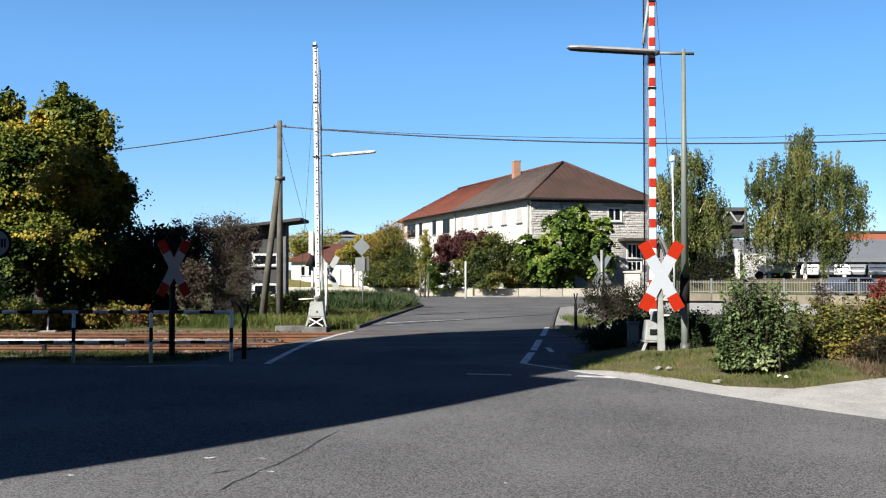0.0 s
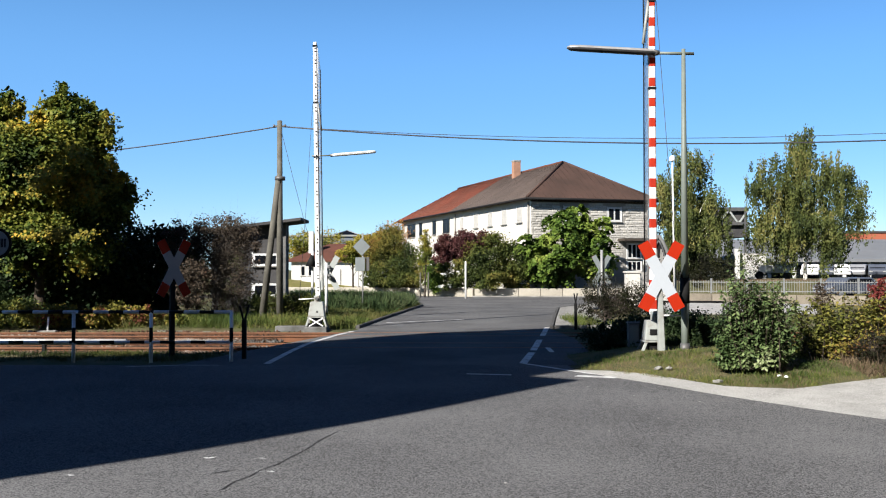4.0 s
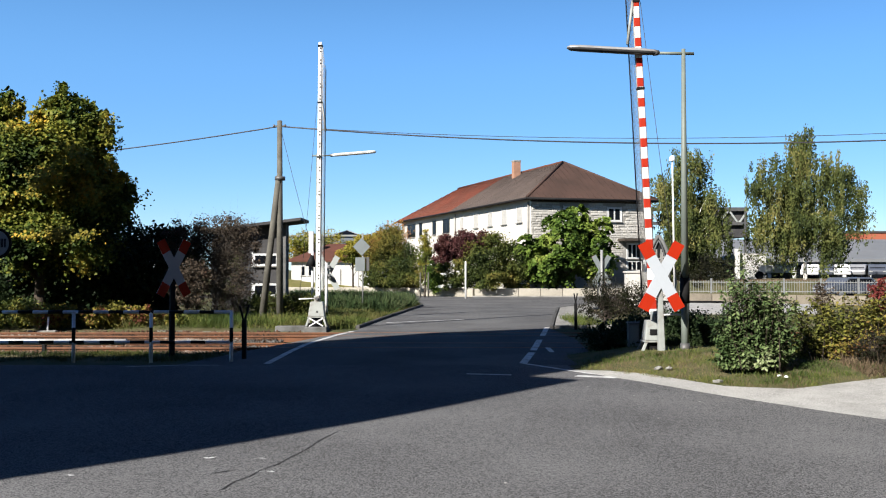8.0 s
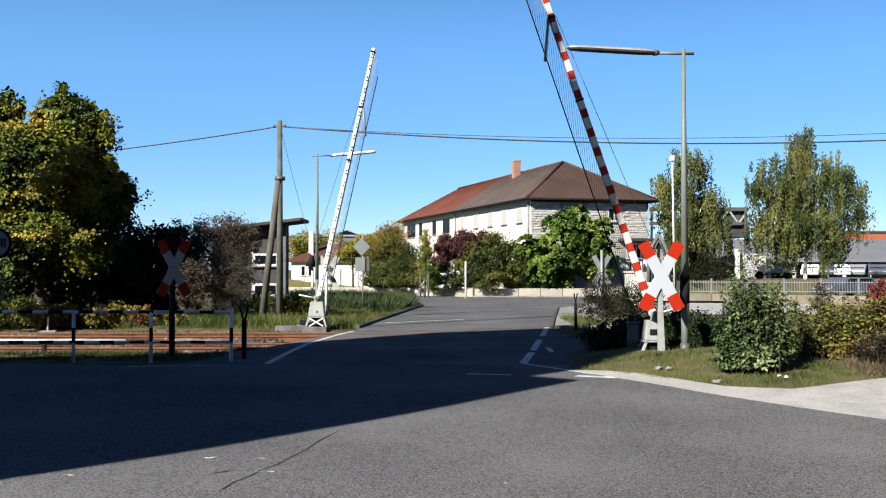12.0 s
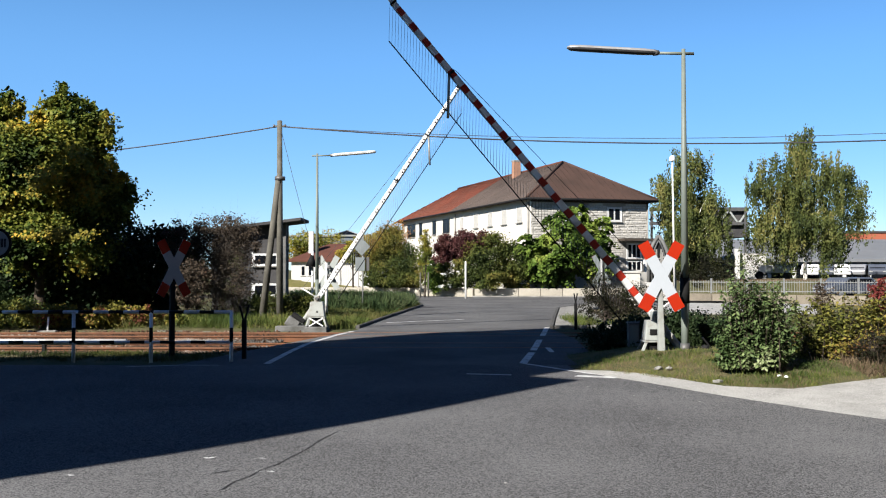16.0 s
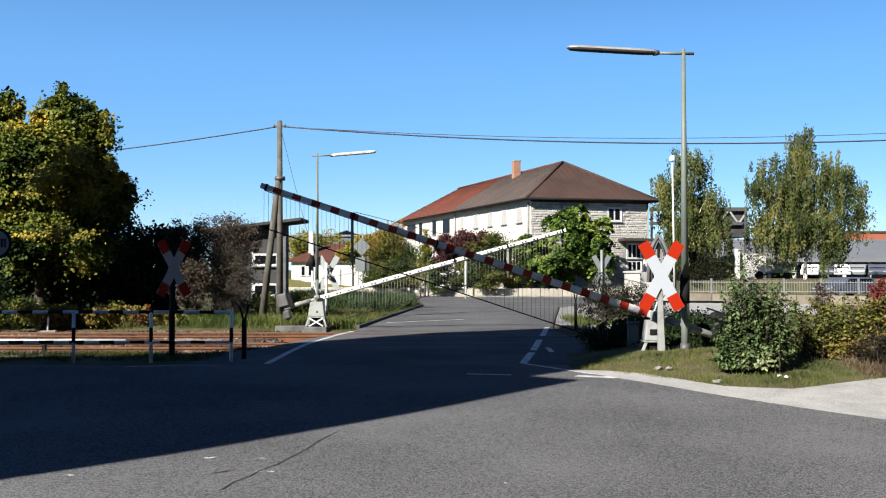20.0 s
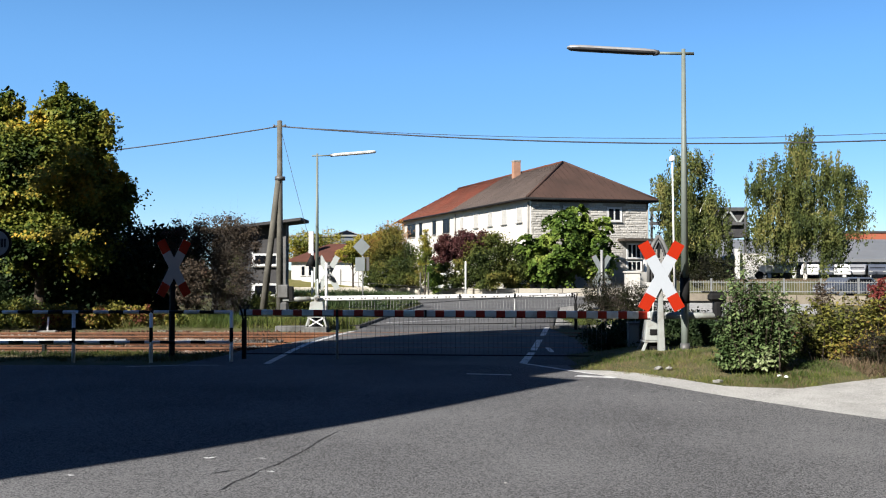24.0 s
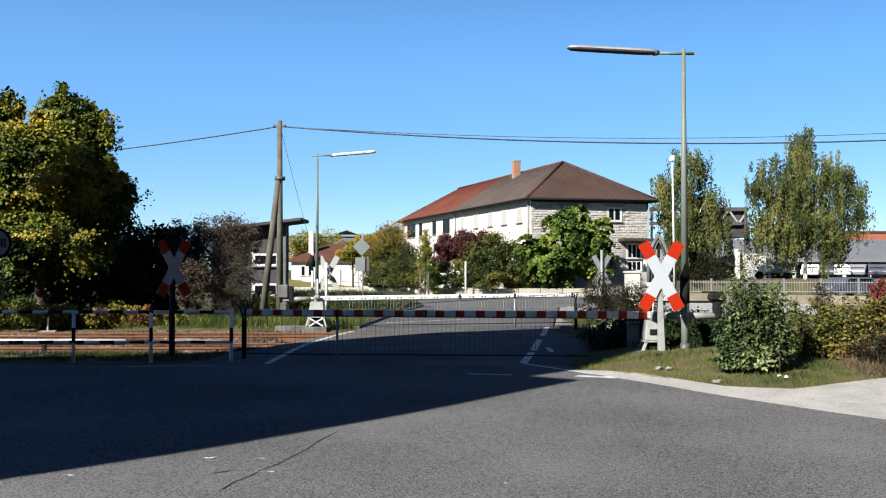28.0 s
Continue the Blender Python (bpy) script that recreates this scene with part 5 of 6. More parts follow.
part("post", Shape().tube((0, 0, -0.1), (0, 0, 2.6), 0.05), WHITE_PAINT, bp_)
part("hood", Shape().tube((-0.05, -0.1, 2.043 - 0.1), (-0.0, -0.1, 2.521 - 0.1), 0.24, 0.06, 14), BLACK_PAINT, bp_)

tp = thing("marker_post", "slim white post beside the stone wall", "post", (1.482, 63, 0.0))
part("post", Shape().tube((0, 0, 0), (0, 0, 2.456), 0.06, 0.055, 8), WHITE_PAINT, tp)

# ---------------------------------------------------------------- low stone wall along the street
def low_wall(name, pts, h, thick, label, mat=WALL_STONE):
    t = thing(name, label, "wall", (*pts[0], 0), "", "structure")
    o = Vector((*pts[0], 0))
    for a, b in zip(pts, pts[1:]):
        a, b = Vector((*a, 0)) - o, Vector((*b, 0)) - o
        d = (b - a).normalized()
        nrm = Vector((-d.y, d.x, 0))
        ln = (b - a).length
        n = max(1, round(ln / 1.6))
        me = Shape().box(-ln / n / 2 + 0.012, ln / n / 2 - 0.012, -thick / 2, thick / 2, 0, h).mesh("stone", mat, 0.02)
        for k in range(n):
            c = a.lerp(b, (k + 0.5) / n)
            piece("stone", me, t, Matrix.Translation(c) @ Matrix.Rotation(math.atan2(d.y, d.x), 4, "Z"))
    return t


low_wall("street_wall", [(-14, 72.6), (-2.4, 70.7), (2.2, 67.3), (14.5, 67.1)], 0.603, 0.4, "low pale stone wall along the street")
YARD_STONE = material("yard_stone", (0.19, 0.165, 0.13), (0.11, 0.097, 0.078), 0.9, 1.5, 14, 0.5, per_object=0.2)
low_wall("yard_wall", [(14.37, 56.735), (25.982, 48.273)], 0.52, 0.3, "low tan stone wall of the yard behind the tracks", YARD_STONE)


# ---------------------------------------------------------------- plants
def blob(c, rx, rz, ry=None):
    return (c, (rx, ry or rx, rz))


K = 33 / 1700
maple = plant("maple_tree", "large maple turning yellow in autumn behind the tracks", "tree", (-13.857, 33, 0), [
    blob((-14.861, 33, 5.362), 95 * K, 95 * K), blob((-13.209, 33, 5.556), 80 * K, 95 * K), blob((-12.326, 33, 4.582), 62 * K, 80 * K), blob((-14.1, 33, 3.1), 80 * K, 60 * K),
    blob((-12.1, 33, 3.1), 48 * K, 55 * K), blob((-13.165, 33, 7.215), 28 * K, 40 * K), blob((-15.112, 33, 7.118), 28 * K, 32 * K), blob((-12.344, 33, 6.825), 34 * K, 34 * K),
    blob((-11.45, 33, 4.485), 36 * K, 50 * K), blob((-16.795, 33, 4.8), 80 * K, 110 * K), blob((-13.132, 33, 7.821), 10 * K, 24 * K), blob((-12.505, 33, 7.47), 12 * K, 18 * K), blob((-11.802, 33, 7.157), 15 * K, 18 * K), blob((-15.156, 33, 7.665), 12 * K, 22 * K), blob((-13.983, 33, 7.215), 18 * K, 16 * K), blob((-11.718, 33, 6.434), 18 * K, 18 * K), blob((-10.923, 33, 4.193), 16 * K, 20 * K), blob((-11.95, 33, 6.35), 0.4, 0.4), blob((-11.7, 33, 5.6), 0.5, 0.45), blob((-11.15, 33, 4.85), 0.42, 0.4), blob((-13.03, 33, 8.15), 0.13, 0.3), blob((-12.72, 33, 7.75), 0.16, 0.32), blob((-13.6, 33, 7.65), 0.18, 0.3), blob((-14.6, 33, 7.45), 0.2, 0.3), blob((-12.15, 33, 7.5), 0.16, 0.3), blob((-14.95, 33, 8.0), 0.14, 0.26), blob((-11.55, 33, 6.75), 0.2, 0.22), blob((-11.05, 33, 5.1), 0.24, 0.22), blob((-10.75, 33, 4.7), 0.2, 0.18)], 0.12, L_MAPLE, 165000, 11, trunk=0.22, clumps=46, clump=0.3, trunk_top=5.2, limbs=60, spray=0.62, aspect=0.8, shell=0.7)
# Unseen tree, added with crowns placed to shade parts of the maple.
plant("unseen_shade_tree", "unseen tree, added out of view to shade the maple", "tree", (-21.0, 20.5, 0), [
    blob((-21.1, 20.5, 14.2), 0.85, 1.6), blob((-20.2, 21.1, 9.0), 0.9, 0.8)], 0.3, L_DARK, 7500, 10, trunk=0.25, clumps=60, clump=0.4, limbs=30, shell=0.2)


def bough(centre, wide, high, count, seed):
    """A bough of golden leaves at the front of the maple."""
    rng = np.random.default_rng(seed)
    k = 14
    mid = rng.normal(size=(k, 3)) * np.array([wide, 0.3, high]) * 0.55
    pick = rng.integers(0, k, count)
    p = mid[pick] + rng.normal(size=(count, 3)) * np.array([0.2, 0.2, 0.07])
    p += np.array(centre) - np.array(maple.location)
    ob = new("bough", leaves_mesh("bough", p, 0.12, L_GOLD, rng, 0.8, None, np.array([-0.3, -0.75, 0.6]) + rng.normal(size=(count, 3)) * 0.4))
    ob.parent = maple
    ob["label"] = "bough of golden yellow leaves"
    tagged(ob, kind="stuff")


def crown_tips(spots, seed):
    """Loose upright sprigs along the top of the maple's crown."""
    rng = np.random.default_rng(seed)
    p = []
    for x, z in spots:
        for _ in range(5):
            c = np.array([x, 33.0, z - 0.25]) + rng.normal(size=3) * np.array([0.16, 0.5, 0.12])
            m = int(rng.integers(16, 34))
            up = rng.random((m, 1))
            p.append(c + up * (np.array([0, 0, 0.38]) + rng.normal(size=3) * 0.08) + rng.normal(size=(m, 3)) * 0.11 * (1.1 - up))
    p = np.concatenate(p) - np.array(maple.location)
    ob = new("crown_tip", leaves_mesh("crown_tip", p, 0.11, L_MAPLE, rng, 0.6))
    ob.parent = maple
    tagged(ob, kind="stuff")


crown_tips([(-15.14, 7.72), (-14.99, 7.84), (-14.54, 7.49), (-14.05, 7.37), (-13.57, 7.57), (-13.20, 7.84), (-13.04, 8.11), (-12.85, 7.84), (-12.50, 7.61), (-12.27, 7.65), (-11.96, 7.37), (-11.69, 7.22), (-11.53, 6.87), (-11.41, 6.33), (-11.24, 5.43), (-10.91, 4.93), (-10.64, 4.48)], 6)
bough((-12.25, 31.0, 3.0), 0.7, 0.33, 700, 1)
bough((-12.95, 31.1, 4.7), 0.4, 0.45, 420, 2)
bough((-11.9, 31.4, 5.6), 0.3, 0.3, 160, 4)
# Shrubs widened so that near-black leaves paint in the shade beneath the maple.
plant("hazel_shrub", "dense shrubs beneath the maple, widened so dark leaves give its shade", "shrub", (-10.988, 36, 0), [
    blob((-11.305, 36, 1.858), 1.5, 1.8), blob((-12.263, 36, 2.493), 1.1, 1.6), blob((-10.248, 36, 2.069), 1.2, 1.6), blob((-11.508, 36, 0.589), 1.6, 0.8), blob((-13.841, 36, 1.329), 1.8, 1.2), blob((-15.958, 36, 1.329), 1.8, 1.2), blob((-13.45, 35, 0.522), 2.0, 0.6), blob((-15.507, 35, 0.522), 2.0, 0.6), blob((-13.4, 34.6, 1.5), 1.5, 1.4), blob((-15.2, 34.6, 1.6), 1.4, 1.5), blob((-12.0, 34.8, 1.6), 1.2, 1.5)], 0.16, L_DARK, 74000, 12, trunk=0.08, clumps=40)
plant("bramble_shrub", "low shrubs with yellowing leaves along the track", "shrub", (-12.652, 31, 0), [
    blob((-13.185, 31, 0.407), 1.6, 0.5), blob((-11.546, 31, 0.407), 1.3, 0.45), blob((-14.643, 31, 0.498), 1.5, 0.55), blob((-10.5, 31.2, 0.42), 0.9, 0.5), blob((-9.7, 31.4, 0.35), 0.7, 0.4), blob((-8.9, 31.6, 0.25), 0.6, 0.3)], 0.11, L_BRAMBLE, 17000, 13, trunk=0.04, clumps=40)
plant("bare_thorn_tree", "thin brownish thorn tree with few leaves", "tree", (-8.075, 35.3, 0.05), [
    blob((-8.081, 35.3, 3.001), 1.208, 0.984), blob((-9.118, 35.3, 2.689), 0.805, 1.074), blob((-7.249, 35.3, 2.689), 0.671, 1.074), blob((-8.074, 35.3, 1.651), 1.342, 0.984), blob((-9.682, 35.3, 3.209), 0.626, 0.537), blob((-7.371, 35.3, 3.146), 0.7, 0.75), blob((-8.617, 35.3, 3.250), 0.7, 0.7)], 0.078, L_TWIG, 15000, 14, bark=TWIG_BARK, trunk=0.05, limbs=140, clumps=60, twigs=0.36, clump=0.3)
for k, (px_, top_) in enumerate(((-9.27, 2.15), (-8.92, 2.5), (-8.3, 2.85), (-7.97, 3.1), (-7.63, 2.65), (-7.36, 3.0))):
    plant("twiggy_bush", "tall brown twiggy bush with few leaves beside the track", "shrub", (px_, 34.9, 0.05), [
        blob((px_, 34.9, 0.5), 0.5, 0.45), blob((px_, 34.9, 1.25), 0.45, 0.65), blob((px_ + 0.1, 34.9, top_ - 0.5), 0.4, 0.65)], 0.055, L_OLIVE if k % 3 == 1 else L_TWIG, 1300, 110 + k, bark=TWIG_BARK, trunk=0.03, limbs=70, clumps=40, twigs=0.22, clump=0.4, group="twiggy bushes")
plant("low_bramble", "low brown and green brambles beside the wooden pole", "shrub", (-5.913, 35.4, 0.05), [
    blob((-6.948, 35.4, 0.714), 0.531, 0.442), blob((-6.220, 35.4, 0.714), 0.619, 0.442), blob((-5.491, 35.4, 0.610), 0.531, 0.398), blob((-5.076, 35.4, 0.714), 0.442, 0.442)], 0.07, L_OLIVE, 8000, 38, trunk=0.03, limbs=60, clumps=50, twigs=0.2, clump=0.34)
plant("red_shrub", "reddish brown shrub beside the tracks", "shrub", (-8.811, 33.000, 0.05), [blob((-8.711, 33.000, 1.473), 0.642, 0.825)], 0.09, L_TWIG, 2600, 15, trunk=0.04, limbs=30, twigs=0.2)
plant("young_yellow_tree", "slim young tree with yellow-green leaves", "tree", (-1.242, 66, 0), [blob((-1.243, 66, 3.181), 0.55, 1.3), blob((-1.243, 66, 3.958), 0.3, 0.8)], 0.13, L_YELLOW, 2600, 16, trunk=0.06)
plant("autumn_tree", "round garden tree in olive and yellow autumn leaves", "tree", (-4.091, 74, 0), [
    blob((-4.093, 74, 3.554), 1.7, 1.6), blob((-5.18, 74, 2.901), 1.2, 1.5), blob((-3.134, 74, 2.248), 1.1, 1.6)], 0.13, L_AUTUMN, 22000, 17, trunk=0.12, clumps=40)
plant("autumn_tree", "garden tree with pinkish orange top", "tree", (-4.292, 82, 0), [blob((-4.199, 82, 4.94), 1.2, 1.3), blob((-5.018, 82, 4.216), 1.0, 1.2)], 0.16, L_ORANGE, 3200, 18, trunk=0.1)
plant("yellow_tree", "bright yellow-green garden tree", "tree", (-7.481, 80, 0), [blob((-7.813, 80, 3.406), 1.1, 0.9), blob((-6.542, 80, 3.453), 1.2, 1.5)], 0.16, L_YELLOW, 9000, 19, trunk=0.1, clumps=34)
for px_, seed in (((-17.279), 20), ((-14.78), 21)):
    plant("yellow_tree", "distant tree in golden autumn leaves", "tree", (px_, 120, 0), [blob((px_, 120, 5.2), 2.6, 1.7), blob((px_ - 1.2, 120, 4.2), 1.8, 1.4)], 0.24, L_YELLOW, 4200, seed, trunk=0.14)
plant("green_hedge", "clipped green column shrub", "shrub", (-0.64, 68, 0), [blob((-0.64, 68, 1.5), 0.65, 1.25), blob((-0.64, 68, 1.021), 0.7, 0.8)], 0.11, L_GREEN, 7000, 22, trunk=0.05)
plant("green_hedge", "dark green garden shrub", "shrub", (-4.969, 71, 0), [blob((-4.55, 71, 1.316), 1.0, 0.9), blob((-2.881, 71, 1.316), 0.9, 0.8)], 0.12, L_OLIVE, 4200, 23, trunk=0.05)
K = 68 / 1700
plant("copper_beech_shrub", "dark purple-leaved garden tree", "shrub", (1.267, 69.5, 0), [
    blob((1.462, 69, 3.645), 48 * K, 30 * K), blob((0.041, 69, 3.239), 22 * K, 26 * K), blob((3.005, 69, 3.849), 24 * K, 20 * K)], 0.16, L_PURPLE, 16000, 24, trunk=0.1, clumps=40)
plant("garden_shrub", "olive green rounded garden shrub", "shrub", (3.039, 68, 0), [
    blob((3.12, 68, 2.75), 42 * K, 46 * K), blob((4.839, 68, 2.45), 32 * K, 44 * K), blob((1.44, 68, 1.62), 32 * K, 28 * K), blob((5.438, 68, 1.34), 28 * K, 24 * K), blob((3.239, 68, 1.22), 60 * K, 20 * K), blob((0.04, 68, 1.5), 18 * K, 28 * K)], 0.15, L_OLIVE, 42000, 25, trunk=0.08, clumps=44)
plant("green_maple", "bright green maple tree before the house", "tree", (8.613, 67.8, 0), [
    blob((8.619, 67.8, 4.214), 50 * K, 52 * K), blob((7.02, 67.8, 2.817), 40 * K, 40 * K), blob((10.413, 67.8, 3.815), 36 * K, 45 * K), blob((8.613, 67.8, 2.219), 55 * K, 30 * K),
    blob((9.501, 67.8, 5.732), 22 * K, 22 * K), blob((11.087, 67.8, 2.618), 28 * K, 34 * K), blob((11.336, 67.8, 5.212), 18 * K, 14 * K), blob((6.024, 67.8, 3.416), 26 * K, 30 * K), blob((7.415, 67.8, 1.422), 34 * K, 20 * K)], 0.24, L_GREEN, 30000, 26, trunk=0.14, clumps=30, clump=0.3, spray=0.7, aspect=0.8)
plant("dark_shrub", "twiggy shrub beside the far fork post, leaves darkened for its shade", "shrub", (5.382, 32, 0), [
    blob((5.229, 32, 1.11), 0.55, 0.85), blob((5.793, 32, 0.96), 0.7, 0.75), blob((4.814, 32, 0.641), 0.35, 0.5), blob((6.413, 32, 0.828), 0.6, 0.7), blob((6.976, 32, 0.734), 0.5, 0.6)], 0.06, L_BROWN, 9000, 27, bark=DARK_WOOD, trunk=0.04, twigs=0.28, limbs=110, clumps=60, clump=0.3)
K = 75 / 1700
plant("weeping_birch", "weeping birch with hanging branches beside the house", "tree", (19.451, 75, 0), [
    blob((20.921, 75, 4.239), 42 * K, 42 * K), blob((18.576, 75, 3.135), 40 * K, 30 * K), blob((19.365, 75, 10.122), 34 * K, 45 * K), blob((17.279, 75, 8.572), 32 * K, 34 * K), blob((20.366, 75, 7.465), 38 * K, 44 * K), blob((19.031, 75, 5.696), 55 * K, 50 * K)], 0.18, L_BIRCH, 42000, 28, bark=BIRCH_BARK, trunk=0.16, weep=2.3, clumps=13, clump=0.3, trunk_top=7.0)
plant("weeping_birch", "large weeping birch in front of the industrial hall", "tree", (30.158, 80, 0), [
    blob((30.005, 80, 12.088), 42 * K, 44 * K), blob((27.389, 80, 9.252), 48 * K, 48 * K), blob((30.923, 80, 9.016), 60 * K, 55 * K), blob((32.815, 80, 9.725), 30 * K, 50 * K), blob((29.019, 80, 6.657), 62 * K, 40 * K), blob((32.785, 80, 6.421), 40 * K, 36 * K),
    blob((34.456, 80, 8.78), 20 * K, 20 * K), blob((30.108, 80, 13.129), 18 * K, 16 * K), blob((35.144, 80, 6.751), 16 * K, 14 * K), blob((26.42, 80, 5.573), 28 * K, 30 * K), blob((32.301, 80, 4.866), 46 * K, 26 * K), blob((29.24, 80, 4.866), 40 * K, 26 * K)], 0.19, L_BIRCH, 60000, 29, bark=BIRCH_BARK, trunk=0.2, weep=2.0, clumps=12, clump=0.28, trunk_top=8.0)
K = 17.1 / 1700
shoots("lilac_bush", "leafy light green bush on the verge", "shrub", (5.491, 17.1, 0.15), [
    blob((5.535, 17.1, 1.076), 46 * K, 50 * K), blob((5.23, 17.1, 0.525), 44 * K, 42 * K), blob((5.803, 17.1, 0.625), 44 * K, 52 * K), blob((5.367, 17.1, 1.478), 24 * K, 36 * K), blob((5.188, 17.1, 1.83), 9 * K, 24 * K), blob((5.33, 17.1, 1.9), 7 * K, 18 * K), blob((5.49, 17.1, 1.759), 8 * K, 20 * K), blob((4.92, 17.1, 0.675), 18 * K, 40 * K), blob((5.949, 17.1, 1.327), 20 * K, 26 * K), blob((5.71, 17.1, 1.558), 10 * K, 20 * K), blob((5.08, 17.0, 1.35), 0.22, 0.3), blob((5.9, 17.2, 1.5), 0.24, 0.26), blob((6.15, 17.2, 1.1), 0.24, 0.4), blob((4.85, 16.95, 0.45), 0.22, 0.3), blob((5.28, 17.15, 1.5), 0.26, 0.3), blob((5.65, 17.15, 1.5), 0.28, 0.28), blob((6.0, 17.2, 1.45), 0.26, 0.26), blob((4.9, 17.0, 0.75), 0.16, 0.25), blob((6.25, 17.1, 0.6), 0.22, 0.35), blob((5.53, 17.1, 0.395), 48 * K, 20 * K)], 0.085, L_LILAC, 370, 46, 30, aspect=0.5, foot=0.12, reach=0.075, bare=0.06)
K = 18.3 / 1700
shoots("autumn_hedge", "hedge turning yellow and red on the verge", "hedge", (7.613, 18.6, 0.2), [
    blob((7.112, 18.6, 0.786), 55 * K, 62 * K), blob((7.932, 18.6, 0.841), 62 * K, 64 * K), blob((8.696, 18.6, 0.786), 60 * K, 66 * K), blob((9.46, 18.6, 0.731), 60 * K, 64 * K), blob((7.491, 18.6, 0.404), 80 * K, 38 * K), blob((8.483, 18.6, 1.386), 30 * K, 24 * K)], 0.07, L_HEDGE, 560, 46, 31, aspect=0.6, foot=0.3, reach=0.08)
L_RED = foliage("red_vine_leaves", [(0.05, 0.012, 0.012), (0.12, 0.024, 0.022), (0.20, 0.05, 0.04), (0.12, 0.07, 0.03)])
plant("red_vine", "dark red vine climbing over the hedge", "vine", (8.512, 18.7, 0.2), [blob((8.485, 18.7, 1.438), 0.22, 0.2), blob((8.662, 18.7, 1.548), 0.2, 0.25), blob((8.582, 18.7, 1.164), 0.25, 0.2)], 0.06, L_RED, 1500, 39, trunk=0.012, limbs=30, twigs=0.08)
# Shrubs added with near-black leaves to paint the shadow below the birch.
plant("dark_yard_shrub", "shrubs added behind the yard fence to darken the shadow beneath the birch", "shrub", (19.711, 73.5, 0), [blob((18.628, 73.5, 1.598), 1.1, 0.9), blob((20.143, 73.5, 1.9), 1.2, 1.3), blob((21.439, 73.5, 1.814), 0.9, 1.1), blob((19.706, 73.5, 1.079), 2.2, 0.6)], 0.12, L_BROWN, 12000, 40, trunk=0.05, clumps=40)
plant("birch_sapling", "sparse birch sapling before the white wall", "tree", (28.222, 86, 1.05), [blob((27.366, 86, 2.557), 1.0, 1.0), blob((28.627, 86, 2.052), 1.2, 0.9), blob((30.396, 86, 1.799), 1.3, 0.6)], 0.14, L_BIRCH, 1500, 44, trunk=0.04, limbs=40, clumps=40, twigs=0.3, clump=0.45)
plant("bramble_twigs", "dry brown bramble twigs at the foot of the hedge", "shrub", (7.877, 17.6, 0.1), [blob((7.708, 17.6, 0.516), 0.3, 0.25), blob((8.019, 17.6, 0.588), 0.3, 0.3), blob((7.892, 17.6, 0.33), 0.4, 0.15)], 0.05, L_BROWN, 900, 45, bark=BARK, trunk=0.012, limbs=60, clumps=40, twigs=0.12)
plant("thorn_sapling", "thin bare sapling above the hedge", "shrub", (7.458, 18.9, 0.2), [blob((7.51, 18.9, 1.489), 0.22, 0.2), blob((7.453, 18.9, 1.267), 0.2, 0.25)], 0.06, L_TWIG, 350, 36, trunk=0.015, limbs=12, twigs=0.1)


# ---------------------------------------------------------------- grass
def scatter(n, x0, x1, y0, y1, keep, seed):
    rng = np.random.default_rng(seed)
    p = np.stack([rng.uniform(x0, x1, n), rng.uniform(y0, y1, n)], axis=1)
    return np.array([(x, y, ground_z(x, y) - 0.01) for x, y in p if keep(x, y)])


def verge_right(x, y):
    edge = float(np.interp(x, [2.2, 3.0, 3.5, 4.6, 5.6, 7.0, 8.2, 12, 26], [18.3, 17.75, 17.2, 15.7, 15.4, 16.2, 16.7, 17.7, 18.6]))
    return y > edge - 0.05 + 0.2 * math.sin(x * 3.1) + 0.12 * math.sin(x * 11.3) + 0.08 * math.sin(x * 27.0 + y * 5)


def patchy(x, y):
    """Grass thins out over bare soil in irregular patches."""
    k = math.sin(x * 2.3 + 1.7 * math.sin(y * 1.9)) + math.sin(y * 3.1 + 1.3 * math.sin(x * 2.7)) + 0.6 * math.sin(x * 9.1 + y * 7.3)
    return verge_right(x, y) and (k > -0.9 or (int(x * 977 + y * 613) % 5) == 0)


blades("verge_grass", "short autumn grass on the verge by the barrier", "grass", scatter(80000, 2.5, 14, 15.5, 22, patchy, 41), 0.045, L_VERGE, 42, 0.75)


def tufts(n, per, x0, x1, y0, y1, keep, seed, spread):
    """Points gathered into tufts."""
    rng = np.random.default_rng(seed)
    out = []
    for x, y in rng.uniform((x0, y0), (x1, y1), (n, 2)):
        if keep(x, y):
            k = rng.uniform(0.4, 1.4)
            for a, b in rng.normal(size=(int(per * k), 2)) * spread * k:
                if keep(x + a, y + b):
                    out.append((x + a, y + b, ground_z(x + a, y + b) - 0.01))
    return np.array(out)


L_LUSH = foliage("lush_grass_tufts", [(0.021, 0.037, 0.008), (0.047, 0.069, 0.014), (0.094, 0.107, 0.026), (0.155, 0.133, 0.05)])
blades("grass_tufts", "lush green grass tufts on the verge", "grass", tufts(330, 60, 2.8, 13, 15.6, 19.5, verge_right, 92, 0.12), 0.1, L_LUSH, 93, 0.7)
blades("dry_grass_patches", "patches of dry tan grass on the verge", "grass", tufts(420, 60, 2.8, 13, 15.5, 19.5, verge_right, 94, 0.13), 0.065, L_DRY, 95, 0.9)
blades("dry_grass", "dry brown grass under the hedge", "grass", scatter(9000, 7.3, 12.5, 16.5, 18.8, lambda x, y: y > 16.2 + (x - 7) * 0.4, 43), 0.17, L_DRY, 44, 0.9)
blades("track_grass", "rough grass beyond the tracks", "grass", scatter(34000, -22, -3.2, 30.6, 37, lambda x, y: True, 45), 0.11, L_GRASS, 46, 0.5)
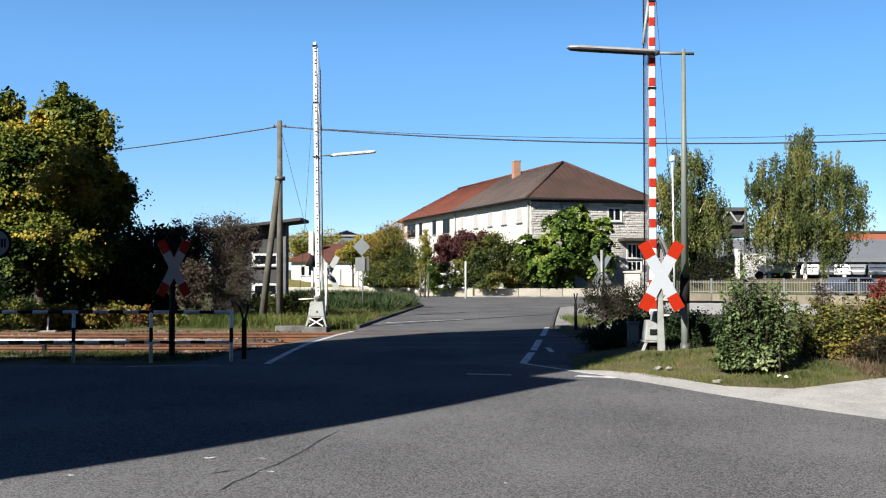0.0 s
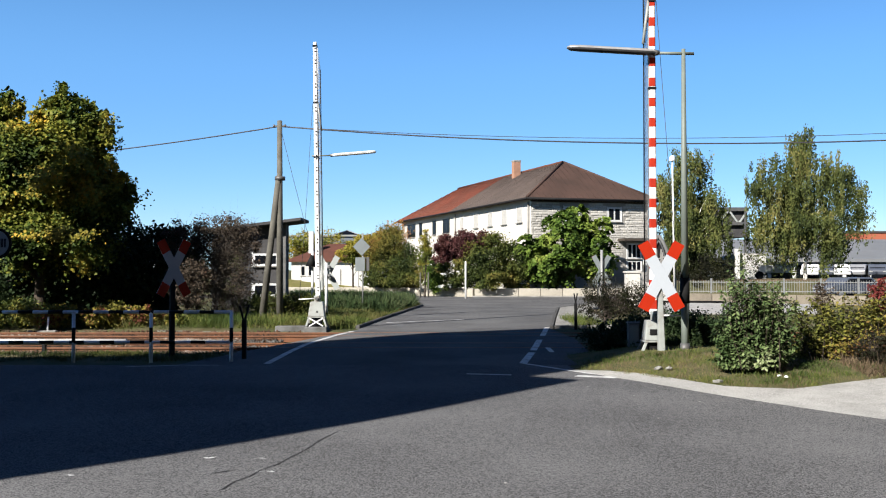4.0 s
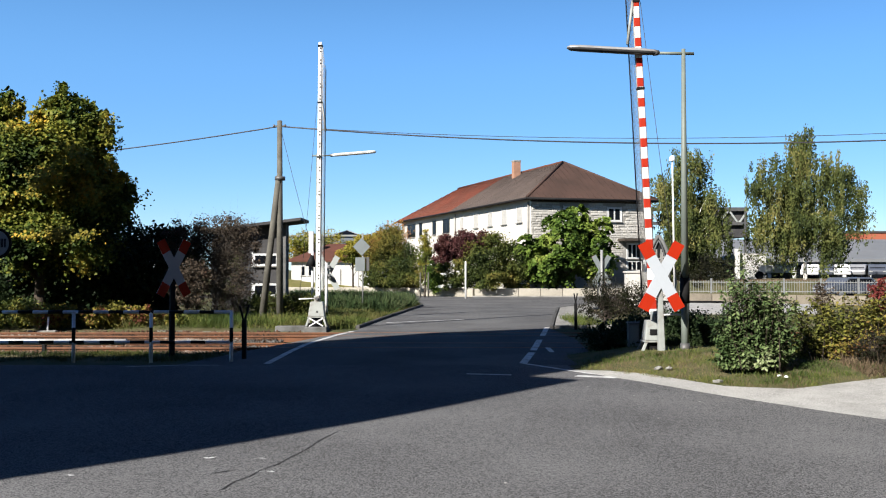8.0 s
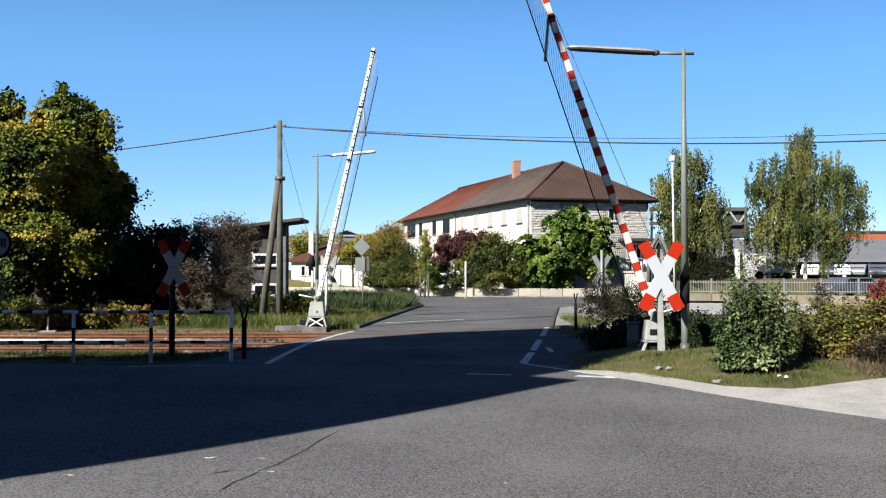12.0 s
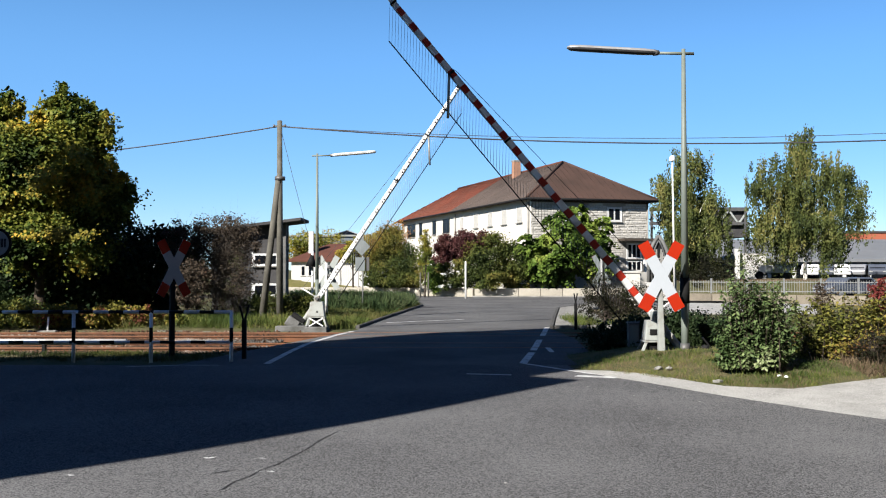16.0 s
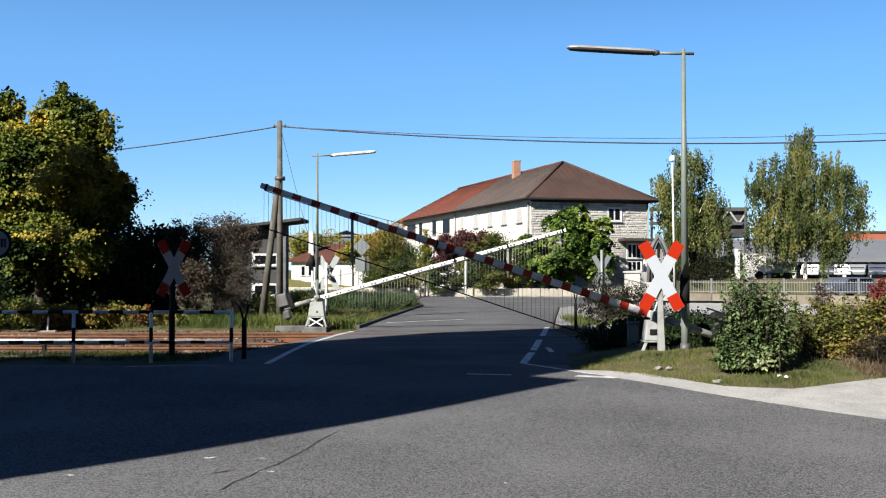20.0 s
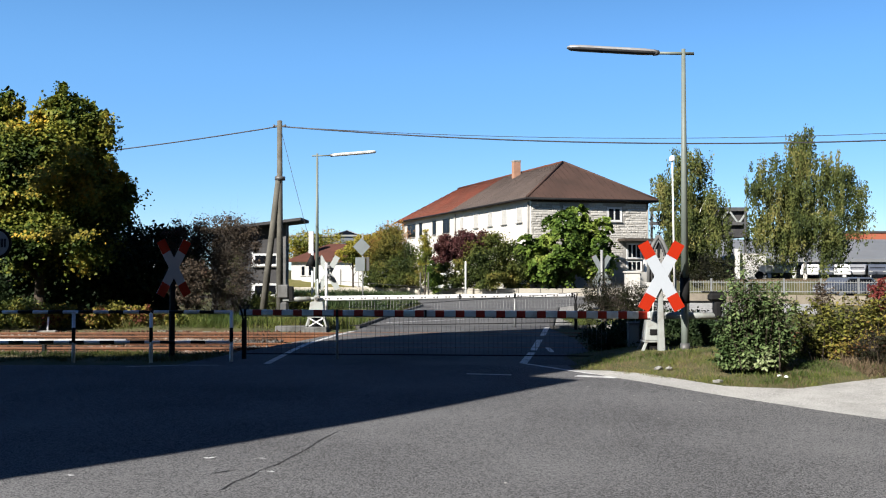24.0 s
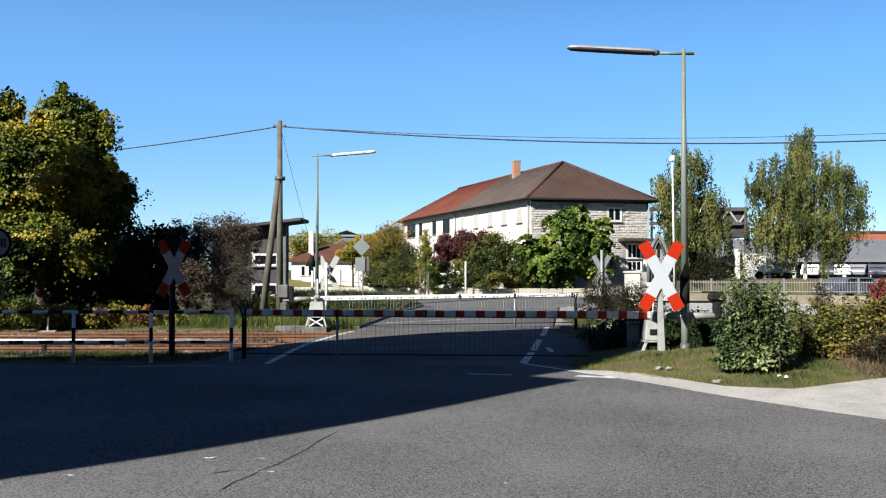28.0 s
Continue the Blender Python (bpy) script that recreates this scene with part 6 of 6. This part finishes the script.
blades("near_track_grass", "rough grass between railing and track", "grass", tufts(420, 40, -16, -4.9, 19.95, 22.3, lambda x, y: True, 47, 0.15), 0.11, L_GRASS, 48, 0.7)
def island(x, y):
    edge = float(np.interp(y, [31, 36, 44, 50, 53, 60], [-2.75, -2.35, -1.65, -1.1, -1.25, -2.1]))
    return x < edge - 0.06


blades("island_grass", "short grass along the kerb of the traffic island", "grass", scatter(30000, -6.5, -1.2, 30.7, 60, island, 51), 0.15, L_GRASS, 52)
blades("herb_tufts", "dark leafy herb tufts on the traffic island", "grass", tufts(260, 50, -9, -1.6, 44, 58, lambda x, y: island(x + 0.5, y), 96, 0.22), 0.5, L_TALL, 97, 0.8, 0.1)
blades("track_tufts", "lush grass tufts beyond the tracks", "grass", tufts(420, 50, -22, -3.0, 30.7, 36.5, lambda x, y: island(x, y), 98, 0.22), 0.2, L_LUSH, 99, 0.75, 0.08)
blades("corner_tufts", "sunlit yellow-green grass tufts round the far fork post", "grass", tufts(60, 60, 4.25, 5.6, 31.0, 35.5, lambda x, y: x > 4.2 + (y - 31) * 0.04, 103, 0.12), 0.3, L_LUSH, 104, 0.6, 0.05)
blades("tall_tufts", "tall bright grass clumps beside the far barrier", "grass", tufts(150, 70, -11, -2.6, 30.8, 34.5, lambda x, y: island(x, y), 101, 0.16), 0.32, L_LUSH, 102, 0.55, 0.05)
blades("island_herbs", "tall dark herbs on the traffic island", "grass", scatter(36000, -9, -1.4, 44, 58, lambda x, y: island(x + 0.35, y) and y > 44.6 + 0.5 * math.sin(x * 2.1), 49), 0.6, L_TALL, 50, 0.6, 0.06)

# ---------------------------------------------------------------- kerbs, slabs and road details
def kerb(name, pts, top, label):
    t = thing(name, label, "kerb", (0, 0, 0), "kerbs", "structure")
    me = Shape().box(-0.485, 0.485, -0.07, 0.07, -0.2, 0.0).mesh("kerb_stone", KERB, 0.02)
    pts = [Vector((*p, 0)) for p in pts]
    for a, b in zip(pts, pts[1:]):
        n = max(1, round((b - a).length))
        d = b - a
        for k in range(n):
            c = a.lerp(b, (k + 0.5) / n)
            piece("kerb_stone", me, t, Matrix.Translation((c.x, c.y, top)) @ Matrix.Rotation(math.atan2(d.y, d.x), 4, "Z"))


kerb("island_kerb", [(-2.75, 31), (-2.35, 36), (-1.65, 44), (-1.1, 50), (-1.25, 53), (-2.1, 60), (-5.6, 64.5), (-13, 65.5)], 0.11, "grey kerb stones round the grassed traffic island")
kerb("pavement_kerb", [(3.5, 31), (4.15, 36), (5.5, 46), (9.0, 53.9)], 0.12, "grey kerb stones along the pavement")
structure("pavement", Shape().prism([(3.6, 31), (5.6, 31), (6.6, 44), (10, 53.8), (9.1, 53.8), (5.6, 46), (4.25, 36)], -0.1, 0.11), CONCRETE, "worn concrete pavement beside the crossing road", "pavement")
structure("street_pavement", Shape().prism([(2.0, 66.35), (34, 66.6), (34, 66.66), (2.1, 67.05)], -0.1, 0.1), CONCRETE, "narrow pavement along the stone wall", "pavement")
fb = thing("barrier_foundation", "weathered concrete foundation under the far barrier", "foundation", (FAR_PIVOT[0], FAR_Y, 0))
part("block", Shape().box(-0.36, 0.36, -0.45, 0.45, -0.25, 0.12), OLD_CONCRETE, fb, "", 0.02)
sl = thing("cable_trough", "concrete cable trough slab beside the far barrier", "cable trough", (-4.726, 30.25, 0))
part("trough", Shape().box(-0.52, 0.48, -0.22, 0.22, -0.25, 0.14), OLD_CONCRETE, sl, "", 0.015)
ct = thing("cable_trough", "long concrete cable trough with separate covers beside the track", "cable trough", (0, 30.2, -0.12))
cme = Shape().box(-0.49, 0.49, -0.17, 0.17, -0.12, 0.1).mesh("cover", CONCRETE, 0.012)
for k in range(14):
    piece("cover", cme, ct, pose(-20.5 + k * 1.0, 0.03 * math.sin(k * 2.3), 0.012 * math.sin(k * 1.7), 0, 0, 0.8 * math.sin(k * 3.1)))
mk = thing("track_marker", "short white marker stake on a grey base", "stake", (-12.291, 29.9, -0.1))
part("stake", Shape().tube((0, 0, 0), (0.02, 0, 0.442 + 0.1), 0.035, 0.03, 8), WHITE_PAINT, mk)
part("base", Shape().box(-0.3, 0.3, -0.12, 0.12, -0.1, 0.12), CONCRETE, mk, "", 0.02)

TAR = material("tar_seam", (0.022, 0.022, 0.023), (0.03, 0.03, 0.03), 0.8, 3, 30, 0.2)


def seam(name, pts, w, mat, label):
    """A thin strip that follows the forecourt."""
    v, n = [], len(pts)
    for i, (x, y) in enumerate(pts):
        k = w * (0.6 + 0.5 * math.sin(i * 2.1) ** 2)
        v += [(x - k / 2, y, rise(y) + 0.0235), (x + k / 2, y + k * 0.4, rise(y + k * 0.4) + 0.0235)]
    f = [(2 * i, 2 * i + 1, 2 * i + 3, 2 * i + 2) for i in range(n - 1)]
    return structure(name, Shape().add(v, f), mat, label, "road seam")


seam("asphalt_seam_1", [(-1.91, 8.327), (-1.875, 8.682), (-1.785, 8.944), (-1.748, 9.274), (-1.643, 9.546), (-1.573, 9.985), (-1.486, 10.399), (-1.409, 11.033), (-1.267, 11.624)], 0.022, TAR, "dark crack running across the asphalt")
seam("asphalt_seam_2", [(-2.171, 9.068), (-2.114, 9.119), (-2.046, 9.222), (-1.928, 9.248)], 0.08, TAR, "dark patch in the asphalt")
seam("paint_trace_1", [(-1.771, 9.196), (-1.713, 9.17), (-1.664, 9.196), (-1.606, 9.144)], 0.06, ROAD_PAINT, "trace of white paint on the asphalt")
seam("paint_trace_2", [(-2.46, 9.954), (-2.399, 9.894), (-2.374, 9.985)], 0.06, ROAD_PAINT, "trace of white paint on the asphalt")
seam("paint_trace_3", [(-1.935, 9.894), (-1.895, 9.924), (-1.831, 9.894)], 0.04, ROAD_PAINT, "trace of white paint on the asphalt")
seam("paint_trace_4", [(-3.505, 9.018), (-3.444, 8.968)], 0.05, ROAD_PAINT, "trace of white paint on the asphalt")
# Pale rim of the asphalt, drawn as two thin paint stripes.
stripe("asphalt_rim_1", (-6.15, 18.66), (-5.2, 19.0), 0.035)
stripe("asphalt_rim_2", (-5.2, 19.0), (-4.43, 18.98), 0.035)
stripe("edge_line_11", (0.429, 17.415), (1.223, 17.23), 0.10)
stripe("edge_line_12", (2.529, 23.29), (2.495, 22.025), 0.12)


def lumps(name, label, category, spots, mat, seed, size):
    """Small loose pieces, each an object of its own."""
    rng = np.random.default_rng(seed)
    for x, y, z in spots:
        bm = bmesh.new()
        bmesh.ops.create_icosphere(bm, subdivisions=1, radius=1)
        sc = np.array([1.3, 0.9, 0.55]) * size * rng.uniform(0.7, 1.3)
        for v in bm.verts:
            v.co = Vector([v.co[k] * sc[k] * rng.uniform(0.75, 1.2) for k in range(3)])
        me = bpy.data.meshes.new(name)
        bm.to_mesh(me)
        bm.free()
        me.materials.append(mat)
        ob = new(name, me)
        ob.matrix_basis = pose(x, y, z, 0, 0, float(rng.uniform(0, 360)))
        tagged(ob, label, category, name + "s")


lumps("litter", "crumpled white paper litter on the grass", "litter", [(5.764, 16.5, ground_z(5.8, 16.5) + 0.05), (5.845, 16.4, ground_z(5.9, 16.4) + 0.05)], PLASTIC, 61, 0.04)
lumps("stone", "pale stone lying in the verge grass", "stone", [(3.899, 17.4, ground_z(3.9, 17.4) + 0.03), (4.059, 17.3, ground_z(4.1, 17.3) + 0.04), (4.602, 16.1, ground_z(4.6, 16.1) + 0.03), (5.755, 17.6, ground_z(5.8, 17.6) + 0.04)], CONCRETE, 62, 0.075)
lumps("pebble", "small pale pebble on the asphalt", "pebble", [(x, y, rise(y) + 0.03) for x, y in ((2.817, 12.615), (1.131, 15.072), (0.558, 8.59), (2.893, 14.598), (4.098, 14.091), (2.328, 15.503), (2.003, 11.624), (3.735, 14.031))], GRAVEL, 63, 0.012)


# ---------------------------------------------------------------- yard on the far right
def bar_fence(name, label, p, q, h, gap, z0=0.0):
    t = thing(name, label, "fence", (*p, z0))
    d = Vector((q[0] - p[0], q[1] - p[1], 0))
    n = int(d.length / gap)
    for z in (0.12, h - 0.12):
        part("rail", Shape().bar((0, 0, z), d + Vector((0, 0, z)), 0.05, 0.03), GALV, t)
    me = Shape().box(-0.012, 0.012, -0.008, 0.008, 0.02, h).mesh("picket", GALV)
    pm = Shape().box(-0.05, 0.05, -0.05, 0.05, 0, h + 0.12).mesh("post", GALV)
    for k in range(n + 1):
        m = Matrix.Translation(d * (k / n) + Vector((0, 0.02, 0)))
        piece("post" if k % 14 == 0 else "picket", pm if k % 14 == 0 else me, t, m)
    return t


bar_fence("yard_fence", "pale metal picket fence on the yard wall", (14.236, 58.796), (30.669, 55.757), 0.8, 0.15, 0.48)
bar_fence("garden_fence", "low picket fence below the house", (9.825, 61.014), (14.379, 61.014), 0.9, 0.13, 0.0)
rl_ = thing("track_railing", "black pipe railing on the far side of the tracks", "railing", (0, 33.5, 0))
part("rail", Shape().tube((5.733, 0, 0.817), (9.87, 0, 0.778), 0.035), BLACK_PAINT, rl_)
for px_ in (5.832, 7.211, 8.55, 9.772):
    part("post", Shape().tube((px_, 0, -0.1), (px_, 0, 0.817), 0.035), BLACK_PAINT, rl_)
ws = thing("white_wall", "white plastered yard wall with a coping behind the birches", "wall", (27.998, 88, 1.05))
part("wall", Shape().box(-1.15, 1.6, 0, 0.3, -0.1, 3.246 - 1.05), PLASTER_B, ws)
part("coping", Shape().box(-1.2, 1.65, -0.05, 0.35, 3.246 - 1.045, 3.401 - 1.05), STONE, ws, "", 0.02)
part("post", Shape().box(-1.35, -0.95, -0.5, -0.2, -0.1, 3.815 - 1.05), PLASTER_B, ws)
bt = thing("box_trailer", "white box trailer parked in the yard", "trailer", (28.948, 84, 1.05))
part("box", Shape().box(-0.7, 1.6, 0, 2.2, 0.6, 2.295 - 1.05), CAR_WHITE, bt, "", 0.04)
for px_ in (-1.2, 1.2):
    part("wheel", Shape().tube((px_, 0.05, 0.36), (px_, 0.3, 0.36), 0.36, n=16), RUBBER, bt)


def parked_car(x, y, paint, label, van=False, turn=0, z=1.05):
    t = thing("parked_car", label, "car", (x, y, z), "parked cars", turn=turn)
    h = 1.9 if van else 1.42
    prof = [(-2.1, 0.35), (2.1, 0.35), (2.15, 0.75), (1.95, 0.95), (1.2, 1.0), (0.65, h), (-1.5, h), (-2.05, 1.05)]
    n = len(prof)
    b = Shape().add([(a, s_, c) for s_ in (-0.85, 0.85) for a, c in prof], [tuple(range(n)), tuple(range(n, 2 * n))] + [(i, (i + 1) % n, n + (i + 1) % n, n + i) for i in range(n)])
    body = part("body", b, paint, t, "", 0.07)
    for s_ in (-1, 1):
        part("side_window", Shape().add([(a, s_ * 0.856, c) for a, c in ((-1.75, 1.02), (0.95, 1.02), (0.55, h - 0.12), (-1.42, h - 0.12))], [(0, 1, 2, 3)]), GLASS, body)
        for a in (-1.3, 1.35):
            w = part("wheel", Shape().tube((a, s_ * 0.66, 0.32), (a, s_ * 0.88, 0.32), 0.32, n=18), RUBBER, t)
            part("rim", Shape().tube((a, s_ * 0.881, 0.32), (a, s_ * 0.886, 0.32), 0.2, n=14), GALV, w)
    part("windscreen", Shape().add([(1.17, -0.7, 1.03), (1.17, 0.7, 1.03), (0.70, 0.66, h - 0.06), (0.70, -0.66, h - 0.06)], [(0, 1, 2, 3)]), GLASS, body)
    for s_ in (-0.62, 0.62):
        part("headlight", Shape().box(2.08, 2.16, s_ - 0.16, s_ + 0.16, 0.62, 0.74), GALV, body, "", 0.02)
    return t


parked_car(37.194, 97, CAR_WHITE, "white car parked in front of the hall", False, 244)
parked_car(38.677, 97, CAR_DARK, "dark car parked in front of the hall", False, 246)
parked_car(39.953, 96.5, CAR_WHITE, "white car parked in front of the hall", False, 250)
parked_car(41.871, 97, CAR_SILVER, "silver car parked in front of the hall", False, 242)
parked_car(43.585, 96.5, CAR_DARK, "dark car parked in front of the hall", False, 248)
parked_car(26.6, 63.5, CAR_DARK, "dark blue car parked behind the picket fence", False, 205, 0.0)
structure("yard_gravel", Shape().prism([(8.4, 41), (16, 41), (20, 52), (14, 56), (11, 52)], -0.1, 0.05), GRAVEL, "pale gravel strip behind the tracks", "gravel")
gp = thing("gate_pillar", "pale stone gate pillar beside the garden fence", "pillar", (9.851, 50, 0))
part("shaft", Shape().box(-0.36, 0.36, -0.3, 0.3, -0.1, 1.724), STONE, gp, "", 0.02)
part("cap", Shape().box(-0.42, 0.42, -0.36, 0.36, 1.724 + 0.002, 1.841), STONE, gp, "", 0.02)


def arch():
    """A pointed wooden arch with a carved lattice, standing by the house."""
    t = thing("carved_arch", "grey weathered wooden arch with carved lattice", "sculpture", (13.03, 58, 0))
    zb, zt = 1.15, 3.982
    hw = 0.62
    rise_ = [(hw * (1 - f ** 2.2), zb + 1.0 + (zt - zb - 1.0) * f) for f in np.linspace(0, 0.98, 9)]
    pts = [(-hw, 0, zb)] + [(-x, 0, z) for x, z in rise_] + [(x, 0, z) for x, z in rise_[::-1]] + [(hw, 0, zb)]
    part("frame", Shape().path(pts, 0.11, 8), OLD_CONCRETE, t)
    part("inner_frame", Shape().path([(x * 0.68, -0.02, zb + (z - zb) * 0.9) for x, y, z in pts], 0.05, 6), DARK_STEEL, t)
    for k in range(4):
        x = -0.27 + 0.18 * k
        part("bar", Shape().bar((x, 0, zb + 0.4), (x + 0.06 * (-1) ** k, 0, zt - 0.75 - abs(x) * 0.9), 0.09, 0.05), CONCRETE, t)
    part("cross_bar", Shape().bar((-0.4, -0.03, zb + 1.3), (0.4, -0.03, zb + 1.55), 0.09, 0.05), CONCRETE, t)
    part("panel", Shape().add([(x * 0.9, 0.05 + d, zb + (z - zb) * 0.96) for d in (0, 0.05) for x, y, z in pts], [tuple(range(len(pts))), tuple(range(len(pts), 2 * len(pts)))] + [(i, (i + 1) % len(pts), len(pts) + (i + 1) % len(pts), len(pts) + i) for i in range(len(pts))]), BLACK_PAINT, t, "black panel behind the lattice")
    part("pedestal", Shape().box(-0.8, 0.8, -0.3, 0.3, -0.1, zb), STONE, t, "", 0.03)


arch()
for px_ in (-5.378, -5.081, -4.785, -1.553, -1.009):
    yy = 72 if px_ < -3 else 66
    st = thing("tree_stake", "slim wooden stake supporting a young tree", "stake", (px_, yy, 0), "tree stakes")
    part("stake", Shape().tube((0, 0, 0), (0, 0, 1.75), 0.055, 0.05, 8), POLE_WOOD, st)

plant("garden_shrub", "dark green and yellowish garden shrubs at the street corner", "shrub", (-2.881, 71, 0), [blob((-3.507, 71, 1.817), 1.1, 1.2), blob((-2.046, 71, 1.733), 0.9, 1.1), blob((-1.298, 69, 1.413), 0.7, 0.9), blob((-2.626, 72, 2.577), 1.0, 1.3), blob((-2.84, 70, 1.118), 1.6, 0.6), blob((-1.112, 70, 2.312), 0.6, 1.1), blob((-5.177, 71, 1.608), 1.0, 1.0), blob((-3.924, 71, 1.065), 2.2, 0.6)], 0.13, L_OLIVE, 22000, 34, trunk=0.05, clumps=40)
plant("yellow_tree", "yellow-green garden tree beside the bungalow", "tree", (-6.524, 86, 0), [blob((-6.78, 86, 3.316), 1.2, 1.6), blob((-5.87, 86, 3.822), 1.4, 1.5)], 0.16, L_YELLOW, 8000, 35, trunk=0.1, clumps=34)
# Two hedges added where shade lies; their near-black leaves paint it deeper.
plant("shade_undergrowth", "bramble hedge added to fill the shade behind the near barrier with dark leaves", "shrub", (4.8, 22.1, 0.0), [blob((3.75, 22.3, 0.2), 0.6, 0.45), blob((4.35, 22.1, 0.35), 0.6, 0.55), blob((4.9, 22.1, 0.38), 0.6, 0.55), blob((5.45, 22.0, 0.38), 0.6, 0.55), blob((5.95, 22.0, 0.36), 0.45, 0.55), blob((6.35, 22.1, 0.3), 0.4, 0.5), blob((4.8, 21.7, 0.2), 1.1, 0.3)], 0.07, L_DARK, 30000, 33, trunk=0.02, trunk_top=0.3, clumps=50, shell=0.4)
plant("shade_brambles", "brambles added between the tracks to fill the shade with dark leaves", "shrub", (6.6, 26.05, -0.2), [blob((5.2, 26.05, 0.25), 0.7, 0.5), blob((6.3, 26.1, 0.3), 0.8, 0.55), blob((7.4, 26.0, 0.28), 0.8, 0.55), blob((8.4, 26.0, 0.2), 0.6, 0.45)], 0.08, L_DARK, 14000, 37, trunk=0.02, trunk_top=0.3, clumps=40, shell=0.4)
shoots("corner_hedge", "dense green garden hedge at the street corner", "hedge", (-3.8, 72.0, 0), [blob((-5.0, 72.0, 0.9), 0.8, 0.9), blob((-4.0, 72.0, 0.8), 0.9, 0.85), blob((-3.0, 72.0, 0.9), 0.9, 1.0), blob((-2.1, 71.6, 0.8), 0.7, 0.9)], 0.2, L_OLIVE, 260, 40, 64, foot=0.5, reach=0.2, bare=0.05, thick=0.02, aspect=0.7)
rc = thing("relay_cabinet", "narrow grey relay cabinet in the shade beside the barrier", "cabinet", (4.2, 21.25, 0.2))
part("body", Shape().box(-0.12, 0.12, -0.1, 0.1, -0.1, 0.52), OLD_CONCRETE, rc, "", 0.01)
part("roof", Shape().box(-0.14, 0.14, -0.12, 0.12, 0.521, 0.55), DARK_STEEL, rc, "", 0.006)
part("door", Shape().box(-0.095, 0.095, -0.108, -0.101, 0.02, 0.48), GREY_BACK, rc, "", 0.003)


def loose_stones(name, label, n, x0, x1, y0, y1, z, size, mat, seed):
    """Many small angular stones in one mesh."""
    rng = np.random.default_rng(seed)
    base = np.array([(1, 0, 0), (-1, 0, 0), (0, 1, 0), (0, -1, 0), (0, 0, 1), (0, 0, -1)], float)
    tri = np.array([(0, 2, 4), (2, 1, 4), (1, 3, 4), (3, 0, 4), (2, 0, 5), (1, 2, 5), (3, 1, 5), (0, 3, 5)])
    c = np.stack([rng.uniform(x0, x1, n), rng.uniform(y0, y1, n), np.full(n, z)], axis=1)
    k = rng.uniform(0.5, 1.2, (n, 1, 3)) * size * rng.uniform(0.5, 1.3, (n, 1, 1))
    a = rng.uniform(0, 6.28, n)
    v = (base[None] + rng.normal(size=(n, 6, 3)) * 0.15) * k
    x, y = v[..., 0].copy(), v[..., 1].copy()
    v[..., 0] = x * np.cos(a)[:, None] - y * np.sin(a)[:, None]
    v[..., 1] = x * np.sin(a)[:, None] + y * np.cos(a)[:, None]
    v += c[:, None, :]
    f = tri[None] + (np.arange(n) * 6)[:, None, None]
    me = bpy.data.meshes.new(name)
    me.vertices.add(6 * n)
    me.vertices.foreach_set("co", v.reshape(-1).astype(np.float32))
    me.loops.add(24 * n)
    me.loops.foreach_set("vertex_index", f.reshape(-1).astype(np.int32))
    me.polygons.add(8 * n)
    me.polygons.foreach_set("loop_start", np.arange(0, 24 * n, 3, dtype=np.int32))
    me.update(calc_edges=True)
    me.materials.append(mat)
    return tagged(new(name, me), label, "stones", "", "stuff")


STONE_RUST = foliage("rusty_ballast_stones", [(0.018, 0.013, 0.010), (0.042, 0.027, 0.018), (0.085, 0.05, 0.032), (0.22, 0.175, 0.14)], 0.9, 0.0)
STONE_GREY = foliage("grey_ballast_stones", [(0.05, 0.046, 0.042), (0.09, 0.084, 0.078), (0.14, 0.135, 0.128), (0.22, 0.215, 0.205)], 0.9, 0.0)
STONE_PALE = foliage("pale_gravel_stones", [(0.17, 0.167, 0.16), (0.25, 0.245, 0.235), (0.30, 0.295, 0.283), (0.35, 0.345, 0.33)], 0.9, 0.0)
for k, (a, b) in enumerate(((22.5, 25.6), (26.6, 29.7))):
    loose_stones("ballast_stones", "angular rust-stained ballast stones between the rails", 14000, -17, -4.7, a, b, -0.09, 0.055, STONE_RUST, 71 + k)
loose_stones("ballast_stones", "pale ballast stones at the edge of the road", 420, -4.856, -3.9, 22.6, 24.3, -0.07, 0.06, STONE_GREY, 74)
loose_stones("ballast_stones", "pale ballast stones between the two tracks", 230, -7.2, -4.4, 25.0, 26.6, -0.05, 0.06, STONE_GREY, 76)


loose_stones("track_rubble", "grey and rusty rubble stones along the edge of the track", 1800, -22, -4.4, 29.85, 30.75, -0.03, 0.045, STONE_RUST, 75)


def on_shoulder(n, seed):
    rng = np.random.default_rng(seed)
    out = []
    while len(out) < n:
        x = rng.uniform(2.6, 9.5)
        lo = float(np.interp(x, [2.4, 3.1, 4.08, 5.75, 7.3, 9.4], [18.1, 16.7, 14.95, 12.65, 10.7, 9.1]))
        hi = float(np.interp(x, [2.2, 3.0, 3.5, 4.6, 5.6, 7.0, 8.2, 12], [18.3, 17.75, 17.2, 15.7, 15.4, 16.2, 16.7, 17.7]))
        y = rng.uniform(lo - 0.12, hi + 0.04)
        out.append((x, y, ground_z(x, y) + 0.012))
    return out


def pebbles(n, seed):
    """Gravel grains spread over the shoulder."""
    ob = loose_stones("gravel_grains", "pale loose gravel grains on the shoulder", n, 0, 0, 0, 0, 0, 0.0075, STONE_PALE, seed)
    p = np.repeat(np.array(on_shoulder(n, seed + 1)), 6, axis=0)
    co = np.empty(18 * n, np.float32)
    ob.data.vertices.foreach_get("co", co)
    ob.data.vertices.foreach_set("co", (co.reshape(-1, 3) + p).reshape(-1).astype(np.float32))
    ob.data.update()


pebbles(12000, 81)

motions()
